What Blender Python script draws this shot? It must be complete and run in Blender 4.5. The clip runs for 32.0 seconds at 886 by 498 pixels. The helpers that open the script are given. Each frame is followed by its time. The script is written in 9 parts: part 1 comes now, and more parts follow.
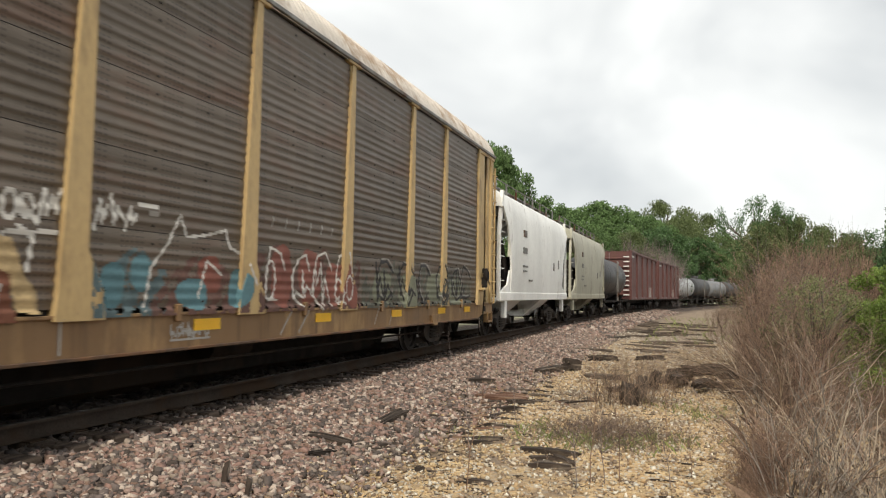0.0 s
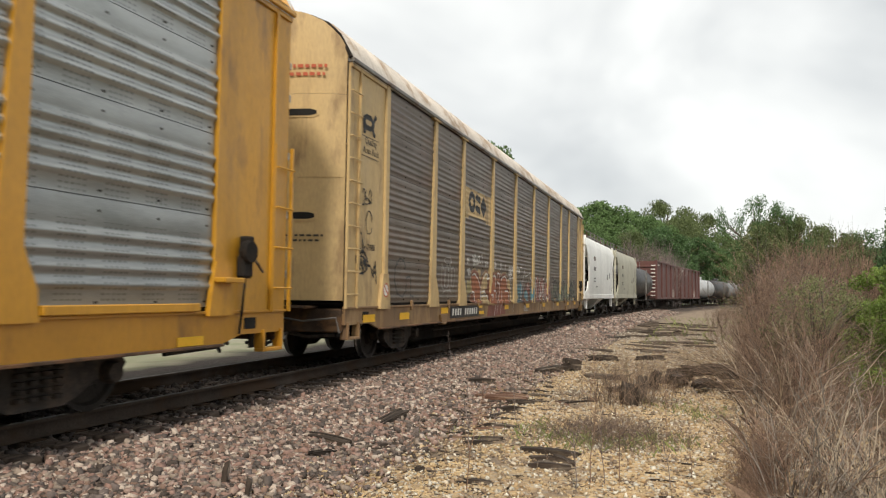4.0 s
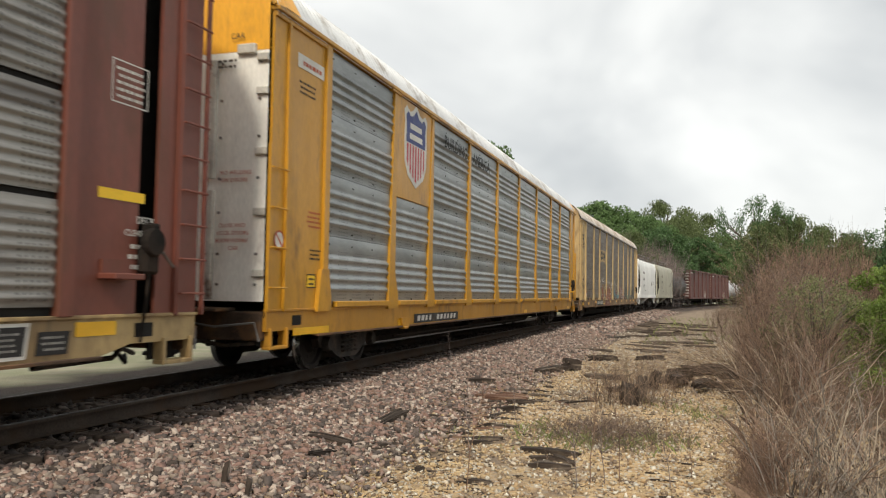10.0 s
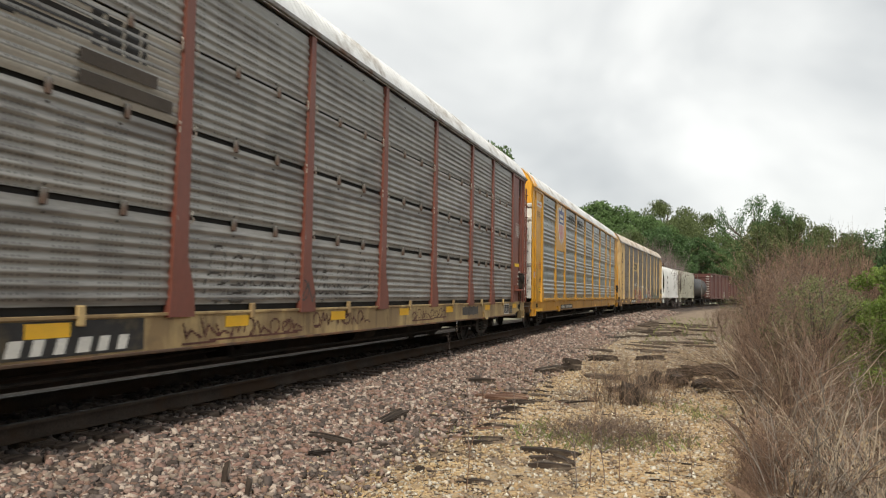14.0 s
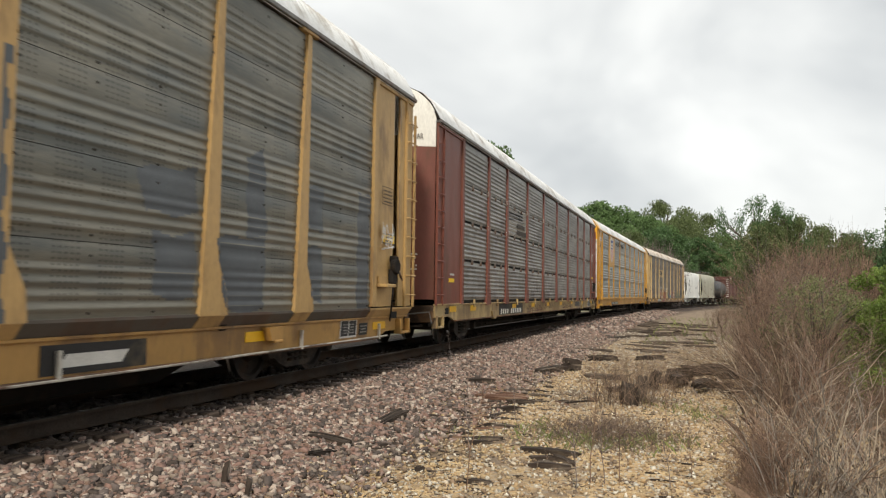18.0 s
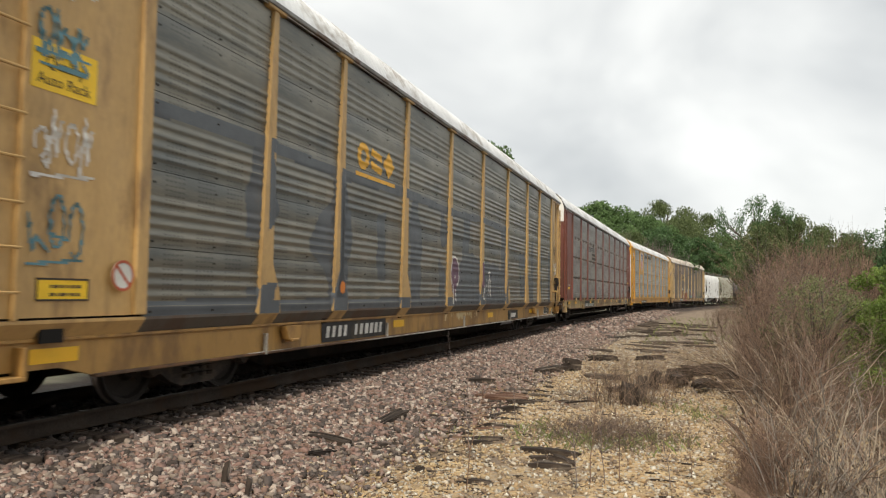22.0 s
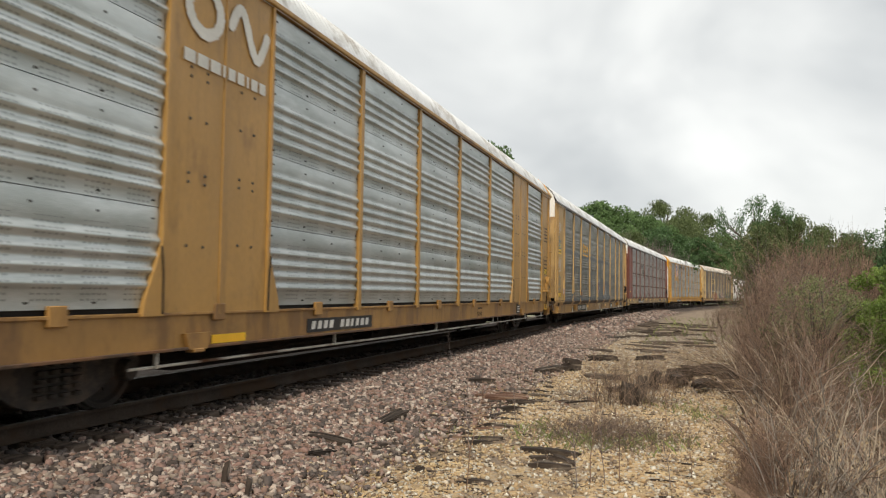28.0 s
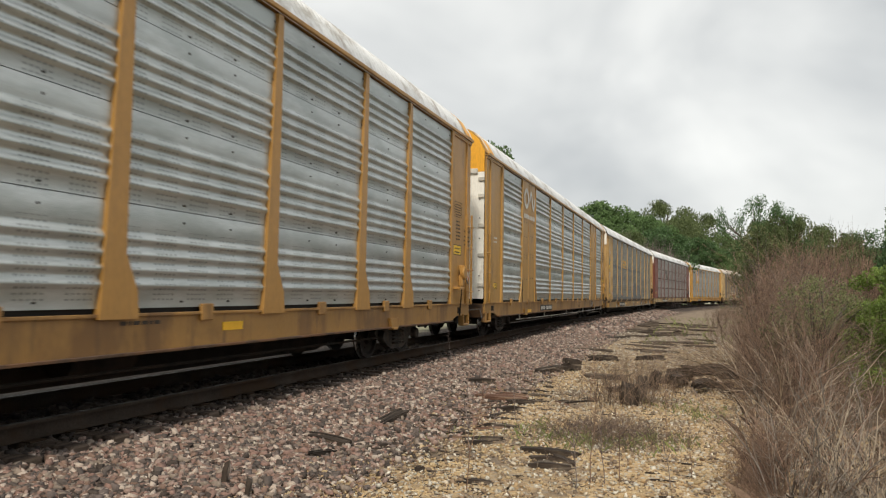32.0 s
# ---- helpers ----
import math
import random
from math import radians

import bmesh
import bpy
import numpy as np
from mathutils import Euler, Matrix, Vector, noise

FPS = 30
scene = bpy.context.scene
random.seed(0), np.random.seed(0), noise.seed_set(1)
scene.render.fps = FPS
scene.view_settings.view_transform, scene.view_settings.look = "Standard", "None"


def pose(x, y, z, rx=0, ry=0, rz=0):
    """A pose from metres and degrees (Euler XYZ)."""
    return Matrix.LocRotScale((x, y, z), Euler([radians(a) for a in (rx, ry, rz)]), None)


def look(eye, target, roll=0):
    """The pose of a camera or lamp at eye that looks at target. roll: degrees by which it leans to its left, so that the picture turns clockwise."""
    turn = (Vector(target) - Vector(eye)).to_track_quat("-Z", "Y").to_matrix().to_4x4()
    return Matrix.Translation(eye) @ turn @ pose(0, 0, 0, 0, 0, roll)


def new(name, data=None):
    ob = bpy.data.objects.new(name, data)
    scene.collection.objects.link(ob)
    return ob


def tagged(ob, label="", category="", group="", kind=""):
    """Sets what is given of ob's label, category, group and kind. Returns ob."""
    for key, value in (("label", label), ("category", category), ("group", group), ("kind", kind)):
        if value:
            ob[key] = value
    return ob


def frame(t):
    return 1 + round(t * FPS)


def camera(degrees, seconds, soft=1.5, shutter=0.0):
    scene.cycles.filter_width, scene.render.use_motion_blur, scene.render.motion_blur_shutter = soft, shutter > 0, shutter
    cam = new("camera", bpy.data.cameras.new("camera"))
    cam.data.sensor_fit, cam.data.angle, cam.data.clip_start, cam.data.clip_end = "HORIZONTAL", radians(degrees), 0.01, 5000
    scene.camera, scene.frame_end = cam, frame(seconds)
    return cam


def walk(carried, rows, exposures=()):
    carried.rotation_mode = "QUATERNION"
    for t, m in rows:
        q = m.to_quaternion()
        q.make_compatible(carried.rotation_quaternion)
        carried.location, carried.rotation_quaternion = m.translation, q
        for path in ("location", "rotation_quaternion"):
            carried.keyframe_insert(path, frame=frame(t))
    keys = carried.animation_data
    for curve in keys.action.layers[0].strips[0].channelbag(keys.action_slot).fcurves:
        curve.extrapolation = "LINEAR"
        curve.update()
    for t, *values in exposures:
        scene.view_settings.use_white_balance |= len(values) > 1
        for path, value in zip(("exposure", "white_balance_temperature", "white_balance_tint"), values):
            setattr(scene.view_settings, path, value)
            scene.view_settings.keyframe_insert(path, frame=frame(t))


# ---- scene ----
# Rail-head level is z = 0. The train runs away from the camera, to the camera's left.
SECONDS = 32.0
cam = camera(59.70, SECONDS, soft=1.2, shutter=0.35)
EYE = Vector((0.0, 0.0, 1.28))
CAMERA_POSE = Matrix.Translation(EYE) @ pose(0, 0, 0, 90 + 3.237, 0, 0) @ pose(0, 0, 0, 0, 0, 0.798)
walk(cam, [(0.0, CAMERA_POSE), (SECONDS, CAMERA_POSE)],
     exposures=[(0.0, 0.30), (7.0, 0.25), (9.5, 0.20), (12.0, 0.20), (22.0, 0.21), (25.0, 0.17), (28.5, 0.16), (30.5, 0.08), (32.0, 0.06)])


# ---- the curve of the track ----
def heading(s):
    q = max(-0.4, min(1.5, s / 100))
    return 0.32254 - 0.12101 * q + 0.74223 * q * q / 2 - 0.80401 * q ** 3 / 6


TRACK_STEP = 0.25
TRACK_FROM = -420.0
_steps = np.arange(TRACK_FROM, 520.0, TRACK_STEP)
_th = np.array([heading(s + TRACK_STEP / 2) for s in _steps])
_tx = np.concatenate([[0], np.cumsum(np.sin(_th) * TRACK_STEP)])[:-1]
_ty = np.concatenate([[0], np.cumsum(np.cos(_th) * TRACK_STEP)])[:-1]
_zero = int(round(-TRACK_FROM / TRACK_STEP))
_tx = _tx - _tx[_zero] - 7.2003
_ty = _ty - _ty[_zero]


def track_point(s, lateral=0.0):
    """World x, y of the point s metres along the track, lateral metres to its right."""
    th = np.interp(s, _steps, _th)
    return (np.interp(s, _steps, _tx) + lateral * np.cos(th),
            np.interp(s, _steps, _ty) - lateral * np.sin(th))


def rail_pose(s, z=0.0):
    """Pose on the track at s: x along the run, y to its left."""
    x, y = track_point(s)
    return Matrix.Translation((x, y, z)) @ Matrix.Rotation(math.pi / 2 - float(np.interp(s, _steps, _th)), 4, "Z")


def on_track(x, y):
    """Distance along and to the right of the track of world points (arrays)."""
    x, y = np.atleast_1d(x).astype(float), np.atleast_1d(y).astype(float)
    s = np.empty_like(x)
    lat = np.empty_like(x)
    px, py, ps, pt = _tx[::4], _ty[::4], _steps[::4], _th[::4]
    for a in range(0, len(x), 4000):
        dx, dy = x[a:a + 4000, None] - px, y[a:a + 4000, None] - py
        i = np.argmin(dx * dx + dy * dy, axis=1)
        k = np.arange(len(i))
        s[a:a + 4000] = ps[i] + dx[k, i] * np.sin(pt[i]) + dy[k, i] * np.cos(pt[i])
        lat[a:a + 4000] = dx[k, i] * np.cos(pt[i]) - dy[k, i] * np.sin(pt[i])
    return s, lat


SPEED_TIMES = (0, 8, 16, 24, 32)
SPEEDS = (4.4350, 4.4829, 4.3446, 4.4577, 4.4084)
_gt = np.linspace(0, 32, 641)
_gv = np.interp(_gt, SPEED_TIMES, SPEEDS) + 0.34 * np.interp(_gt, (14.2, 14.9, 16.1, 16.8), (0, 1, 1, 0))
_gs = np.concatenate([[0], np.cumsum((_gv[1:] + _gv[:-1]) / 2 * 0.05)])


def travelled(t):
    return float(np.interp(t, _gt, _gs))


def car_pose(s, truck_distance):
    ax, ay = track_point(s - truck_distance / 2)
    bx, by = track_point(s + truck_distance / 2)
    return Matrix.Translation(((ax + bx) / 2, (ay + by) / 2, 0)) @ Matrix.Rotation(math.atan2(by - ay, bx - ax), 4, "Z")
# ---- world, sun ----
SUN_ELEVATION, SUN_AZIMUTH = 45.0, -170.0   # degrees; azimuth from +y towards +x
world = bpy.data.worlds.new("world")
scene.world = world
world.use_nodes = True
wt = world.node_tree
wt.nodes.clear()
w_out = wt.nodes.new("ShaderNodeOutputWorld")
w_bg = wt.nodes.new("ShaderNodeBackground")
w_sky = wt.nodes.new("ShaderNodeTexSky")
w_sky.sky_type = "NISHITA"
w_sky.sun_disc = False
w_sky.sun_elevation = radians(SUN_ELEVATION)
w_sky.sun_rotation = radians(SUN_AZIMUTH)
w_coord = wt.nodes.new("ShaderNodeTexCoord")
w_map = wt.nodes.new("ShaderNodeMapping")
w_map.inputs["Scale"].default_value = (1.0, 1.0, 1.6)
w_noise = wt.nodes.new("ShaderNodeTexNoise")
w_noise.inputs["Scale"].default_value = 2.3
w_noise.inputs["Detail"].default_value = 4.5
w_noise.inputs["Roughness"].default_value = 0.5
w_noise.inputs["Distortion"].default_value = 0.3
w_ramp = wt.nodes.new("ShaderNodeValToRGB")
w_ramp.color_ramp.elements[0].position = 0.36
w_ramp.color_ramp.elements[0].color = (5.7, 5.9, 5.95, 1)
w_ramp.color_ramp.elements[1].position = 0.66
w_ramp.color_ramp.elements[1].color = (10.0, 10.05, 9.7, 1)
w_mix = wt.nodes.new("ShaderNodeMix")
w_mix.data_type = "RGBA"
w_mix.inputs[0].default_value = 0.94
wt.links.new(w_coord.outputs["Generated"], w_map.inputs["Vector"])
wt.links.new(w_map.outputs["Vector"], w_noise.inputs["Vector"])
wt.links.new(w_noise.outputs["Fac"], w_ramp.inputs["Fac"])
wt.links.new(w_sky.outputs["Color"], w_mix.inputs[6])
wt.links.new(w_ramp.outputs["Color"], w_mix.inputs[7])
wt.links.new(w_mix.outputs[2], w_bg.inputs["Color"])
w_bg.inputs["Strength"].default_value = 0.1
wt.links.new(w_bg.outputs["Background"], w_out.inputs["Surface"])

sun_data = bpy.data.lights.new("sun", "SUN")
sun_data.energy, sun_data.angle, sun_data.color = 2.6, radians(7.0), (1.0, 0.91, 0.77)
sun = new("sun", sun_data)
_az, _el = radians(SUN_AZIMUTH), radians(SUN_ELEVATION)
_sun_way = Vector((math.sin(_az) * math.cos(_el), math.cos(_az) * math.cos(_el), math.sin(_el)))
sun.matrix_world = look(_sun_way * 60, (0, 0, 0))
# ---- materials ----
def surface(name, colour, rough=0.7, metal=0.0, vary=0.25, scale=2.0, fine=40.0, bump=0.15, bump_scale=60.0,
            second=None, second_amount=0.35, second_scale=1.2, stretch=(1, 1, 1), per_piece=0.0, per_island=0.0, spec=0.3,
            bump_distance=0.01):
    """Two-scale procedural surface: a base colour with broad stains, fine grain, relief and an optional second colour."""
    m = bpy.data.materials.new(name)
    m.use_nodes = True
    nt = m.node_tree
    n, l = nt.nodes, nt.links
    bsdf = n["Principled BSDF"]
    co = n.new("ShaderNodeTexCoord")
    mp = n.new("ShaderNodeMapping")
    mp.inputs["Scale"].default_value = stretch
    l.new(co.outputs["Object"], mp.inputs["Vector"])

    def noise_tex(sc, detail=4.0, rough_=0.55):
        t = n.new("ShaderNodeTexNoise")
        t.inputs["Scale"].default_value, t.inputs["Detail"].default_value, t.inputs["Roughness"].default_value = sc, detail, rough_
        l.new(mp.outputs["Vector"], t.inputs["Vector"])
        return t.outputs["Fac"]

    def mix(fac, a, b, mode="MIX"):
        x = n.new("ShaderNodeMix")
        x.data_type, x.blend_type = "RGBA", mode
        for sock, value in ((x.inputs[0], fac), (x.inputs[6], a), (x.inputs[7], b)):
            if hasattr(value, "is_linked"):
                l.new(value, sock)
            elif isinstance(value, (int, float)):
                sock.default_value = value
            else:
                sock.default_value = (*value, 1)
        return x.outputs[2]

    def ramp(fac, a, b, lo=0.0, hi=1.0):
        r = n.new("ShaderNodeMapRange")
        r.inputs["From Min"].default_value, r.inputs["From Max"].default_value = a, b
        r.inputs["To Min"].default_value, r.inputs["To Max"].default_value = lo, hi
        l.new(fac, r.inputs["Value"])
        return r.outputs["Result"]

    dark = tuple(c * (1 - vary) for c in colour)
    light = tuple(min(1.0, c * (1 + vary)) for c in colour)
    c = mix(ramp(noise_tex(scale), 0.3, 0.7), dark, light)
    g = ramp(noise_tex(fine, 2.0), 0.25, 0.75, 1 - vary * 0.7, 1 + vary * 0.7)
    gm = n.new("ShaderNodeVectorMath")
    gm.operation = "SCALE"
    l.new(c, gm.inputs[0])
    l.new(g, gm.inputs["Scale"])
    c = gm.outputs[0]
    if second:
        k = ramp(noise_tex(second_scale, 6.0, 0.65), 0.62 - second_amount * 0.5, 0.74 - second_amount * 0.5)
        c = mix(k, c, second)
    for amount, node, out in ((per_piece, "ShaderNodeObjectInfo", "Random"), (per_island, "ShaderNodeNewGeometry", "Random Per Island")):
        if amount:
            oi = n.new(node)
            r = ramp(oi.outputs[out], 0, 1, 1 - amount, 1 + amount)
            v = n.new("ShaderNodeVectorMath")
            v.operation = "SCALE"
            l.new(c, v.inputs[0])
            l.new(r, v.inputs["Scale"])
            c = v.outputs[0]
    l.new(c, bsdf.inputs["Base Color"])
    l.new(ramp(noise_tex(scale * 2.3), 0.2, 0.8, max(0.05, rough - 0.12), min(1.0, rough + 0.12)), bsdf.inputs["Roughness"])
    bsdf.inputs["Metallic"].default_value = metal
    bsdf.inputs["Specular IOR Level"].default_value = spec
    if bump:
        b = n.new("ShaderNodeBump")
        b.inputs["Strength"].default_value, b.inputs["Distance"].default_value = bump, bump_distance
        l.new(noise_tex(bump_scale, 3.0), b.inputs["Height"])
        l.new(b.outputs["Normal"], bsdf.inputs["Normal"])
    return m


def foliage(name, colour, vary=0.45, glow_through=0.45):
    m = surface(name, colour, rough=0.6, vary=0.3, scale=0.5, fine=8.0, bump=0, per_island=vary)
    nt = m.node_tree
    b = nt.nodes["Principled BSDF"]
    tr = nt.nodes.new("ShaderNodeBsdfTranslucent")
    mx = nt.nodes.new("ShaderNodeMixShader")
    mx.inputs[0].default_value = glow_through
    nt.links.new(b.inputs["Base Color"].links[0].from_socket, tr.inputs["Color"])
    nt.links.new(b.outputs[0], mx.inputs[1])
    nt.links.new(tr.outputs[0], mx.inputs[2])
    nt.links.new(mx.outputs[0], nt.nodes["Material Output"].inputs["Surface"])
    return m


RUST = (0.10, 0.045, 0.022)
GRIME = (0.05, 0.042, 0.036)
M_STEEL = surface("rail_steel", (0.055, 0.043, 0.035), 0.92, 0.0, vary=0.3, second=(0.055, 0.036, 0.024), spec=0.1)
M_RAILTOP = surface("worn_rail_head", (0.085, 0.072, 0.062), 0.62, 0.3, vary=0.2, stretch=(1, 1, 1), second=(0.06, 0.045, 0.036), second_amount=0.3, second_scale=3)
M_TIE = surface("weathered_tie_timber", (0.046, 0.031, 0.023), 0.9, vary=0.4, stretch=(1, 8, 1), fine=60, bump=0.6, second=(0.09, 0.066, 0.05), per_piece=0.3)
M_DEBRIS = surface("rotten_timber", (0.045, 0.034, 0.027), 0.95, vary=0.45, scale=9, fine=70, bump=0.7, second=(0.17, 0.14, 0.11), second_amount=0.16, second_scale=14, stretch=(0.12, 1, 1), per_piece=0.35, per_island=0.5)
M_DEBRIS_PALE = surface("bleached_rotten_timber", (0.15, 0.122, 0.096), 0.95, vary=0.4, scale=9, fine=70, bump=0.7, second=(0.07, 0.055, 0.045), second_amount=0.35, second_scale=14, stretch=(0.12, 1, 1), per_island=0.4)
M_DEBRIS_RED = surface("reddish_rotten_timber", (0.115, 0.060, 0.040), 0.95, vary=0.4, scale=9, fine=70, bump=0.7, second=(0.25, 0.17, 0.12), second_amount=0.3, second_scale=14, stretch=(0.12, 1, 1), per_island=0.4)


def mixed_stones(name, colours, rough=0.88):
    """Stone chips that differ from one to the next."""
    m = surface(name, (0.5, 0.5, 0.5), rough, vary=0.22, scale=14, fine=90, bump=0.3)
    nt = m.node_tree
    b = nt.nodes["Principled BSDF"]
    old = b.inputs["Base Color"].links[0].from_socket
    geo = nt.nodes.new("ShaderNodeNewGeometry")
    ramp = nt.nodes.new("ShaderNodeValToRGB")
    ramp.color_ramp.interpolation = "CONSTANT"
    for k, c in enumerate(colours):
        el = ramp.color_ramp.elements[k] if k < 2 else ramp.color_ramp.elements.new(k / len(colours))
        el.position, el.color = k / len(colours), (*c, 1)
    mul = nt.nodes.new("ShaderNodeVectorMath")
    mul.operation = "MULTIPLY"
    dbl = nt.nodes.new("ShaderNodeVectorMath")
    dbl.operation = "SCALE"
    dbl.inputs["Scale"].default_value = 2.0
    nt.links.new(geo.outputs["Random Per Island"], ramp.inputs["Fac"])
    nt.links.new(ramp.outputs["Color"], mul.inputs[0])
    nt.links.new(old, mul.inputs[1])
    nt.links.new(mul.outputs[0], dbl.inputs[0])
    nt.links.new(dbl.outputs[0], b.inputs["Base Color"])
    return m


M_STONE = mixed_stones("ballast_stone", ((0.26, 0.165, 0.135), (0.15, 0.12, 0.108), (0.30, 0.215, 0.18), (0.07, 0.055, 0.047), (0.47, 0.39, 0.33), (0.22, 0.145, 0.112), (0.11, 0.09, 0.08), (0.26, 0.21, 0.17)))
M_STONE_DARK = mixed_stones("dark_ballast", ((0.055, 0.045, 0.04), (0.08, 0.062, 0.052), (0.11, 0.085, 0.07), (0.045, 0.036, 0.032)))
M_GRAVEL = mixed_stones("pale_gravel", ((0.42, 0.30, 0.17), (0.29, 0.21, 0.14), (0.50, 0.39, 0.25), (0.19, 0.14, 0.10), (0.44, 0.33, 0.19), (0.54, 0.47, 0.37)))
M_TRUCK = surface("black_underframe_steel", (0.017, 0.015, 0.0135), 0.85, 0.0, vary=0.35, second=(0.03, 0.022, 0.017), second_amount=0.3, spec=0.15)
M_CAST = surface("dusty_cast_steel", (0.042, 0.037, 0.033), 0.8, 0.0, vary=0.4, second=(0.08, 0.062, 0.05), second_amount=0.3, second_scale=5)
M_WHEEL = surface("dusty_wheel_steel", (0.030, 0.026, 0.023), 0.65, 0.2, vary=0.3, second=(0.06, 0.035, 0.022), second_amount=0.2)
M_TREAD = surface("bright_wheel_tread", (0.4, 0.39, 0.38), 0.3, 0.9, vary=0.15)
M_BLACK = surface("black_rubber", (0.02, 0.02, 0.021), 0.8, vary=0.3)
M_WHITE = surface("white_paint", (0.72, 0.72, 0.69), 0.5, vary=0.1, second=(0.4, 0.36, 0.3), second_amount=0.12)
M_STENCIL_W = surface("white_stencil", (0.62, 0.61, 0.57), 0.7, vary=0.15)
M_STENCIL_K = surface("black_stencil", (0.06, 0.048, 0.038), 0.7, vary=0.2)
M_STENCIL_R = surface("red_stencil", (0.42, 0.10, 0.05), 0.7, vary=0.2)
M_PLATE = surface("black_plate_paint", (0.028, 0.027, 0.027), 0.6, vary=0.25, second=(0.1, 0.08, 0.05), second_amount=0.2)
M_REFLECT = surface("yellow_reflector", (0.85, 0.48, 0.02), 0.35, vary=0.12, fine=120, spec=0.6)
M_SIGN_Y = surface("yellow_sign", (0.85, 0.55, 0.03), 0.45, vary=0.08)
# near black: shade inside openings, put into a colour
M_DARK = surface("painted_recess_shade", (0.014, 0.013, 0.012), 0.9, vary=0.2)
M_TWIG = surface("dry_stems", (0.19, 0.136, 0.100), 0.9, vary=0.3, scale=1.0, fine=30, bump=0, per_island=0.8)
M_TWIG_RED = surface("reddish_dry_stems", (0.235, 0.155, 0.113), 0.9, vary=0.25, scale=1.0, fine=30, bump=0, per_island=0.8)
M_TWIG_GREY = surface("grey_mauve_twigs", (0.21, 0.17, 0.155), 0.9, vary=0.25, scale=1.0, fine=30, bump=0, per_island=0.5)
M_BARK = surface("grey_bark", (0.12, 0.10, 0.08), 0.95, vary=0.35, scale=3, fine=40, bump=0.5, bump_scale=25)
M_LEAF = foliage("green_leaves", (0.145, 0.225, 0.085))
M_LEAF_DARK = foliage("dark_green_leaves", (0.105, 0.18, 0.072))
M_LEAF_LIGHT = foliage("bright_spring_leaves", (0.185, 0.26, 0.058))
M_LEAF_OLIVE = foliage("olive_leaves", (0.145, 0.18, 0.075))
M_GRASS = foliage("green_grass", (0.24, 0.28, 0.10))
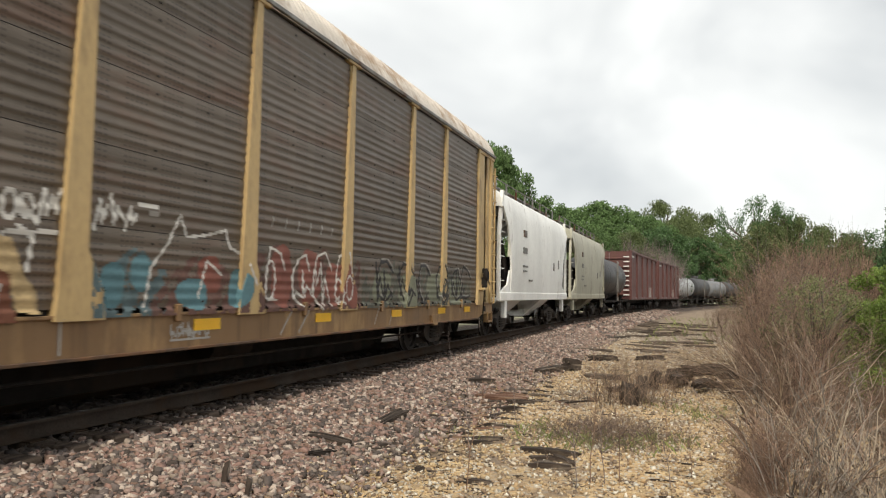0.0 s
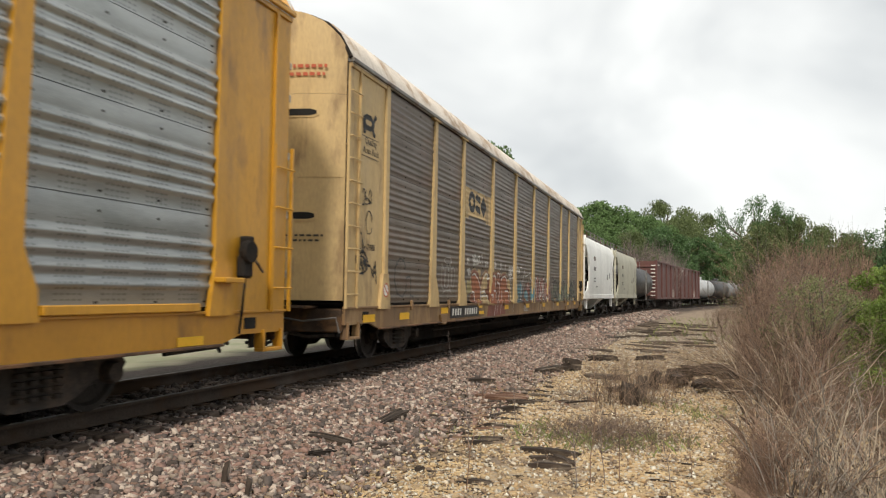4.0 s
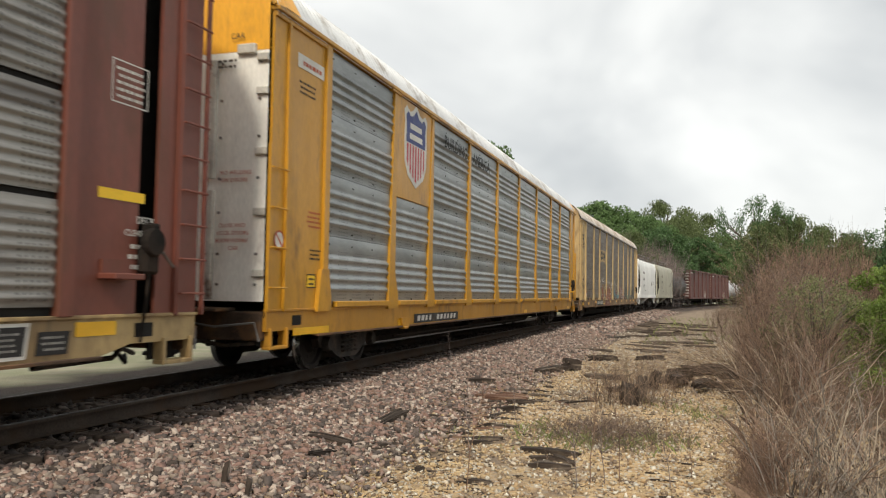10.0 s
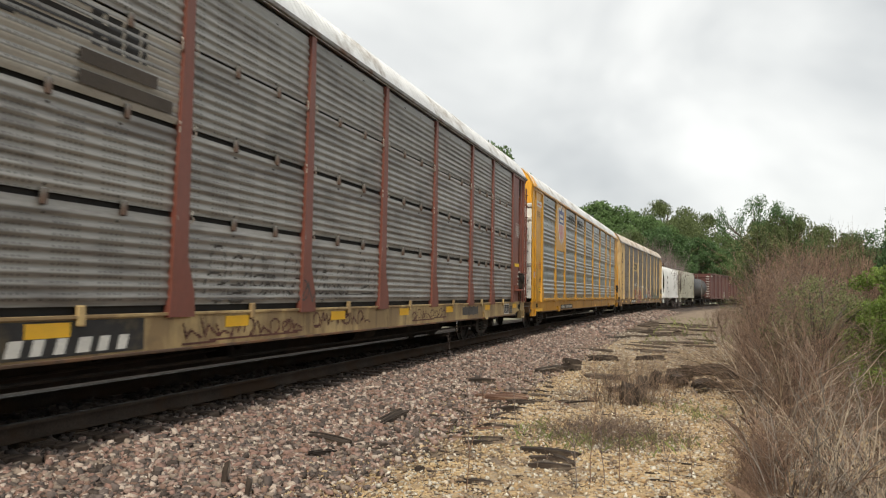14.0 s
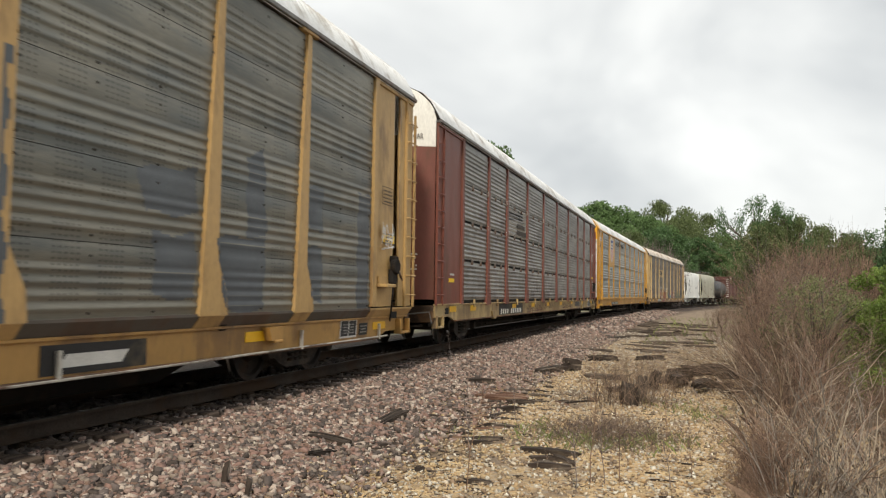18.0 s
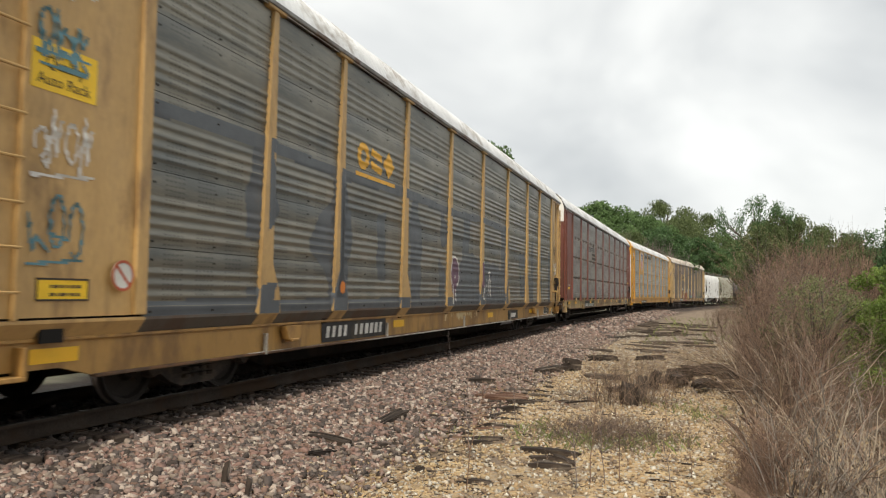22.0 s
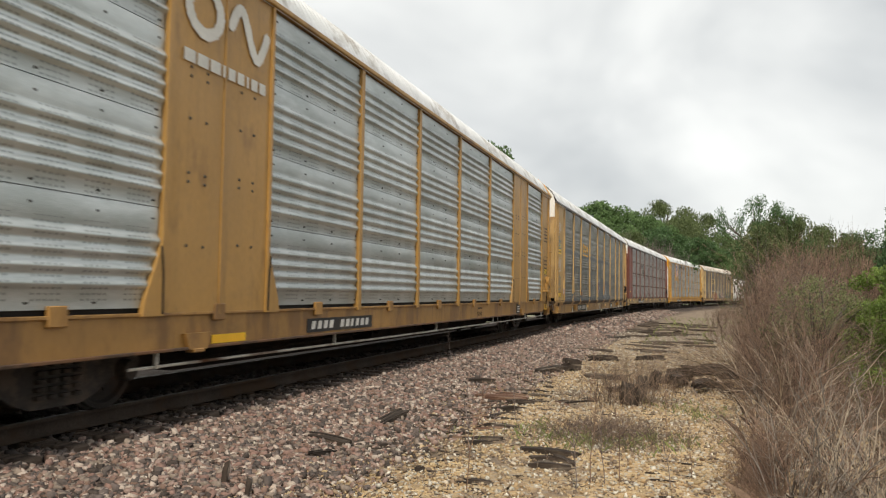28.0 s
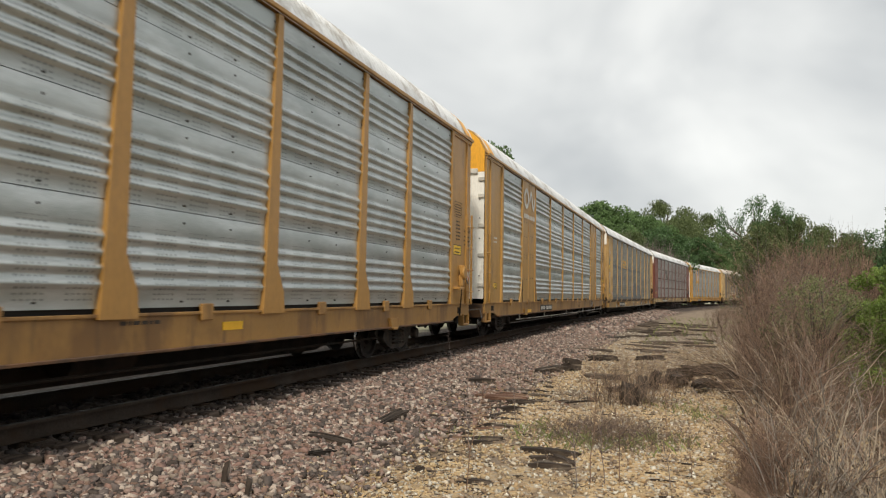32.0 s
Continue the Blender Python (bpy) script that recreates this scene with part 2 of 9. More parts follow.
# ---- mesh tools ----
class Shape:
    """Gathers simple solids into one mesh."""

    def __init__(self):
        self.v, self.f, self.m = [], [], []
        self.slot = 0

    def add(self, verts, faces):
        o = len(self.v)
        self.v += [tuple(map(float, p)) for p in verts]
        self.f += [tuple(o + i for i in f) for f in faces]
        self.m += [self.slot] * len(faces)
        return self

    def box(self, x0, x1, y0, y1, z0, z1, bevel=0.0):
        if bevel:
            b = min(bevel, abs(x1 - x0) / 2.2, abs(y1 - y0) / 2.2, abs(z1 - z0) / 2.2)
            pts = []
            for x, sx in ((x0, 1), (x1, -1)):
                for y, sy in ((y0, 1), (y1, -1)):
                    for z, sz in ((z0, 1), (z1, -1)):
                        pts += [(x, y + sy * b, z + sz * b), (x + sx * b, y, z + sz * b), (x + sx * b, y + sy * b, z)]
            bm = bmesh.new()
            for q in pts:
                bm.verts.new(q)
            bmesh.ops.convex_hull(bm, input=bm.verts)
            bm.verts.index_update()
            self.add([v.co for v in bm.verts], [[v.index for v in f.verts] for f in bm.faces])
            bm.free()
            return self
        return self.add([(x0, y0, z0), (x1, y0, z0), (x1, y1, z0), (x0, y1, z0), (x0, y0, z1), (x1, y0, z1), (x1, y1, z1), (x0, y1, z1)],
                        [(0, 3, 2, 1), (4, 5, 6, 7), (0, 1, 5, 4), (1, 2, 6, 5), (2, 3, 7, 6), (3, 0, 4, 7)])

    def prism(self, outline, a, b, axis="y"):
        """Extrude a closed outline from a to b. Outline pairs are (x, z) for axis y, (y, z) for axis x, (x, y) for axis z."""
        put = {"y": lambda p, q: (p[0], q, p[1]), "x": lambda p, q: (q, p[0], p[1]), "z": lambda p, q: (p[0], p[1], q)}[axis]
        k = len(outline)
        verts = [put(p, a) for p in outline] + [put(p, b) for p in outline]
        faces = [tuple(range(k)), tuple(range(2 * k - 1, k - 1, -1))] + [(i, i + k, (i + 1) % k + k, (i + 1) % k) for i in range(k)]
        return self.add(verts, faces)

    def tube(self, points, radius, sides=6, closed_ends=True):
        pts = [Vector(p) for p in points]
        rings, verts, faces = [], [], []
        up = Vector((0.123, 0.31, 1)).normalized()
        for i, p in enumerate(pts):
            d = (pts[min(i + 1, len(pts) - 1)] - pts[max(i - 1, 0)]).normalized()
            a = d.cross(up)
            if a.length < 1e-3:
                a = d.cross(Vector((1, 0.2, 0)))
            a.normalize()
            b = d.cross(a)
            r = radius[i] if hasattr(radius, "__len__") else radius
            for k in range(sides):
                w = 2 * math.pi * k / sides
                verts.append(p + a * math.cos(w) * r + b * math.sin(w) * r)
        for i in range(len(pts) - 1):
            for k in range(sides):
                n = (k + 1) % sides
                faces.append((i * sides + k, i * sides + n, (i + 1) * sides + n, (i + 1) * sides + k))
        if closed_ends:
            faces += [tuple(range(sides - 1, -1, -1)), tuple(range((len(pts) - 1) * sides, len(pts) * sides))]
        return self.add(verts, faces)

    def lathe(self, profile, centre, axis="y", sides=24):
        """Revolve (radius, along) pairs about an axis through centre."""
        verts, faces = [], []
        cx, cy, cz = centre
        for r, a in profile:
            for k in range(sides):
                w = 2 * math.pi * k / sides
                c, s = r * math.cos(w), r * math.sin(w)
                verts.append({"y": (cx + c, cy + a, cz + s), "x": (cx + a, cy + c, cz + s), "z": (cx + c, cy + s, cz + a)}[axis])
        for i in range(len(profile) - 1):
            for k in range(sides):
                n = (k + 1) % sides
                faces.append((i * sides + k, i * sides + n, (i + 1) * sides + n, (i + 1) * sides + k))
        return self.add(verts, faces)

    def mesh(self, name, *materials, smooth=None):
        me = bpy.data.meshes.new(name)
        me.from_pydata(self.v, [], self.f)
        for mt in materials:
            me.materials.append(mt)
        if len(materials) > 1:
            me.polygons.foreach_set("material_index", self.m)
        bm = bmesh.new()
        bm.from_mesh(me)
        bmesh.ops.recalc_face_normals(bm, faces=bm.faces)
        bm.to_mesh(me)
        bm.free()
        if smooth:
            me.shade_smooth()
            me.set_sharp_from_angle(angle=radians(smooth))
        return me


def part(name, shape, material, parent, label="", smooth=None, at=None):
    """Link a Shape, or a mesh that is already made, as one mesh object under a thing or a part."""
    me = shape if isinstance(shape, bpy.types.Mesh) else shape.mesh(name, *(material if isinstance(material, (list, tuple)) else [material]), smooth=smooth)
    ob = new(name, me)
    ob.parent = parent
    if at is not None:
        ob.matrix_basis = at
    if label:
        tagged(ob, label)
    return ob


def raw_mesh(name, verts, faces, *materials, smooth=False):
    """A mesh from numpy arrays; faces all of one size."""
    verts, faces = np.asarray(verts, dtype=np.float32), np.asarray(faces, dtype=np.int32)
    me = bpy.data.meshes.new(name)
    k = faces.shape[1]
    me.vertices.add(len(verts))
    me.vertices.foreach_set("co", verts.ravel())
    me.loops.add(faces.size)
    me.loops.foreach_set("vertex_index", faces.ravel())
    me.polygons.add(len(faces))
    me.polygons.foreach_set("loop_start", np.arange(0, faces.size, k, dtype=np.int32))
    me.polygons.foreach_set("loop_total", np.full(len(faces), k, dtype=np.int32))
    for mt in materials:
        me.materials.append(mt)
    me.update(calc_edges=True)
    if smooth:
        me.shade_smooth()
    return me


def thing(name, label, category, group="", kind="", at=None):
    ob = new(name)
    ob.empty_display_size = 0.3
    if at is not None:
        ob.matrix_world = at
    return tagged(ob, label, category, group, kind)
# ---- ground ----
def bank(lat):
    """Height of the ground across the track: ballast bed, shoulder, then the flat strip beside it."""
    return np.interp(lat, (-60, -9, -7.0, -5.2, -1.5, 1.5, 1.95, 3.6, 5.2, 9.5, 14, 60), (-1.1, -0.9, -0.70, -0.26, -0.235, -0.235, -0.26, -0.47, -0.52, -0.56, -0.7, -1.2))


def wave(x, y, seed=0.0):
    """Cheap smooth unevenness, about -1 to 1."""
    return (np.sin(x * 0.83 + seed) * np.cos(y * 0.71 - seed) + 0.6 * np.sin(x * 1.9 - y * 1.3 + seed * 2) + 0.35 * np.sin(x * 4.1 + y * 3.7 + seed)) / 1.95


def ground_height(x, y):
    s, lat = on_track(x, y)
    rough = np.interp(np.abs(lat), (0, 1.6, 3.5, 20, 60), (0.0, 0.012, 0.04, 0.06, 0.4))
    return bank(lat) + rough * wave(np.asarray(x, float), np.asarray(y, float))


def ground_z(x, y):
    return float(ground_height([x], [y])[0])


def ground_material():
    m = bpy.data.materials.new("gravelly_ground")
    m.use_nodes = True
    nt = m.node_tree
    n, l = nt.nodes, nt.links
    bsdf = n["Principled BSDF"]
    bsdf.inputs["Roughness"].default_value = 0.95
    bsdf.inputs["Specular IOR Level"].default_value = 0.2
    uv = n.new("ShaderNodeUVMap")
    uv.uv_map = "along_across"
    sep = n.new("ShaderNodeSeparateXYZ")
    l.new(uv.outputs["UV"], sep.inputs[0])
    co = n.new("ShaderNodeTexCoord")

    def noise_tex(sc, detail=5.0):
        t = n.new("ShaderNodeTexNoise")
        t.inputs["Scale"].default_value, t.inputs["Detail"].default_value = sc, detail
        l.new(co.outputs["Object"], t.inputs["Vector"])
        return t.outputs["Fac"]

    def ramp(fac, a, b, lo=0.0, hi=1.0):
        r = n.new("ShaderNodeMapRange")
        for k, v in zip(("From Min", "From Max", "To Min", "To Max"), (a, b, lo, hi)):
            r.inputs[k].default_value = v
        l.new(fac, r.inputs["Value"])
        return r.outputs["Result"]

    def math_node(op, a, b):
        x = n.new("ShaderNodeMath")
        x.operation = op
        for i, v in enumerate((a, b)):
            if isinstance(v, (int, float)):
                x.inputs[i].default_value = v
            else:
                l.new(v, x.inputs[i])
        return x.outputs[0]

    def mix(fac, a, b):
        x = n.new("ShaderNodeMix")
        x.data_type = "RGBA"
        for sock, v in ((x.inputs[0], fac), (x.inputs[6], a), (x.inputs[7], b)):
            if isinstance(v, tuple):
                sock.default_value = (*v, 1)
            else:
                l.new(v, sock)
        return x.outputs[2]

    lat = math_node("ADD", sep.outputs["Y"], math_node("MULTIPLY", math_node("SUBTRACT", noise_tex(0.6), 0.5), 2.2))
    vor = n.new("ShaderNodeTexVoronoi")
    vor.inputs["Scale"].default_value = 26.0
    l.new(co.outputs["Object"], vor.inputs["Vector"])
    cell = n.new("ShaderNodeSeparateColor")
    l.new(vor.outputs["Color"], cell.inputs[0])
    # bed under the loose stones, darkened to paint shade into their gaps
    stones = mix(cell.outputs[0], (0.03, 0.024, 0.021), (0.13, 0.10, 0.085))
    sand = mix(ramp(noise_tex(5.0), 0.35, 0.65), (0.40, 0.27, 0.145), (0.62, 0.46, 0.26))
    sand = mix(ramp(cell.outputs[1], 0.72, 0.9), sand, (0.52, 0.46, 0.37))
    sand = mix(ramp(noise_tex(1.1), 0.50, 0.64), sand, (0.22, 0.17, 0.125))
    sand = mix(ramp(noise_tex(11.0), 0.60, 0.70), sand, (0.17, 0.13, 0.10))
    sand = mix(ramp(sep.outputs["X"], 19.0, 29.0), sand, mix(ramp(noise_tex(2.2), 0.35, 0.65), (0.20, 0.155, 0.115), (0.33, 0.26, 0.19)))
    # ground under the brush; shade between the stems is painted in as darker colour
    weeds = mix(ramp(noise_tex(1.7), 0.3, 0.7), (0.12, 0.092, 0.062), (0.08, 0.085, 0.04))
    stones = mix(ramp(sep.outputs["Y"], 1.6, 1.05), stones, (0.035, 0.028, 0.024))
    c = mix(ramp(lat, 3.0, 4.2), stones, sand)
    c = mix(ramp(lat, 8.4, 10.5), c, weeds)
    c = mix(ramp(lat, -3.0, -4.2), c, mix(ramp(noise_tex(0.9), 0.35, 0.65), (0.31, 0.29, 0.215), (0.23, 0.24, 0.15)))
    l.new(c, bsdf.inputs["Base Color"])
    b = n.new("ShaderNodeBump")
    b.inputs["Strength"].default_value, b.inputs["Distance"].default_value = 0.8, 0.03
    l.new(math_node("ADD", vor.outputs["Distance"], noise_tex(30.0)), b.inputs["Height"])
    l.new(b.outputs["Normal"], bsdf.inputs["Normal"])
    return m


M_GROUND = ground_material()


def make_ground():
    along = np.concatenate([np.arange(-400, -20, 10), np.arange(-20, 4, 1.0), np.arange(4, 34, 0.2), np.arange(34, 80, 0.8), np.arange(80, 480, 5.0)])
    across = np.concatenate([[-3000, -900, -300, -120, -60, -30, -15, -9, -7, -6, -5.2, -4.2, -3.2, -2.6], np.arange(-2.1, 2.1, 0.3), np.arange(2.1, 10.0, 0.2),
                             np.arange(10, 20, 1.0), [24, 30, 40, 60, 120, 300]])
    S, L = np.meshgrid(along, across, indexing="ij")
    s, lat = S.ravel(), L.ravel()
    x, y = track_point(s, lat)
    z = ground_height(x, y)
    far = np.abs(lat) > 70
    z[far] = -1.2
    # the rim reaches the horizon
    nA, nB = S.shape
    x, y, z = x.reshape(nA, nB), y.reshape(nA, nB), z.reshape(nA, nB)
    k = np.arange(nA * nB).reshape(nA, nB)
    faces = np.stack([k[:-1, :-1], k[:-1, 1:], k[1:, 1:], k[1:, :-1]], axis=-1).reshape(-1, 4)
    me = raw_mesh("ground", np.stack([x.ravel(), y.ravel(), z.ravel()], 1), faces[:, ::-1], M_GROUND, smooth=True)
    uv = me.uv_layers.new(name="along_across")
    idx = np.empty(len(me.loops), dtype=np.int32)
    me.loops.foreach_get("vertex_index", idx)
    uv.data.foreach_set("uv", np.stack([s[idx], lat[idx]], 1).astype(np.float32).ravel())
    tagged(new("ground", me), "sandy gravel strip beside a railway embankment", "ground", kind="structure")
    plain = Shape().add([(-4000, -4000, -1.6), (4000, -4000, -1.6), (4000, 4000, -1.6), (-4000, 4000, -1.6)], [(0, 1, 2, 3)])
    ob = new("ground_plain", plain.mesh("ground_plain", M_WEED))
    tagged(ob, "weedy flat land reaching to the horizon", "ground", kind="structure")


M_WEED = surface("weedy_land", (0.10, 0.12, 0.05), 0.95, vary=0.4, scale=0.05, fine=0.6, bump=0)
make_ground()


# ---- track ----
def swept(name, outline, s0, s1, step, lateral, material, smooth=30):
    """Sweep a closed (across, up) outline along the track."""
    ss = np.arange(s0, s1 + 1e-6, step)
    k = len(outline)
    verts = []
    for s in ss:
        for a, z in outline:
            x, y = track_point(s, lateral + a)
            verts.append((x, y, z))
    i = np.arange(len(ss) - 1)[:, None] * k
    j = np.arange(k)[None, :]
    faces = np.stack([i + j, i + (j + 1) % k, i + k + (j + 1) % k, i + k + j], -1).reshape(-1, 4)
    return raw_mesh(name, verts, faces, material)


RAIL_SIDE = [(-0.076, -0.17), (0.076, -0.17), (0.076, -0.158), (0.012, -0.135), (0.010, -0.05), (0.036, -0.036), (0.036, -0.006), (-0.036, -0.006),
             (-0.036, -0.036), (-0.010, -0.05), (-0.012, -0.135), (-0.076, -0.158)]
RAIL_HEAD = [(-0.035, -0.008), (0.035, -0.008), (0.030, 0.0), (-0.030, 0.0)]
for lateral in (0.754, -0.754):
    rail = thing("rail", "rusty steel rail with a polished head, spiked to timber ties", "rail", "rails of the track", "structure")
    part("rail_web", swept("rail_web", RAIL_SIDE, -200, 330, 1.0, lateral, M_STEEL), M_STEEL, rail)
    part("rail_head", swept("rail_head", RAIL_HEAD, -200, 330, 1.0, lateral, M_RAILTOP), M_RAILTOP, rail, "worn bright running surface")

TIE_SHAPES = []
for k in range(5):
    sh = Shape()
    r = random.Random(40 + k)
    sh.box(-0.11, 0.11, -1.42 + r.uniform(-0.07, 0.05), 1.30 + r.uniform(-0.07, 0.07), -0.36, -0.172, bevel=0.018)
    TIE_SHAPES.append(sh.mesh("tie", M_TIE))
PLATE_MESH = Shape().box(-0.1, 0.1, -0.18, 0.18, -0.172, -0.158, bevel=0.004).mesh("tie_plate", M_STEEL)
_r = random.Random(7)
for k in range(176):
    s = -15.8 + k * 0.53
    tie = new("tie", TIE_SHAPES[k % 5])
    tie.matrix_world = rail_pose(s) @ pose(0, 0, _r.uniform(-0.012, 0.004), 0, 0, _r.uniform(-1.2, 1.2))
    tagged(tie, "dark weathered timber railway tie set in ballast", "railway tie", "ties under the track")
    for side in (0.754, -0.754):
        part("tie_plate", PLATE_MESH, None, tie, at=pose(0, side, 0))
# ---- autorack cars ----
M_BOLT = surface("dark_bolt_heads", (0.055, 0.05, 0.045), 0.6, 0.4, vary=0.3)
POST_AT = (-9.28, -7.15, -4.28, -1.42, 1.42, 4.28, 7.15, 9.28)
PANEL_EDGE = 11.95
BODY = 13.6
FACE = 1.55
SILL_Z1, EAVE = 1.02, 5.05
TIERS = (1.08, 1.86, 2.64, 3.42, 4.20, 4.97)
D_TIERS = (0.98, 1.70, 2.50, 3.32, 4.14, 4.97)
BAND_TIERS = (1.08, 2.12, 3.06, 4.00, 4.97)
BAND_RIB = (4, 0.152, 0.036, 0.38)
FOUR_TIERS = (1.08, 2.07, 3.02, 3.93, 4.97)
TRUCKS = 20.1
AXLE = 0.89
WHEEL_R = 0.42
MOVING = []      # (thing, place along the track at the start, truck distance)
SPINNING = []    # (wheelset, local rest pose)


def corrugation(z0, z1, ribs=4, pitch=0.118, depth=0.046, below=0.22):
    """Outline in (outward, up): flat bands alternating with groups of rounded ribs."""
    pts = [(0.0, z0)]
    start = z0 + max(0.03, (z1 - z0 - ribs * pitch) * below)
    for k in range(ribs):
        a = start + k * pitch
        pts += [(0.0, a + 0.05 * pitch), (depth * 0.35, a + 0.18 * pitch), (depth * 0.85, a + 0.34 * pitch), (depth, a + 0.45 * pitch), (depth * 0.85, a + 0.56 * pitch), (depth * 0.35, a + 0.72 * pitch), (0.0, a + 0.86 * pitch)]
    end = start + ribs * pitch
    if z1 - end > 0.12:
        pts += [(0.0, end), (0.008, end + 0.03), (0.008, z1 - 0.05)]
    pts.append((0.0, z1))
    return pts


def sheet_depth(style):
    """The outward relief of a car's sheets as a function of height."""
    zs, ds = [], []
    tiers = style.get("tiers", TIERS)
    for z0, z1 in zip(tiers[:-1], tiers[1:]):
        for d, z in corrugation(z0, z1, *style.get("rib", (4, 0.118, 0.046))):
            zs.append(z)
            ds.append(d)
    return np.array(zs), np.array(ds)


def panel_mesh(width, z0, z1, style, material, name="side_panel"):
    """One corrugated side sheet, its face towards -y, with bolt heads along its edges."""
    out = corrugation(z0, z1, *style.get("rib", (4, 0.118, 0.046)))
    sh = Shape()
    w = width / 2
    n = len(out)
    verts = [(-w, -d, z) for d, z in out] + [(w, -d, z) for d, z in out] + [(-w, 0.02, z0), (w, 0.02, z0), (-w, 0.02, z1), (w, 0.02, z1)]
    faces = [(i, n + i, n + i + 1, i + 1) for i in range(n - 1)]
    faces += [(2 * n, 2 * n + 1, n, 0), (n - 1, 2 * n - 1, 2 * n + 3, 2 * n + 2)]
    sh.add(verts, faces)
    sh.slot = 1
    count = max(3, int(width / 0.62))
    for k in range(count):
        x = -w + 0.10 + (width - 0.2) * k / (count - 1)
        for z in (z1 - 0.12, z0 + 0.06):
            sh.box(x - 0.011, x + 0.011, -0.020, 0.0, z - 0.010, z + 0.010)
    return sh.mesh(name, material, M_BOLT, smooth=50)


def post_mesh(style, material, z_top):
    sh = Shape()
    w = style.get("post_w", 0.13) / 2
    if style.get("flare", True):
        b = style.get("flare_w", 0.27)
        sh.prism([(-b, 0.98), (b, 0.98), (b * 0.9, 1.25), (w, 1.62), (w, z_top), (-w, z_top), (-b * 0.9, 1.25)], -0.055, 0.03, "y")
    else:
        sh.prism([(-w, 0.98), (w, 0.98), (w, z_top), (-w, z_top)], -0.055, 0.03, "y")
    sh.box(-w - 0.018, -w, -0.02, 0.02, 1.65, z_top)
    sh.box(w, w + 0.018, -0.02, 0.02, 1.65, z_top)
    if style.get("cap"):
        sh.box(-0.24, 0.24, -0.075, 0.02, z_top - 0.02, z_top + 0.10, bevel=0.01)
    for k in range(6):
        z = 1.9 + k * 0.55
        for sx in (-1, 1):
            sh.box(sx * (w + 0.006) - 0.012, sx * (w + 0.006) + 0.012, -0.032, -0.018, z - 0.012, z + 0.012)
    return sh.mesh("post", material)


def sill_mesh(material, z0=0.64, top=SILL_Z1):
    sh = Shape()
    sh.prism([(-BODY, z0 + 0.1), (-BODY, top), (BODY, top), (BODY, z0 + 0.1), (12.6, z0 + 0.1), (12.2, z0), (-12.2, z0), (-12.6, z0 + 0.1)][::-1], 0.0, 0.05, "y")
    sh.box(-BODY, BODY, -0.035, 0.05, top - 0.02, top + 0.012, bevel=0.004)
    return sh.mesh("side_sill", material)


ROOF_LINE = [(-1.60, 4.98), (-1.60, 5.07), (-1.52, 5.22), (-1.38, 5.46), (-1.17, 5.66), (-0.85, 5.81), (-0.4, 5.89), (0, 5.91), (0.4, 5.89), (0.85, 5.81), (1.17, 5.66),
             (1.38, 5.46), (1.52, 5.22), (1.60, 5.07), (1.60, 4.98)]


def roof_mesh(material, length=BODY):
    """Arched roof with ribs across it."""
    verts, faces = [], []
    xs = []
    pitch = 0.17
    n = int(2 * length / pitch)
    for k in range(n):
        a = -length + k * 2 * length / n
        d = 2 * length / n
        xs += [(a, 0.0), (a + d * 0.5, 0.0), (a + d * 0.62, 0.025), (a + d * 0.88, 0.025)]
    xs.append((length, 0.0))
    k = len(ROOF_LINE)
    for x, lift in xs:
        for i, (y, z) in enumerate(ROOF_LINE):
            e = lift if 2 <= i <= k - 3 else 0.0
            verts.append((x, y * (1 + e * 0.3), z + e))
    for i in range(len(xs) - 1):
        for j in range(k - 1):
            faces.append((i * k + j, i * k + j + 1, (i + 1) * k + j + 1, (i + 1) * k + j))
    return Shape().add(verts, faces).mesh("roof", material, smooth=30)


def truck_frame_mesh():
    sh = Shape()
    for y in (-1.0, 1.0):
        s = 1 if y > 0 else -1
        out = [(-1.15, 0.50), (-1.05, 0.62), (-0.55, 0.66), (-0.35, 0.74), (0.35, 0.74), (0.55, 0.66), (1.05, 0.62), (1.15, 0.50), (1.05, 0.36),
               (0.72, 0.36), (0.5, 0.22), (0.3, 0.15), (-0.3, 0.15), (-0.5, 0.22), (-0.72, 0.36), (-1.05, 0.36)]
        sh.prism(out, y - 0.07, y + 0.07, "y")
        for x in (-0.22, -0.075, 0.075, 0.22):   # springs
            for q in range(5):
                sh.lathe([(0.0, -0.024), (0.055, -0.02), (0.055, 0.02), (0.0, 0.024)], (x, y + s * 0.09, 0.26 + q * 0.075), "z", 10)
        for x in (-AXLE, AXLE):
            sh.lathe([(0.0, -0.07), (0.10, -0.07), (0.12, -0.02), (0.12, 0.05), (0.0, 0.06)], (x, y + s * 0.11, WHEEL_R), "y", 14)
    sh.box(-0.25, 0.25, -1.05, 1.05, 0.40, 0.66, bevel=0.03)
    return sh.mesh("truck_frame", M_CAST, smooth=35)


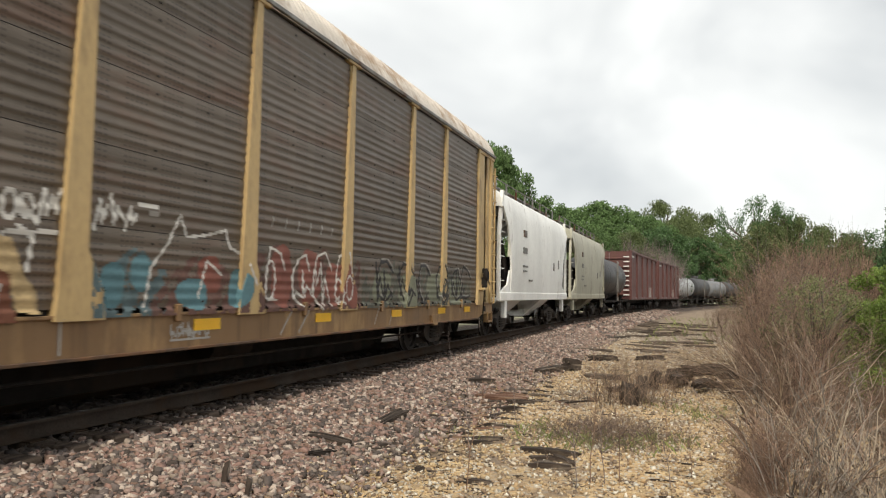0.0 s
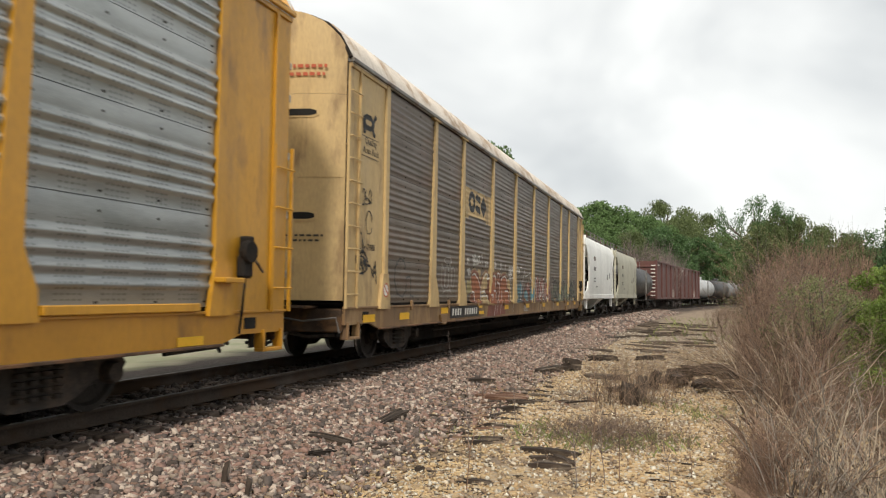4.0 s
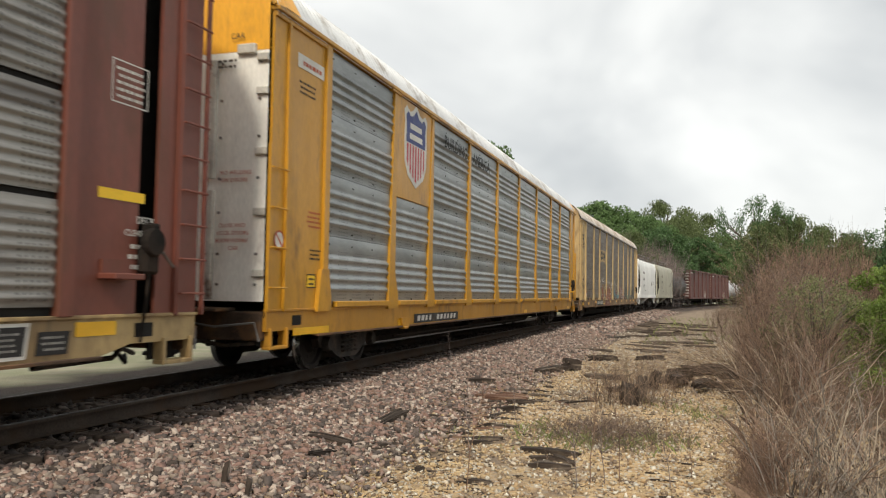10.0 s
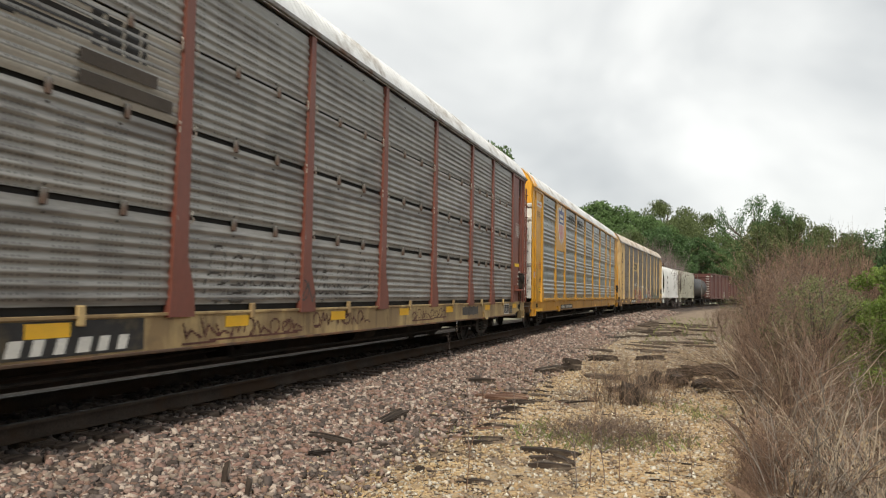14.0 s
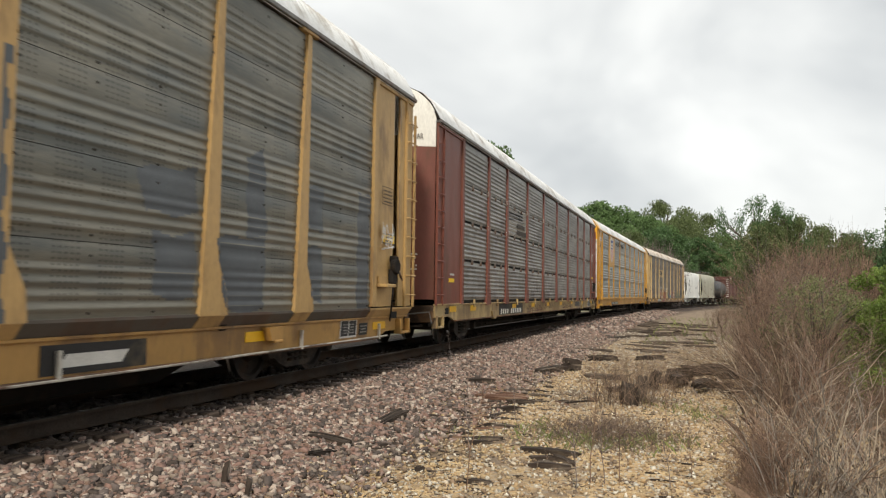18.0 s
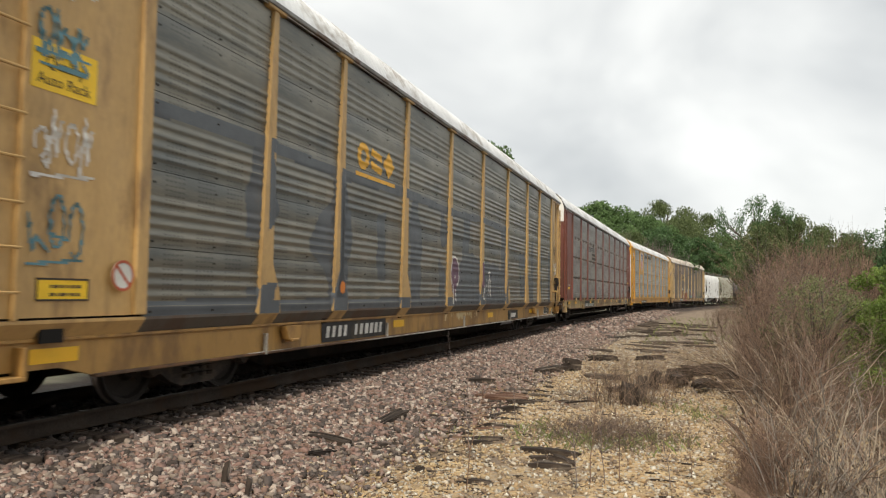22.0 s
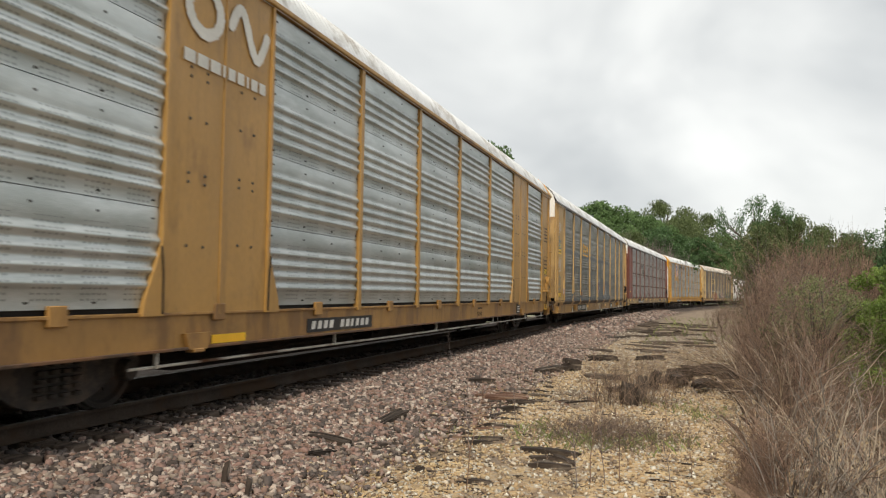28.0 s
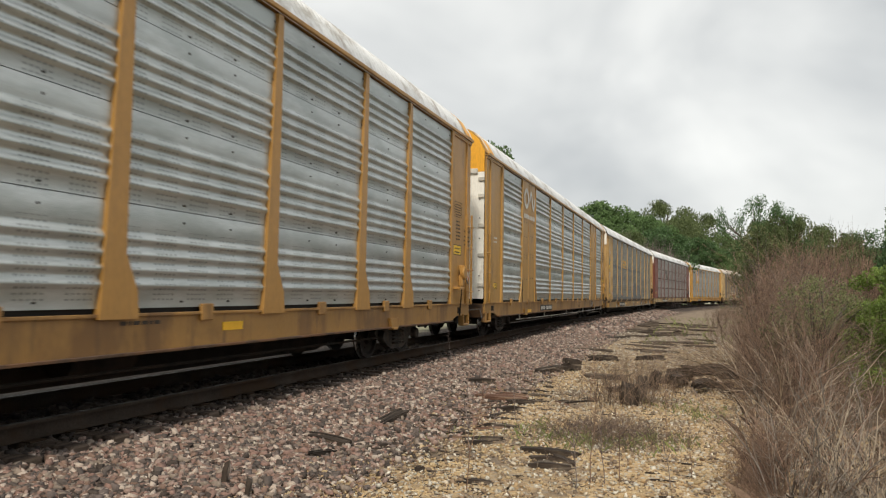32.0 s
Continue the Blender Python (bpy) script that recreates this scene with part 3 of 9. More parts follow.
def wheelset_mesh():
    sh = Shape()
    sh.lathe([(0.08, -0.95), (0.08, 0.95)], (0, 0, 0), "y", 12)
    for s in (-1, 1):
        sh.slot = 0
        sh.lathe([(0.08, s * 0.66), (0.14, s * 0.66), (0.15, s * 0.70), (0.33, s * 0.735), (0.36, s * 0.705), (WHEEL_R + 0.025, s * 0.70), (WHEEL_R + 0.025, s * 0.725)], (0, 0, 0), "y", 28)
        sh.lathe([(WHEEL_R, s * 0.83), (0.36, s * 0.83), (0.33, s * 0.785), (0.17, s * 0.80), (0.13, s * 0.86), (0.08, s * 0.86)], (0, 0, 0), "y", 28)
        sh.slot = 1
        sh.lathe([(WHEEL_R + 0.025, s * 0.725), (WHEEL_R, s * 0.745), (WHEEL_R, s * 0.83)], (0, 0, 0), "y", 28)
        sh.slot = 0
        for k in range(5):
            w = 2 * math.pi * k / 5
            sh.box(0.22 * math.cos(w) - 0.02, 0.22 * math.cos(w) + 0.02, s * 0.80 - 0.004, s * 0.80 + 0.004, 0.22 * math.sin(w) - 0.02, 0.22 * math.sin(w) + 0.02)
    return sh.mesh("wheelset", M_WHEEL, M_TREAD, smooth=35)


TRUCK_MESH = truck_frame_mesh()
WHEELSET_MESH = wheelset_mesh()


def add_trucks(car, half):
    for x in (-half, half):
        t = part("truck", TRUCK_MESH, None, car, at=pose(x, 0, 0))
        for a in (-AXLE, AXLE):
            w = part("wheelset", WHEELSET_MESH, None, t, at=pose(a, 0, WHEEL_R))
            SPINNING.append((w, pose(a, 0, WHEEL_R)))


def add_coupler(car, end):
    s = 1 if end > 0 else -1
    sh = Shape()
    sh.box(min(s * 13.2, s * 14.05), max(s * 13.2, s * 14.05), -0.09, 0.09, 0.72, 0.90, bevel=0.02)
    sh.box(min(s * 13.95, s * 14.22), max(s * 13.95, s * 14.22), -0.17, 0.15, 0.68, 0.96, bevel=0.04)
    part("coupler", sh, M_TRUCK, car)
    hose = Shape().tube([(s * 13.5, -0.45, 0.72), (s * 13.75, -0.42, 0.50), (s * 13.98, -0.30, 0.40), (s * 14.18, -0.12, 0.46)], 0.028, 8)
    part("brake_hose", hose, M_BLACK, car)


def end_gear(car, e, sill_paint):
    """Draft box, cut lever, stirrup steps and piping at one end of a car."""
    part("draft_box", Shape().box(*sorted((e * 12.9, e * 13.78)), -0.36, 0.36, 0.56, 0.98, bevel=0.03).box(*sorted((e * 13.72, e * 13.86)), -0.26, 0.26, 0.62, 1.02, bevel=0.03), M_TRUCK, car)
    part("cut_lever", Shape().tube([(e * 13.68, -1.50, 0.62), (e * 13.74, -1.46, 0.86), (e * 13.80, -0.9, 0.80), (e * 13.82, -0.34, 0.88), (e * 13.98, -0.16, 0.98)], 0.016, 6), M_CLIP, car)
    part("end_platform", Shape().box(*sorted((e * 13.52, e * 13.98)), -1.05, 1.05, 1.0, 1.045, bevel=0.008), M_END, car)
    part("train_line", Shape().tube([(e * 12.2, -0.75, 0.50), (e * 13.3, -0.72, 0.52), (e * 13.62, -0.55, 0.60), (e * 13.9, -0.48, 0.52)], 0.03, 7), M_CAST, car)
    for s in (-1, 1):
        y = s * (FACE + 0.015)
        a, b = sorted((y - 0.12 * s, y + 0.02 * s))
        step = Shape()
        for x0, x1, z0, z1 in ((13.06, 13.11, 0.54, 0.78), (13.49, 13.54, 0.54, 0.78), (13.06, 13.54, 0.50, 0.545)):
            step.box(*sorted((e * x0, e * x1)), a, b, z0, z1, bevel=0.008)
        part("step_pocket", step, sill_paint, car)
        # black plate and square carry the shade of the two pockets
        part("pocket_back", Shape().box(*sorted((e * 13.08, e * 13.52)), *sorted((y - 0.22 * s, y - 0.20 * s)), 0.54, 0.80), M_DARK, car, "black plate painted for the shade inside the step pocket")
        part("sill_pocket", Shape().box(*sorted((e * 12.66, e * 12.92)), *sorted((s * (FACE - 0.02), s * (FACE + 0.004))), 0.80, 0.94), M_DARK, car, "black square painted for a shaded pocket in the sill")


def rung_mesh(material):
    return Shape().tube([(-0.2, 0.065, 0), (-0.2, 0, 0), (0.2, 0, 0), (0.2, 0.065, 0)], 0.013, 6).mesh("rung", material, smooth=40)


RIVET = Shape().lathe([(0.0, 0.0), (0.020, 0.0), (0.016, -0.012), (0.0, -0.014)], (0, 0, 0), "y", 8).mesh("rivet", M_BOLT)


def autorack(style, s_start):
    """One enclosed bi-level or tri-level car: flatcar, posts, corrugated sheets, ribbed roof, end doors."""
    car = thing("autorack_car", style["label"], "freight car", "autorack cars of the train")
    paint, sheet, sill_paint, roof_paint = style["paint"], style["sheet"], style.get("sill", style["paint"]), style["roof"]
    sill = sill_mesh(sill_paint, style.get("sill_z0", 0.64), 0.83 if style.get("skirt") else SILL_Z1)
    rung = rung_mesh(paint)
    turn = {-1: pose(0, -FACE, 0), 1: pose(0, FACE, 0, 0, 0, 180)}
    rim_at = style.get("edge", PANEL_EDGE)
    edges = [-rim_at, *POST_AT, rim_at]
    tiers = style.get("tiers", TIERS)
    sheets = {}
    post = post_mesh(style, paint, EAVE - 0.08)
    for side in (-1, 1):
        base = turn[side]
        part("side_sill", sill, None, car, at=base @ pose(0, 0.08 if style.get("skirt") else 0, 0))
        low_edge = style.get("sill_z0", 0.64)
        part("sill_flange", Shape().box(-12.2, 12.2, -0.05, 0.05, low_edge - 0.02, low_edge + 0.010, bevel=0.004), M_FLANGE, car, "rusty lower flange of the sill", at=base @ pose(0, 0.08 if style.get("skirt") else 0, 0))
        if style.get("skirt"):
            # underside slopes inwards; its shade is put into the skirt's dark colour
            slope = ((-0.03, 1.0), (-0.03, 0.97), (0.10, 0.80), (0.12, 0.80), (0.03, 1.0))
            part("skirt", Shape().prism(slope, -BODY + 0.02, BODY - 0.02, "x"), style["skirt"], car, "turned-in lower edge of the sheets, shade and grime in its colour", at=base)
            for x in POST_AT:
                part("post_foot", Shape().prism([(y - 0.012, z) for y, z in slope], x - 0.24, x + 0.24, "x"), paint, car, at=base)
            for e in (-1, 1):
                part("corner_foot", Shape().prism([(y - 0.012, z) for y, z in slope], *sorted((e * rim_at, e * (BODY - 0.02))), "x"), paint, car, at=base)
        for x in POST_AT:
            if any(a - 0.2 < x * -side < b + 0.2 for a, b in style.get("solid", ())):
                continue
            part("post", post, None, car, at=base @ pose(x, 0, 0))
        for a, b in zip(edges[:-1], edges[1:]):
            if any(p <= (a + b) / 2 * -side <= q for p, q in style.get("solid", ())):
                continue
            for z0, z1 in zip(tiers[:-1], tiers[1:]):
                if style.get("plain_top") and side < 0 and abs(a - style["plain_top"][0]) < 0.01 and z0 > 3.3:
                    continue
                if style.get("plain_top") and side < 0 and abs(a - style["plain_top"][0]) < 0.01 and z1 > 3.5:
                    continue
                g = style.get("gap", 0.004)
                key = (round(b - a, 2), z0, z1)
                if key not in sheets:
                    sheets[key] = panel_mesh(b - a - 0.012, z0 + g, z1 - g, style, sheet)
                part("side_panel", sheets[key], None, car, at=base @ pose((a + b) / 2, 0, 0))
        if style.get("ledge"):
            for a, b in zip(edges[:-1], edges[1:]):
                part("ledge", Shape().box(a + 0.26, b - 0.26, -0.085, 0.0, 1.035, 1.125, bevel=0.01), paint, car, at=base)
        for a, b in style.get("solid", ()):
            sh = Shape()
            sh.box(a, b, -0.03, 0.03, 1.0, EAVE - 0.03, bevel=0.01)
            panel = part("plain_panel", sh, paint, car, at=base)
            for z in (1.75, 2.45, 2.55, 3.15, 3.62, 3.72):
                for q in (a + 0.42, a + 0.72, b - 0.72, b - 0.42):
                    part("rivet", RIVET, None, panel, at=pose(q, -0.03, z + (0.06 if q > (a + b) / 2 else 0.0)))
            part("panel_seam", Shape().box((a + b) / 2 - 0.02, (a + b) / 2 + 0.02, -0.045, -0.03, 1.0, EAVE - 0.05), paint, panel)
            for q in (a + 0.03, b - 0.03):
                s_ = 1 if q < (a + b) / 2 else -1
                part("panel_foot", Shape().prism([(q - s_ * 0.03, 1.0), (q - s_ * 0.30, 1.0), (q - s_ * 0.26, 1.18), (q - s_ * 0.03, 1.75)], -0.06, 0.0, "y"), paint, panel)
                # raised black line painted as a shaded slit
                part("foot_slit", Shape().tube([(q - s_ * 0.0, -0.064, 1.02), (q - s_ * 0.01, -0.064, 1.45), (q - s_ * 0.05, -0.064, 1.72)], 0.012, 5), M_DARK, panel)
                part("panel_edge", Shape().box(q - 0.03, q + 0.03, -0.06, -0.03, 1.0, EAVE - 0.03), paint, panel)
        # corner section
        for e in (-1, 1):
            sh = Shape()
            x0, x1 = sorted((e * rim_at, e * (BODY - 0.02)))
            if style.get("slit") and e == -side:
                sh.box(*sorted((e * rim_at, e * 12.64)), -0.012, 0.03, SILL_Z1, EAVE - 0.02)
                sh.box(*sorted((e * 12.64, e * 12.60)), 0.03, 0.30, SILL_Z1, EAVE - 0.02)
                sh.box(*sorted((e * 12.92, e * (BODY - 0.02))), -0.012, 0.03, SILL_Z1, EAVE - 0.02)
                # black sheet supplies the shade at the back of the slit
                part("end_recess", Shape().box(*sorted((e * 12.45, e * 13.3))  , 0.30, 0.34, SILL_Z1, EAVE - 0.02), M_DARK, car, "black sheet painted for the shade in the recess beside the ladder", at=base)
            else:
                sh.box(x0, x1, -0.012, 0.03, SILL_Z1, EAVE - 0.02)
            sh.box(*sorted((e * rim_at, e * (rim_at + 0.17))), -0.06, 0.0, SILL_Z1, EAVE - 0.04, bevel=0.01)
            sh.box(*sorted((e * (BODY - 0.42), e * (BODY - 0.36))), -0.05, 0.0, SILL_Z1, EAVE - 0.04)
            sh.box(*sorted((e * rim_at, e * (BODY - 0.02))), -0.045, 0.0, EAVE - 0.13, EAVE - 0.05, bevel=0.008)
            part("corner_panel", sh, paint, car, at=base)
            lad = Shape()
            n = style.get("rungs", 10)
            z_hi = style.get("ladder_top", 4.75)
            xl = e * (BODY - 0.16)
            for q in (-0.215, 0.215):
                lad.box(xl + q - 0.02, xl + q + 0.02, -0.06, -0.012, 1.0, z_hi, bevel=0.006)
            ladder = part("ladder", lad, paint, car, at=base)
            for k in range(n):
                part("rung", rung, None, ladder, at=pose(xl, -0.09, 1.05 + (z_hi - 1.1) * (k + 0.5) / n))
        if style.get("gap", 0) > 0.01:
            clip = Shape().box(-0.03, 0.03, -0.05, 0.0, -0.09, 0.06, bevel=0.01).mesh("sheet_clip", M_CLIP)
            for a, b in zip(edges[:-1], edges[1:]):
                for z in tiers[1:-1]:
                    for q in (0.34, 0.68):
                        part("sheet_clip", clip, None, car, at=base @ pose(a + (b - a) * q, 0, z))
        if style.get("hooks"):
            hook = Shape().tube([(0, -0.03, -0.11), (0.03, -0.06, -0.09), (0.035, -0.065, -0.02), (0, -0.045, 0.02), (0.03, -0.06, 0.08), (0.0, -0.03, 0.12)], 0.013, 5).mesh("sheet_hook", M_HOOK)
            for x in POST_AT:
                for z in tiers[1:-1]:
                    for q, spin in ((-0.12, 180), (0.12, 0)):
                        part("sheet_hook", hook, None, car, at=base @ pose(x + q, 0, z) @ Matrix.Diagonal((-0.6 if spin else 0.6, 0.8, 0.62, 1)))
        # added black sheet gives the shade seen between the side sheets
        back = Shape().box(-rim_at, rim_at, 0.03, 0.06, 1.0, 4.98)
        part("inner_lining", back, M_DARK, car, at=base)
    part("roof", roof_mesh(roof_paint), None, car)
    fascia = Shape()
    for y in (-1, 1):
        fascia.box(-BODY, BODY, min(y * 1.50, y * 1.64), max(y * 1.50, y * 1.64), EAVE - 0.055, EAVE + 0.015, bevel=0.01)
    part("roof_rail", fascia, style.get("eave", paint), car)
    # floor, fish-bellied centre beam and brake gear
    low = style.get("belly", 0.245)
    deck = Shape()
    deck.box(-BODY, BODY, -FACE + 0.02, FACE - 0.02, 0.92, 1.0)
    deck.prism([(-13.2, 0.62), (-8.9, 0.52), (-7.6, low), (7.6, low), (8.9, 0.52), (13.2, 0.62), (13.2, 0.92), (-13.2, 0.92)], -0.5, 0.5, "y")
    for x in (-7.5, -4.3, -1.4, 1.4, 4.3, 7.5):
        deck.prism([(-1.5, 0.80), (-0.4, 0.42), (0.4, 0.42), (1.5, 0.80), (1.5, 0.93), (-1.5, 0.93)], x - 0.06, x + 0.06, "x")
    part("deck", deck, M_TRUCK, car)
    tank = Shape().lathe([(0.0, -0.5), (0.2, -0.46), (0.22, -0.3), (0.22, 0.3), (0.2, 0.46), (0.0, 0.5)], (1.9, -0.85, 0.56), "x", 14)
    part("air_reservoir", tank, M_TRUCK, car, smooth=40)
    valve = Shape().box(-2.6, -2.2, -1.1, -0.7, 0.38, 0.85, bevel=0.04).box(-2.5, -2.3, -1.2, -1.0, 0.5, 0.7, bevel=0.03)
    part("brake_valve", valve, M_TRUCK, car)
    rod = Shape().tube([(-8.5, -1.30, 0.44), (8.5, -1.30, 0.44)], 0.020, 6).tube([(-8.5, -0.6, 0.36), (-2.6, -0.9, 0.5)], 0.02, 6)
    part("brake_rod", rod, M_TRUCK, car)
    if style.get("pipe"):
        pipe = Shape().tube([(-9.6, -1.50, 0.47), (-3.0, -1.51, 0.455), (6.0, -1.51, 0.46), (12.6, -1.50, 0.49)], 0.017, 6)
        for x in (-9.2, -5.0, 0.0, 5.0, 9.4, 12.2):
            pipe.box(x - 0.02, x + 0.02, -1.53, -1.49, 0.45, 0.72)
        part("brake_pipe", pipe, M_HOOK, car, "pale pipe hung below the sill")
    # end sills
    for e in (-1, 1):
        sh = Shape()
        sh.box(*sorted((e * (BODY - 0.12), e * (BODY + 0.05))), -1.5, 1.5, 0.62, 1.0, bevel=0.02)
        part("end_sill", sh, M_END, car, "rusty grimy end sill")
        end_gear(car, e, sill_paint)
        end_doors(car, style, e)
        add_coupler(car, e)
    add_trucks(car, TRUCKS / 2)
    MOVING.append((car, s_start, TRUCKS))
    return car


BULGE = 0.34


def end_curve(y):
    """Height of the roof's arch at y."""
    ys = [p[0] for p in ROOF_LINE[1:-1]]
    return float(np.interp(y, ys, [p[1] for p in ROOF_LINE[1:-1]]))


def curved_bar(out, s, e, y0, y1, z0, z1, proud, n=10):
    """A flat bar that follows the curve of a door."""
    verts, faces = [], []
    for k in range(n + 1):
        y = s * (y0 + (y1 - y0) * k / n)
        pinch = 0.25 * (z1 - z0) if k in (0, n) else 0.0
        for x, z in ((0.0, z0 + pinch), (proud, z0 + pinch), (proud, z1 - pinch), (0.0, z1 - pinch)):
            verts.append((out(y) + e * x, y, z))
    for k in range(n):
        faces += [(k * 4 + j, k * 4 + (j + 1) % 4, k * 4 + 4 + (j + 1) % 4, k * 4 + 4 + j) for j in range(4)]
    faces += [(0, 1, 2, 3), (n * 4 + 3, n * 4 + 2, n * 4 + 1, n * 4)]
    return Shape().add(verts, faces)


def end_doors(car, style, e):
    """Double end doors up into the arch, the upper part in the hood's colour."""
    bulged = style.get("doors", "bulged") == "bulged"
    x = e * (BODY - 0.02)
    split = style.get("hood_z", 4.45)

    def out(y):
        return x + e * (BULGE * (1 - (abs(y) / 1.6) ** 2.6) if bulged else 0.06)

    for s in (-1, 1):
        for name, paint_, lo, hi in (("end_door", style.get("door_paint", style["paint"]), 1.13, split), ("end_hood", style.get("hood_paint", M_WHITE), split + 0.004, 9)):
            verts, faces = [], []
            n = 12
            for k in range(n + 1):
                y = s * (0.02 + 1.50 * k / n)
                top = min(hi, end_curve(y) - 0.02)
                for q in range(4):
                    verts.append((out(y), y, lo + (max(top, lo + 0.01) - lo) * q / 3))
            for k in range(n):
                for j in range(3):
                    faces.append((k * 4 + j, k * 4 + j + 1, (k + 1) * 4 + j + 1, (k + 1) * 4 + j))
            leaf = part(name, Shape().add(verts, faces), paint_, car, smooth=40)
            if name == "end_hood":
                continue
            gear = Shape()
            if bulged:
                for z in style.get("slots", ()):
                    rim_ = curved_bar(out, s, e, 0.05, 1.12, z - 0.085, z + 0.085, 0.014)
                    slot = part("door_slot", rim_, style.get("door_paint", style["paint"]), leaf, "pressed rim of a vent slot")
                    # black bar laid on the door as the shade of the vent
                    part("slot_opening", curved_bar(out, s, e, 0.09, 1.08, z - 0.055, z + 0.055, 0.018), M_DARK, slot, "black strip painted for the shade in a vent opening")
                part("door_seam", curved_bar(out, s, e, 0.03, 1.48, style.get("seam", 3.1), style.get("seam", 3.1) + 0.015, 0.010), style["paint"], leaf)
            else:
                for z in (1.35, 1.75, 2.3, 2.75, 3.3, 3.8, 4.3):
                    for y0 in (0.10, 0.62, 0.82, 1.40):
                        gear.lathe([(0.0, 0.0), (0.02, 0.0), (0.02, 0.02), (0.0, 0.024)] if e > 0 else [(0.0, 0.0), (0.02, 0.0), (0.02, -0.02), (0.0, -0.024)], (out(y0), s * y0, z), "x", 8)
                part("door_bolts", gear, M_CLIP, leaf)
                for z in (1.5, 2.3, 3.1, 3.9, 4.35):
                    hinge = Shape().box(*sorted((out(1) + e * 0.0, out(1) + e * 0.05)), *sorted((s * 1.36, s * 1.53)), z - 0.05, z + 0.05, bevel=0.01)
                    part("hinge", hinge, M_HOOK, leaf)
                for z0, z1 in ((1.15, 2.6), (2.75, 4.35)):
                    part("lock_bar", Shape().box(*sorted((out(1), out(1) + e * 0.07)), *sorted((s * 0.68, s * 0.76)), z0, z1, bevel=0.01), M_HOOK, leaf)
    rim = Shape()
    pts = [(x + e * 0.03, y * 0.985, z - 0.01) for y, z in ROOF_LINE[1:-1]]
    rim.tube(pts, 0.035, 6)
    part("end_rim", rim, M_TRUCK if bulged else style["paint"], car, smooth=50)
    if style.get("cap_paint"):
        # painted hood over the end of the roof, its upper corners cut off
        arch = [(y * 1.012, z + 0.018) for y, z in ROOF_LINE[1:-1]]
        ring = [[(e * (BODY + dx), y * k, z - dz) for y, z in arch] for dx, k, dz in ((-0.62, 1.0, 0.0), (-0.20, 1.0, 0.0), (0.03, 0.99, 0.05))]
        n = len(arch)
        faces = [(q * n + k, q * n + k + 1, (q + 1) * n + k + 1, (q + 1) * n + k) for q in range(2) for k in range(n - 1)]
        part("hood_cap", Shape().add([p for row in ring for p in row], faces), style["cap_paint"], car, "orange hood over the roof end", smooth=50)
        for y0 in (-1.2, 1.2):
            part("hood_latch", Shape().box(*sorted((e * (BODY + 0.02), e * (BODY + 0.10))), y0 - 0.14, y0 + 0.14, split - 0.05, split + 0.09, bevel=0.015), M_HOOK, car)


M_END = surface("rusty_grimy_steel", (0.055, 0.036, 0.024), 0.85, 0.0, vary=0.4, scale=3, second=(0.11, 0.06, 0.03), second_amount=0.35, second_scale=4)
M_HOOK = surface("pale_galvanised_hook", (0.52, 0.50, 0.45), 0.55, 0.3, vary=0.25, second=RUST, second_amount=0.2)
M_CLIP = surface("grey_hardware", (0.20, 0.195, 0.185), 0.55, 0.5, vary=0.3, second=RUST, second_amount=0.25)
M_FLANGE = surface("rusty_flange", (0.085, 0.055, 0.038), 0.85, vary=0.3, scale=3, fine=30, second=(0.16, 0.085, 0.045), second_amount=0.35, second_scale=2)
GALV = surface("galvanised_sheet", (0.35, 0.365, 0.362), 0.42, 0.6, vary=0.10, scale=0.9, fine=14, stretch=(0.35, 1, 1.5), second=(0.26, 0.275, 0.27), second_amount=0.25, per_piece=0.12, spec=0.5)
GALV_BRIGHT = surface("bright_galvanised_sheet", (0.50, 0.53, 0.525), 0.40, 0.6, vary=0.10, scale=0.9, fine=14, stretch=(0.35, 1, 1.5), second=(0.38, 0.41, 0.40), second_amount=0.3, per_piece=0.10, spec=0.5)
GALV_BROWN = surface("rust_stained_sheet", (0.15, 0.122, 0.098), 0.46, 0.5, vary=0.14, scale=1.2, fine=30, stretch=(0.3, 1, 2.0), second=(0.15, 0.10, 0.075), second_amount=0.2, per_piece=0.14)
GALV_GREY = surface("weathered_grey_sheet", (0.285, 0.275, 0.255), 0.46, 0.5, vary=0.12, scale=1.0, fine=26, stretch=(0.3, 1, 2.5), second=(0.17, 0.16, 0.15), second_amount=0.25, per_piece=0.1)
GALV_OLIVE = surface("dirty_olive_sheet", (0.225, 0.212, 0.176), 0.44, 0.5, vary=0.14, scale=1.0, fine=26, stretch=(0.3, 1, 2.0), second=(0.14, 0.145, 0.137), second_amount=0.3, second_scale=0.7, per_piece=0.12)
ROOF_PALE = surface("pale_roof_sheet", (0.68, 0.69, 0.69), 0.5, 0.3, vary=0.12, second=(0.4, 0.38, 0.35), second_amount=0.2)
ROOF_TAN = surface("tan_roof_sheet", (0.58, 0.53, 0.47), 0.6, 0.2, vary=0.15, second=(0.35, 0.27, 0.2), second_amount=0.25)


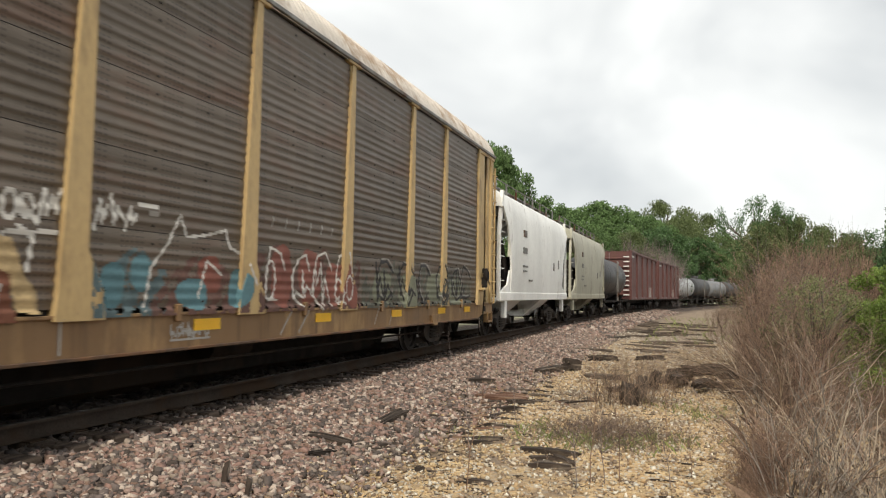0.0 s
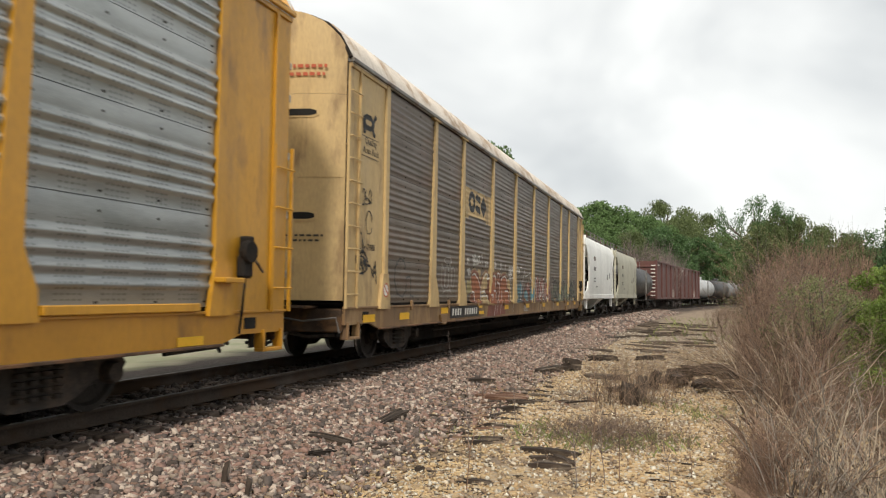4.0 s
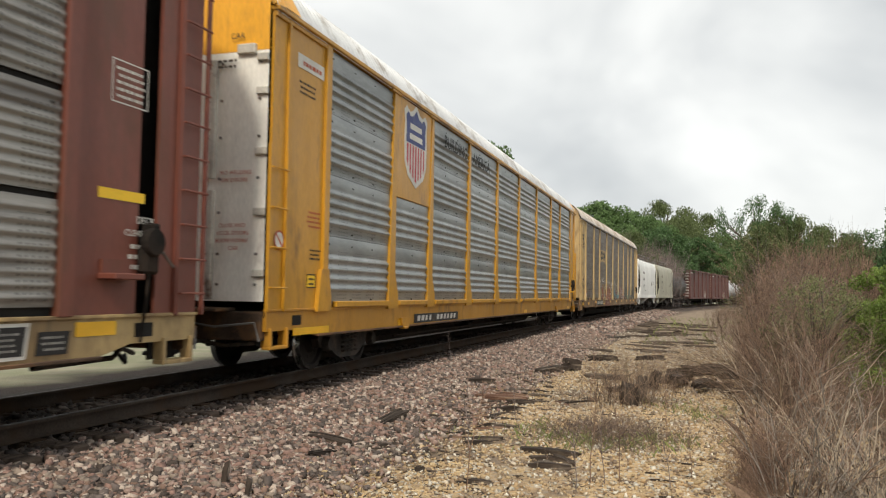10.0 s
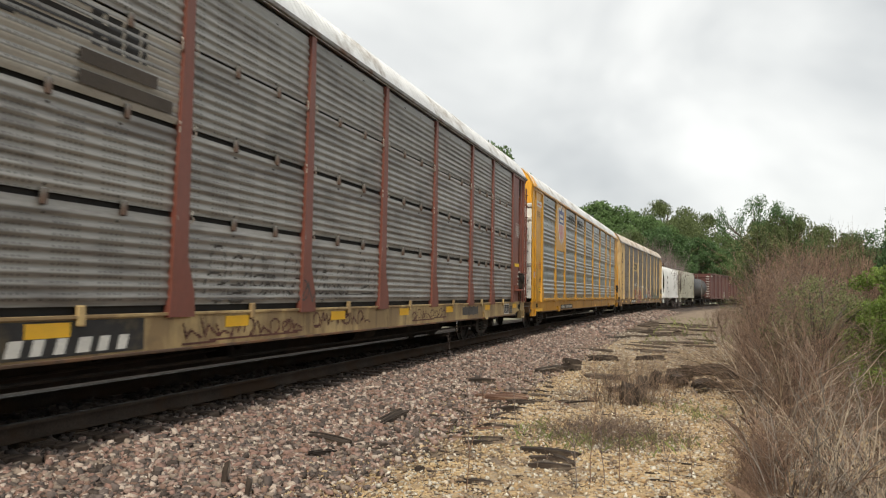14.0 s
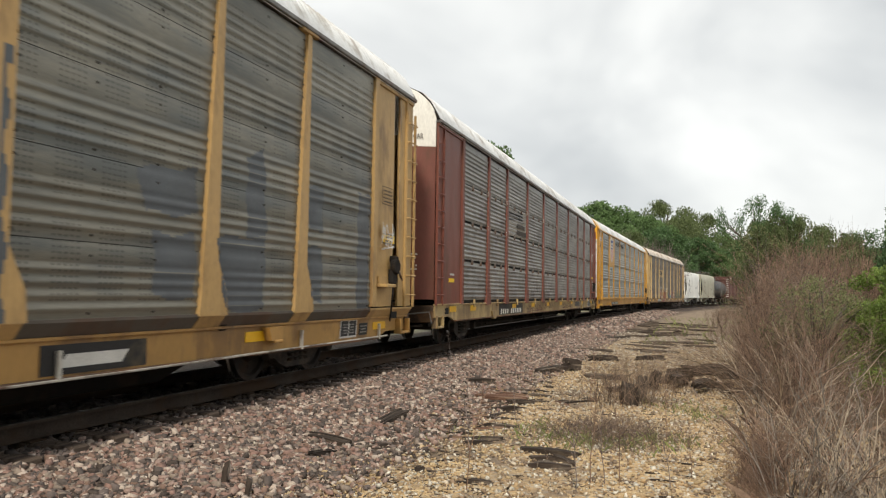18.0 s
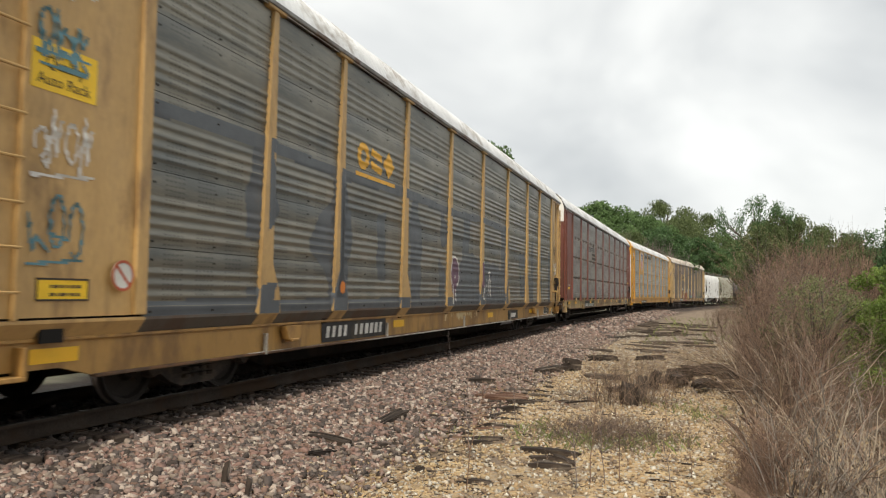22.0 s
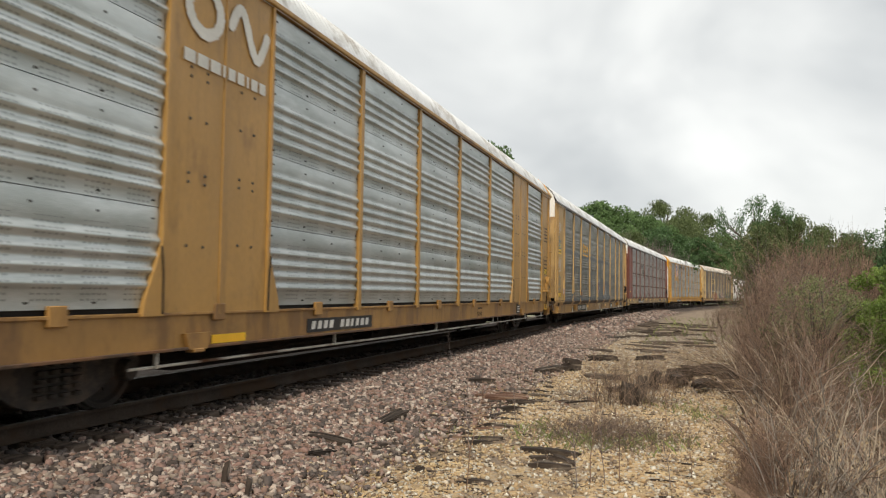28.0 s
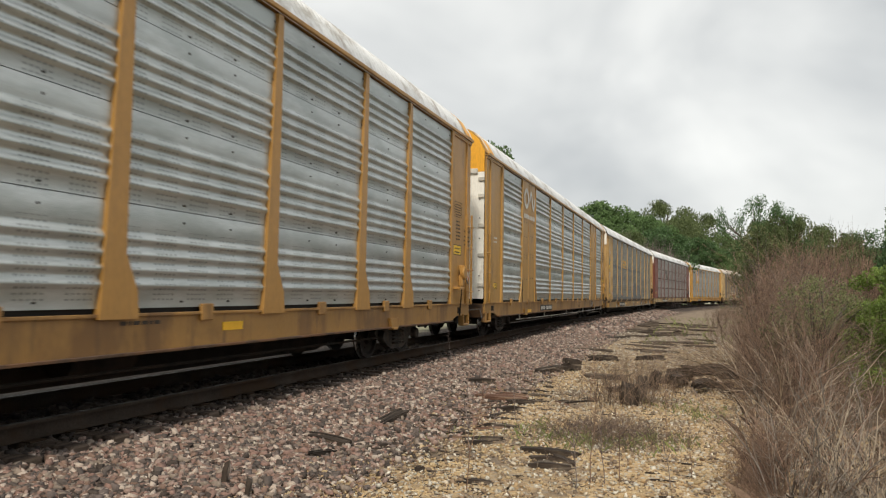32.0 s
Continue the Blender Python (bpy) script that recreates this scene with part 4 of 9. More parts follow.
def perforate(m, pitch_x=0.070, pitch_z=0.052, radius=0.22, amount=0.6, band=0.945, band_from=1.16):
    """Rows of small ventilation holes in groups of columns."""
    nt = m.node_tree
    n, l = nt.nodes, nt.links
    bsdf = n["Principled BSDF"]
    colour = bsdf.inputs["Base Color"].links[0].from_socket
    co = n.new("ShaderNodeTexCoord")
    sep = n.new("ShaderNodeSeparateXYZ")
    l.new(co.outputs["Object"], sep.inputs[0])

    def op(kind, a, b=0.0):
        x = n.new("ShaderNodeMath")
        x.operation = kind
        for i, v in enumerate((a, b)):
            if isinstance(v, (int, float)):
                x.inputs[i].default_value = v
            else:
                l.new(v, x.inputs[i])
        return x.outputs[0]

    fx = op("SUBTRACT", op("FRACT", op("DIVIDE", sep.outputs[0], pitch_x)), 0.5)
    fz = op("SUBTRACT", op("FRACT", op("DIVIDE", sep.outputs[2], pitch_z)), 0.5)
    near = op("LESS_THAN", op("ADD", op("MULTIPLY", fx, fx), op("MULTIPLY", fz, fz)), radius * radius)
    group = op("MULTIPLY", op("GREATER_THAN", op("FRACT", op("DIVIDE", sep.outputs[0], pitch_x * 8)), 0.34), op("LESS_THAN", op("FRACT", op("DIVIDE", op("SUBTRACT", sep.outputs[2], band_from), band)), 0.78))
    mx = n.new("ShaderNodeMix")
    mx.data_type = "RGBA"
    l.new(op("MULTIPLY", op("MULTIPLY", near, group), amount), mx.inputs[0])
    l.new(colour, mx.inputs[6])
    mx.inputs[7].default_value = (0.01, 0.01, 0.01, 1)
    l.new(mx.outputs[2], bsdf.inputs["Base Color"])


for m in (GALV, GALV_BRIGHT, GALV_BROWN, GALV_GREY, GALV_OLIVE):
    perforate(m)


def paint(name, colour, wear=0.25, rough=0.5, streaks=0.3, dirt=(0.075, 0.045, 0.028)):
    """Weathered paint: broad fading, rusty patches and run-down streaks of dirt."""
    m = surface(name, colour, rough, vary=0.13, scale=0.8, fine=30, stretch=(1, 1, 0.35), second=tuple(c * 0.45 + r * 0.5 for c, r in zip(colour, RUST)), second_amount=wear, second_scale=1.6, bump=0.06, spec=0.55)
    nt = m.node_tree
    n, l = nt.nodes, nt.links
    socket = n["Principled BSDF"].inputs["Base Color"]
    colour_out = socket.links[0].from_socket
    co = n.new("ShaderNodeTexCoord")
    for stretch, low, high, amount in (((7.0, 7.0, 0.55), 0.56, 0.74, streaks), ((1.1, 1.1, 2.2), 0.55, 0.8, streaks * 0.8), ((22.0, 22.0, 9.0), 0.66, 0.74, streaks * 0.9)):
        mp = n.new("ShaderNodeMapping")
        mp.inputs["Scale"].default_value = stretch
        l.new(co.outputs["Object"], mp.inputs["Vector"])
        t = n.new("ShaderNodeTexNoise")
        t.inputs["Scale"].default_value, t.inputs["Detail"].default_value, t.inputs["Roughness"].default_value = 1.0, 5.0, 0.6
        l.new(mp.outputs["Vector"], t.inputs["Vector"])
        r = n.new("ShaderNodeMapRange")
        for k, v in zip(("From Min", "From Max", "To Min", "To Max"), (low, high, 0.0, amount)):
            r.inputs[k].default_value = v
        l.new(t.outputs["Fac"], r.inputs["Value"])
        x = n.new("ShaderNodeMix")
        x.data_type = "RGBA"
        l.new(r.outputs["Result"], x.inputs[0])
        l.new(colour_out, x.inputs[6])
        x.inputs[7].default_value = (*dirt, 1)
        colour_out = x.outputs[2]
    l.new(colour_out, socket)
    return m


PAINT_A = paint("faded_tan_yellow_paint", (0.50, 0.355, 0.165), 0.2, 0.6)
SILL_A = paint("rust_streaked_tan_paint", (0.36, 0.225, 0.10), 0.5, 0.65, 0.75)
PAINT_B = paint("bright_yellow_paint", (0.51, 0.255, 0.019), 0.15, 0.42, 0.18)
PAINT_C = paint("oxide_red_paint", (0.17, 0.05, 0.032), 0.2, 0.55)
SILL_C = paint("stained_cream_paint", (0.47, 0.34, 0.155), 0.4, 0.6, 0.8, (0.06, 0.04, 0.028))
PAINT_D = paint("dull_yellow_paint", (0.47, 0.30, 0.115), 0.2, 0.55)
SILL_D = paint("grimy_ochre_paint", (0.40, 0.225, 0.062), 0.3, 0.55, 0.6)
# dark base holds the shade under the turned-in edge; streaks are grime
SKIRT_D = paint("shaded_grimy_lower_sheet", (0.10, 0.085, 0.07), 0.3, 0.8, 0.5, GRIME)
PAINT_E = paint("ochre_paint", (0.40, 0.225, 0.060), 0.12, 0.5)
SILL_B = paint("dusty_yellow_sill_paint", (0.48, 0.23, 0.018), 0.15, 0.5, 0.22)
SILL_E = paint("stained_ochre_sill_paint", (0.35, 0.19, 0.052), 0.3, 0.55, 0.6)
PAINT_F = paint("orange_ochre_paint", (0.41, 0.22, 0.056), 0.12, 0.5)
HOOD_ORANGE = paint("orange_hood_paint", (0.75, 0.36, 0.02), 0.08, 0.45)
HOOD_WHITE = paint("white_hood_paint", (0.80, 0.785, 0.73), 0.05, 0.45, 0.08)

STYLES = {
    "A": dict(label="tan-yellow autorack car with rust-brown sheets and graffiti", paint=PAINT_A, sill=SILL_A, belly=0.13, sheet=GALV_BROWN, slit=True, rib=(5, 0.118, 0.012), roof=ROOF_TAN, cap=True, eave=M_CLIP, slots=(2.48, 4.15), hood_paint=PAINT_A, flare_w=0.3),
    "B": dict(tiers=BAND_TIERS, rib=BAND_RIB, cap=True, ledge=True, cap_paint=HOOD_ORANGE, label="bright yellow autorack car with clean galvanised sheets and shield", plain_top=(-9.28, -7.15), paint=PAINT_B, sill=SILL_B, sheet=GALV, roof=ROOF_PALE, doors="flat", door_paint=HOOD_WHITE, hood_paint=HOOD_ORANGE, ladder_top=3.2, rungs=4, flare_w=0.25),
    "C": dict(edge=11.65, label="oxide-red autorack car with grey sheets and cream sill", slit=True, hooks=True, tiers=FOUR_TIERS, rib=(8, 0.108, 0.019), paint=PAINT_C, sheet=GALV_GREY, sill=SILL_C, roof=ROOF_PALE, gap=0.03, eave=M_CLIP, slots=(2.48, 4.15), hood_paint=HOOD_WHITE, flare_w=0.22),
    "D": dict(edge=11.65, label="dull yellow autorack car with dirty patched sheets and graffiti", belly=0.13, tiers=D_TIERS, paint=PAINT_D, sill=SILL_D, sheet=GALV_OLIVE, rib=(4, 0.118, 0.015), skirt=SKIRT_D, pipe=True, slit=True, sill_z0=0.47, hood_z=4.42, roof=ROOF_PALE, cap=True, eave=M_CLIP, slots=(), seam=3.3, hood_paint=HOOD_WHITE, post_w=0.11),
    "E": dict(tiers=BAND_TIERS, rib=BAND_RIB, edge=11.8, pipe=True, cap_paint=HOOD_ORANGE, label="ochre autorack car with bright galvanised sheets and plain panels", paint=PAINT_E, sill=SILL_E, sheet=GALV_BRIGHT, roof=ROOF_PALE, doors="flat", door_paint=HOOD_WHITE, hood_paint=HOOD_ORANGE, hood_z=4.55, flare=False, post_w=0.12, solid=((-9.28, -7.15), (7.15, 9.28)), ladder_top=3.2, rungs=4),
    "F": dict(tiers=BAND_TIERS, rib=BAND_RIB, cap_paint=HOOD_ORANGE, label="orange-ochre autorack car with bright galvanised sheets", paint=PAINT_F, sill=SILL_E, sheet=GALV_BRIGHT, roof=ROOF_PALE, doors="flat", door_paint=HOOD_WHITE, hood_paint=HOOD_WHITE, ladder_top=3.2, rungs=4),
}
STARTS = dict(A=9.27, B=-19.94, C=-48.70, D=-77.62, E=-106.45, F=-135.37)
CARS = {k: autorack(STYLES[k], STARTS[k]) for k in "ABCDEF"}
# ---- lettering, markings and graffiti ----
def text(parent, words, size, at, material, name="lettering", label="", stretch=1.0):
    """Raised flat lettering in the built-in font; at: pose of the lower left corner, x along the words, z facing out."""
    cu = bpy.data.curves.new(name, "FONT")
    cu.body, cu.size, cu.extrude, cu.resolution_u = words, size, 0.0015, 2
    tmp = bpy.data.objects.new("tmp", cu)
    scene.collection.objects.link(tmp)
    me = bpy.data.meshes.new_from_object(tmp.evaluated_get(bpy.context.evaluated_depsgraph_get()))
    bpy.data.objects.remove(tmp)
    me.materials.clear()
    me.materials.append(material)
    me.transform(Matrix.Diagonal((stretch, 1, 1, 1)))
    return part(name, me, None, parent, label, at=at)


def near_side(u, z, out=0.0):
    """Pose on the side that faces the camera: x along the car, y up, z outwards."""
    return Matrix.Translation((u, -FACE - out, z)) @ Matrix.Rotation(radians(90), 4, "X")


def near_end(y, z, out=0.075):
    """Pose on the flat trailing doors: x across to the right, y up, z outwards."""
    return Matrix.Translation((-BODY - out + 0.0, -y, z)) @ Matrix.Rotation(radians(-90), 4, "Z") @ Matrix.Rotation(radians(90), 4, "X")


def drum_end(y, z, width):
    """The same on the drum-shaped trailing doors, tangent at the middle of a block of that width."""
    c = y + width / 2
    out = BULGE * (1 - (c / 1.6) ** 2.6)
    lean = math.atan(BULGE * 2.6 / 1.6 * (c / 1.6) ** 1.6)
    mid = Matrix.Translation((-BODY + 0.02 - out - 0.022, -c, z)) @ Matrix.Rotation(lean, 4, "Z") @ Matrix.Rotation(radians(-90), 4, "Z") @ Matrix.Rotation(radians(90), 4, "X")
    return mid @ Matrix.Translation((-width / 2, 0, 0))


def writing(parent, at, width, height, rows, material, seed, name="stencil", label="small stencilled writing"):
    """Unreadable small print as plain bars, one mesh for the whole block."""
    r = random.Random(seed)
    sh = Shape()
    step = height / rows
    for k in range(rows):
        x = 0.0 if rows > 2 else 0.02
        x += r.uniform(0, 0.12) * width
        y = height - (k + 0.82) * step
        while x < width * 0.93:
            w = min(r.uniform(0.05, 0.14) * width, width - x)
            sh.box(x, x + w, y, y + step * 0.42, 0, 0.002)
            x += w + 0.045 * width
    return tagged(part(name, sh, material, parent, label, at=at), label, kind="stuff")


def plate(parent, u0, u1, z0, z1, out=0.006, seed=0, material=None, band=(0.22, 0.80)):
    """A dark number plate on the sill with plain white bars for its characters."""
    p = part("number_plate", Shape().box(0, u1 - u0, 0, z1 - z0, 0, 0.003), material or M_PLATE, parent, "black painted plate with white marks", at=near_side(u0, z0, out))
    r = random.Random(seed)
    n = 11
    w = (u1 - u0) / (n + 1.2)
    h = z1 - z0
    lo, hi = h * band[0], h * band[1]
    for k in range(n):
        if k == 4:
            continue
        x = w * (0.7 + k)
        slim = r.uniform(0.46, 0.66)
        part("character_bar", Shape().prism([(x, lo), (x + w * slim, lo), (x + w * (slim + 0.16), hi), (x + w * 0.16, hi)], 0.003, 0.005, "z"), M_STENCIL_W, p)
    return p


def reflector(parent, u, z, w=0.42, h=0.13, out=0.006):
    return part("reflector", Shape().box(0, w, 0, h, 0, 0.004), M_REFLECT, parent, "yellow reflective strip", at=near_side(u, z, out))


def sign(parent, at, w, h, seed=1):
    s = part("warning_sign", Shape().box(0, w, 0, h, 0, 0.004), M_SIGN_Y, parent, "yellow warning sign", at=at)
    b = Shape()
    t = 0.018
    for x0, x1, y0, y1 in ((0, w, 0, t), (0, w, h - t, h), (0, t, 0, h), (w - t, w, 0, h)):
        b.box(x0, x1, y0, y1, 0.004, 0.006)
    part("sign_border", b, M_STENCIL_K, s)
    writing(s, pose(w * 0.15, h * 0.15, 0.004), w * 0.7, h * 0.7, 2, M_STENCIL_K, seed)
    return s


def frame_box(parent, at, w, h, material, rows=4, seed=1):
    b = Shape()
    t = 0.012
    for x0, x1, y0, y1 in ((0, w, 0, t), (0, w, h - t, h), (0, t, 0, h), (w - t, w, 0, h)):
        b.box(x0, x1, y0, y1, 0, 0.002)
    f = part("stencil_box", b, material, parent, "stencilled box of small print", at=at)
    writing(f, pose(w * 0.1, h * 0.1, 0), w * 0.8, h * 0.8, rows, material, seed)


def stop_badge(parent, at, r=0.15):
    d = part("badge", Shape().lathe([(0, 0), (r, 0), (r, 0.003), (0, 0.003)], (0, 0, 0), "z", 28), M_STENCIL_W, parent, "round white badge with a red bar", at=at)
    ring = Shape().lathe([(r * 0.82, 0.003), (r, 0.003), (r, 0.005), (r * 0.82, 0.005), (r * 0.82, 0.003)], (0, 0, 0), "z", 28)
    ring.add([(-r * 0.68, r * 0.52, 0.004), (-r * 0.52, r * 0.68, 0.004), (r * 0.68, -r * 0.52, 0.004), (r * 0.52, -r * 0.68, 0.004)], [(0, 1, 2, 3)])
    part("badge_ring", ring, M_STENCIL_R, d)


# graffiti follows the relief of the sheets
def segment_distance(u, z, pts):
    d = np.full(u.shape, 9.0)
    for (a, b), (c, e) in zip(pts[:-1], pts[1:]):
        vx, vz = c - a, e - b
        k = np.clip(((u - a) * vx + (z - b) * vz) / (vx * vx + vz * vz + 1e-9), 0, 1)
        d = np.minimum(d, np.hypot(u - a - k * vx, z - b - k * vz))
    return d


def blobs(car, style, parts, edge, seed, u0, u1, z0, z1, material, name="graffiti", label="", step=0.022, lift=0.003):
    """Rounded patches, each a part of its own where they stand clear of one another."""
    groups = []
    for p in sorted(parts):
        if groups and p[0] - p[2] * 1.1 < max(q[0] + q[2] * 1.1 for q in groups[-1]):
            groups[-1].append(p)
        else:
            groups.append([p])
    for g in groups:
        a, b = max(u0, min(q[0] - q[2] * 1.25 for q in g)), min(u1, max(q[0] + q[2] * 1.25 for q in g))
        painted(car, style, blob_mask(g, edge, seed), a, b, z0, z1, material, name, label, step, lift)


def strokes(car, style, lines, width, u0, u1, z0, z1, material, name="graffiti_tag", label="", step=0.022, lift=0.003):
    """Spray lines, grouped into tags that stand clear of one another."""
    groups = []
    for p in sorted(lines, key=lambda l: min(a for a, b in l)):
        if groups and min(a for a, b in p) - 0.12 < max(a for q in groups[-1] for a, b in q):
            groups[-1].append(p)
        else:
            groups.append([p])
    for g in groups:
        a, b = min(a for q in g for a, b in q) - width, max(a for q in g for a, b in q) + width
        c, d = min(b for q in g for a, b in q) - width, max(b for q in g for a, b in q) + width
        painted(car, style, stroke_mask(g, width), max(u0, a), min(u1, b), max(z0, c), min(z1, d), material, name, label, step, lift)


def painted(car, style, mask, u0, u1, z0, z1, material, name="graffiti", label="", step=0.022, lift=0.003):
    """Paint on the camera's side wherever mask(u, z) holds, laid over sheets, posts and sill."""
    nu, nz = max(2, int((u1 - u0) / step)), max(2, int((z1 - z0) / step))
    us, zs = np.linspace(u0, u1, nu + 1), np.linspace(z0, z1, nz + 1)
    pz, pd = sheet_depth(style)
    relief = np.interp(zs, pz, pd)
    bottom = style.get("tiers", TIERS)[0]
    relief = np.where(zs < bottom, 0.037 if zs[-1] > bottom else 0.0, relief)
    U, Z = np.meshgrid(us, zs, indexing="ij")
    D = np.repeat(relief[None, :], nu + 1, 0)
    half = style.get("post_w", 0.13) / 2
    for p in POST_AT:
        wide = np.interp(Z, (1.25, 1.62), (style.get("flare_w", 0.27) * 0.95, half + 0.02))
        D = np.where((np.abs(U - p) < wide) & (Z > 0.98), 0.056, D)
    keep = mask((U[:-1, :-1] + U[1:, 1:]) / 2, (Z[:-1, :-1] + Z[1:, 1:]) / 2)
    k = np.arange((nu + 1) * (nz + 1)).reshape(nu + 1, nz + 1)
    f = np.stack([k[:-1, :-1], k[1:, :-1], k[1:, 1:], k[:-1, 1:]], -1)[keep]
    if not len(f):
        return None
    used, f2 = np.unique(f, return_inverse=True)
    v = np.stack([U.ravel(), -FACE - lift - D.ravel(), Z.ravel()], 1)[used]
    return part(name, raw_mesh(name, v, f2.reshape(-1, 4), material), None, car, label)


def stroke_mask(lines, width):
    def m(u, z):
        d = np.full(u.shape, 9.0)
        for pts in lines:
            d = np.minimum(d, segment_distance(u, z, pts))
        return d < width / 2
    return m


def arc(u, z, ru, rz, a0, a1, n=14):
    return [(u + ru * math.cos(radians(a0 + (a1 - a0) * k / n)), z + rz * math.sin(radians(a0 + (a1 - a0) * k / n))) for k in range(n + 1)]


def scrawl(u0, u1, z0, z1, n, seed):
    """One running sprayed line of loops and spikes that spells nothing."""
    r = random.Random(seed)
    w = (u1 - u0) / n
    h = z1 - z0
    line, lines = [], []
    for k in range(n):
        a = u0 + k * w + r.uniform(-0.1, 0.1) * w
        lo, hi = z0 + h * r.uniform(0.0, 0.25), z0 + h * r.uniform(0.6, 1.0)
        c = r.random()
        if c < 0.18:
            line += [(a, lo), (a + w * 0.35, hi), (a + w * 0.5, lo + h * 0.2), (a + w * 0.8, hi - h * 0.15)]
        elif c < 0.7:
            line += arc(a + w * 0.5, (lo + hi) / 2, w * 0.4, (hi - lo) * 0.5, 200, -70 - r.uniform(0, 120), 9)
        else:
            line += [(a, hi), (a + w * 0.25, lo), (a + w * 0.45, hi - h * 0.3), (a + w * 1.1, lo)]
        if r.random() < 0.3:
            lines.append(line)
            line = []
    if len(line) > 1:
        lines.append(line)
    if n > 2 and r.random() < 0.4:
        lines.append([(u0, z0 - h * 0.05), (u1, z0 + h * r.uniform(-0.1, 0.15))])
    return lines


def blob_mask(parts, edge=0.06, seed=1.0):
    """Union of rounded blobs (u, z, ru, rz) with a wobbly edge."""
    def m(u, z):
        wob = 1 + edge * (np.sin(u * 9 + seed) + np.sin(z * 13 - u * 5 + seed * 2))
        hit = np.zeros(u.shape, bool)
        for a, b, ra, rb in parts:
            hit |= (np.abs((u - a) / ra) ** 2.6 + np.abs((z - b) / rb) ** 2.6) < wob
        return hit
    return m


G_DARKRED = surface("dull_red_spray", (0.21, 0.075, 0.055), 0.6, vary=0.2)
G_WHITE = surface("white_spray", (0.60, 0.58, 0.54), 0.6, vary=0.15)
G_CREAM = surface("cream_spray", (0.58, 0.46, 0.26), 0.6, vary=0.15)
G_TEAL = surface("teal_spray", (0.10, 0.20, 0.23), 0.6, vary=0.2)
G_GREEN = surface("grey_green_spray", (0.19, 0.20, 0.14), 0.6, vary=0.2)
G_BLACK = surface("black_spray", (0.025, 0.024, 0.024), 0.6, vary=0.2)
G_BLUE = surface("blue_grey_overpaint", (0.098, 0.108, 0.119), 0.5, vary=0.12)
G_MAROON = surface("maroon_spray", (0.10, 0.04, 0.03), 0.65, vary=0.3)
G_SMOKE = surface("faded_black_spray", (0.075, 0.07, 0.066), 0.65, vary=0.3)
G_PURPLE = surface("purple_spray", (0.16, 0.09, 0.13), 0.6, vary=0.15)
G_YELLOW = surface("yellow_orange_logo", (0.75, 0.40, 0.04), 0.5, vary=0.1)
G_FADED = surface("faded_chalk_spray", (0.36, 0.345, 0.32), 0.7, vary=0.15)
G_GREYBAR = surface("grey_patch", (0.33, 0.30, 0.255), 0.6, vary=0.12)

# car A: a logo patch, a red bubble piece, tags
def inside_outline(u, z, poly):
    hit = np.zeros(u.shape, bool)
    for (a, b), (c, d) in zip(poly, poly[1:] + poly[:1]):
        hit ^= ((b > z) != (d > z)) & (u < (c - a) * (z - b) / (d - b + 1e-12) + a)
    return hit


def outline_mask(poly, wobble=0.03):
    def m(u, z):
        return inside_outline(u + wobble * np.sin(z * 11), z + wobble * np.sin(u * 9), poly)
    return m


A, SA = CARS["A"], STYLES["A"]
painted(A, SA, lambda u, z: ((z > 3.20) | (u < -6.62) | (u > -4.97)) & (z < 3.87 + 0.01 * np.sin(u * 9)), -7.07, -4.36, 3.11, 3.92, PAINT_A, "logo_patch", "tan patch behind a dark logo", lift=0.002)
for k, (shape, a0, a1) in enumerate(((stroke_mask([arc(-6.35, 3.55, 0.22, 0.19, 0, 360)], 0.16), -6.7, -6.02), (stroke_mask([[(-5.93, 3.72), (-5.62, 3.68)], [(-5.93, 3.44), (-5.62, 3.40)]], 0.17), -6.02, -5.55),
                                     (lambda u, z: np.abs(u + 5.25) + 1.1 * np.abs(z - 3.54) < 0.31, -5.57, -4.93))):
    painted(A, SA, shape, a0, a1, 3.20, 3.86, G_BLACK, "logo", "dark plain logo shape", lift=0.005)
def lettered(shapes, material, label, lift, name="graffiti"):
    """Sprayed shapes with slightly wavering edges."""
    for poly in shapes:
        us, zs = [p[0] for p in poly], [p[1] for p in poly]
        painted(A, SA, outline_mask(list(poly), 0.016), min(us) - 0.04, max(us) + 0.04, max(0.985, min(zs) - 0.04), max(zs) + 0.04, material, name, label, lift=lift, step=0.018)


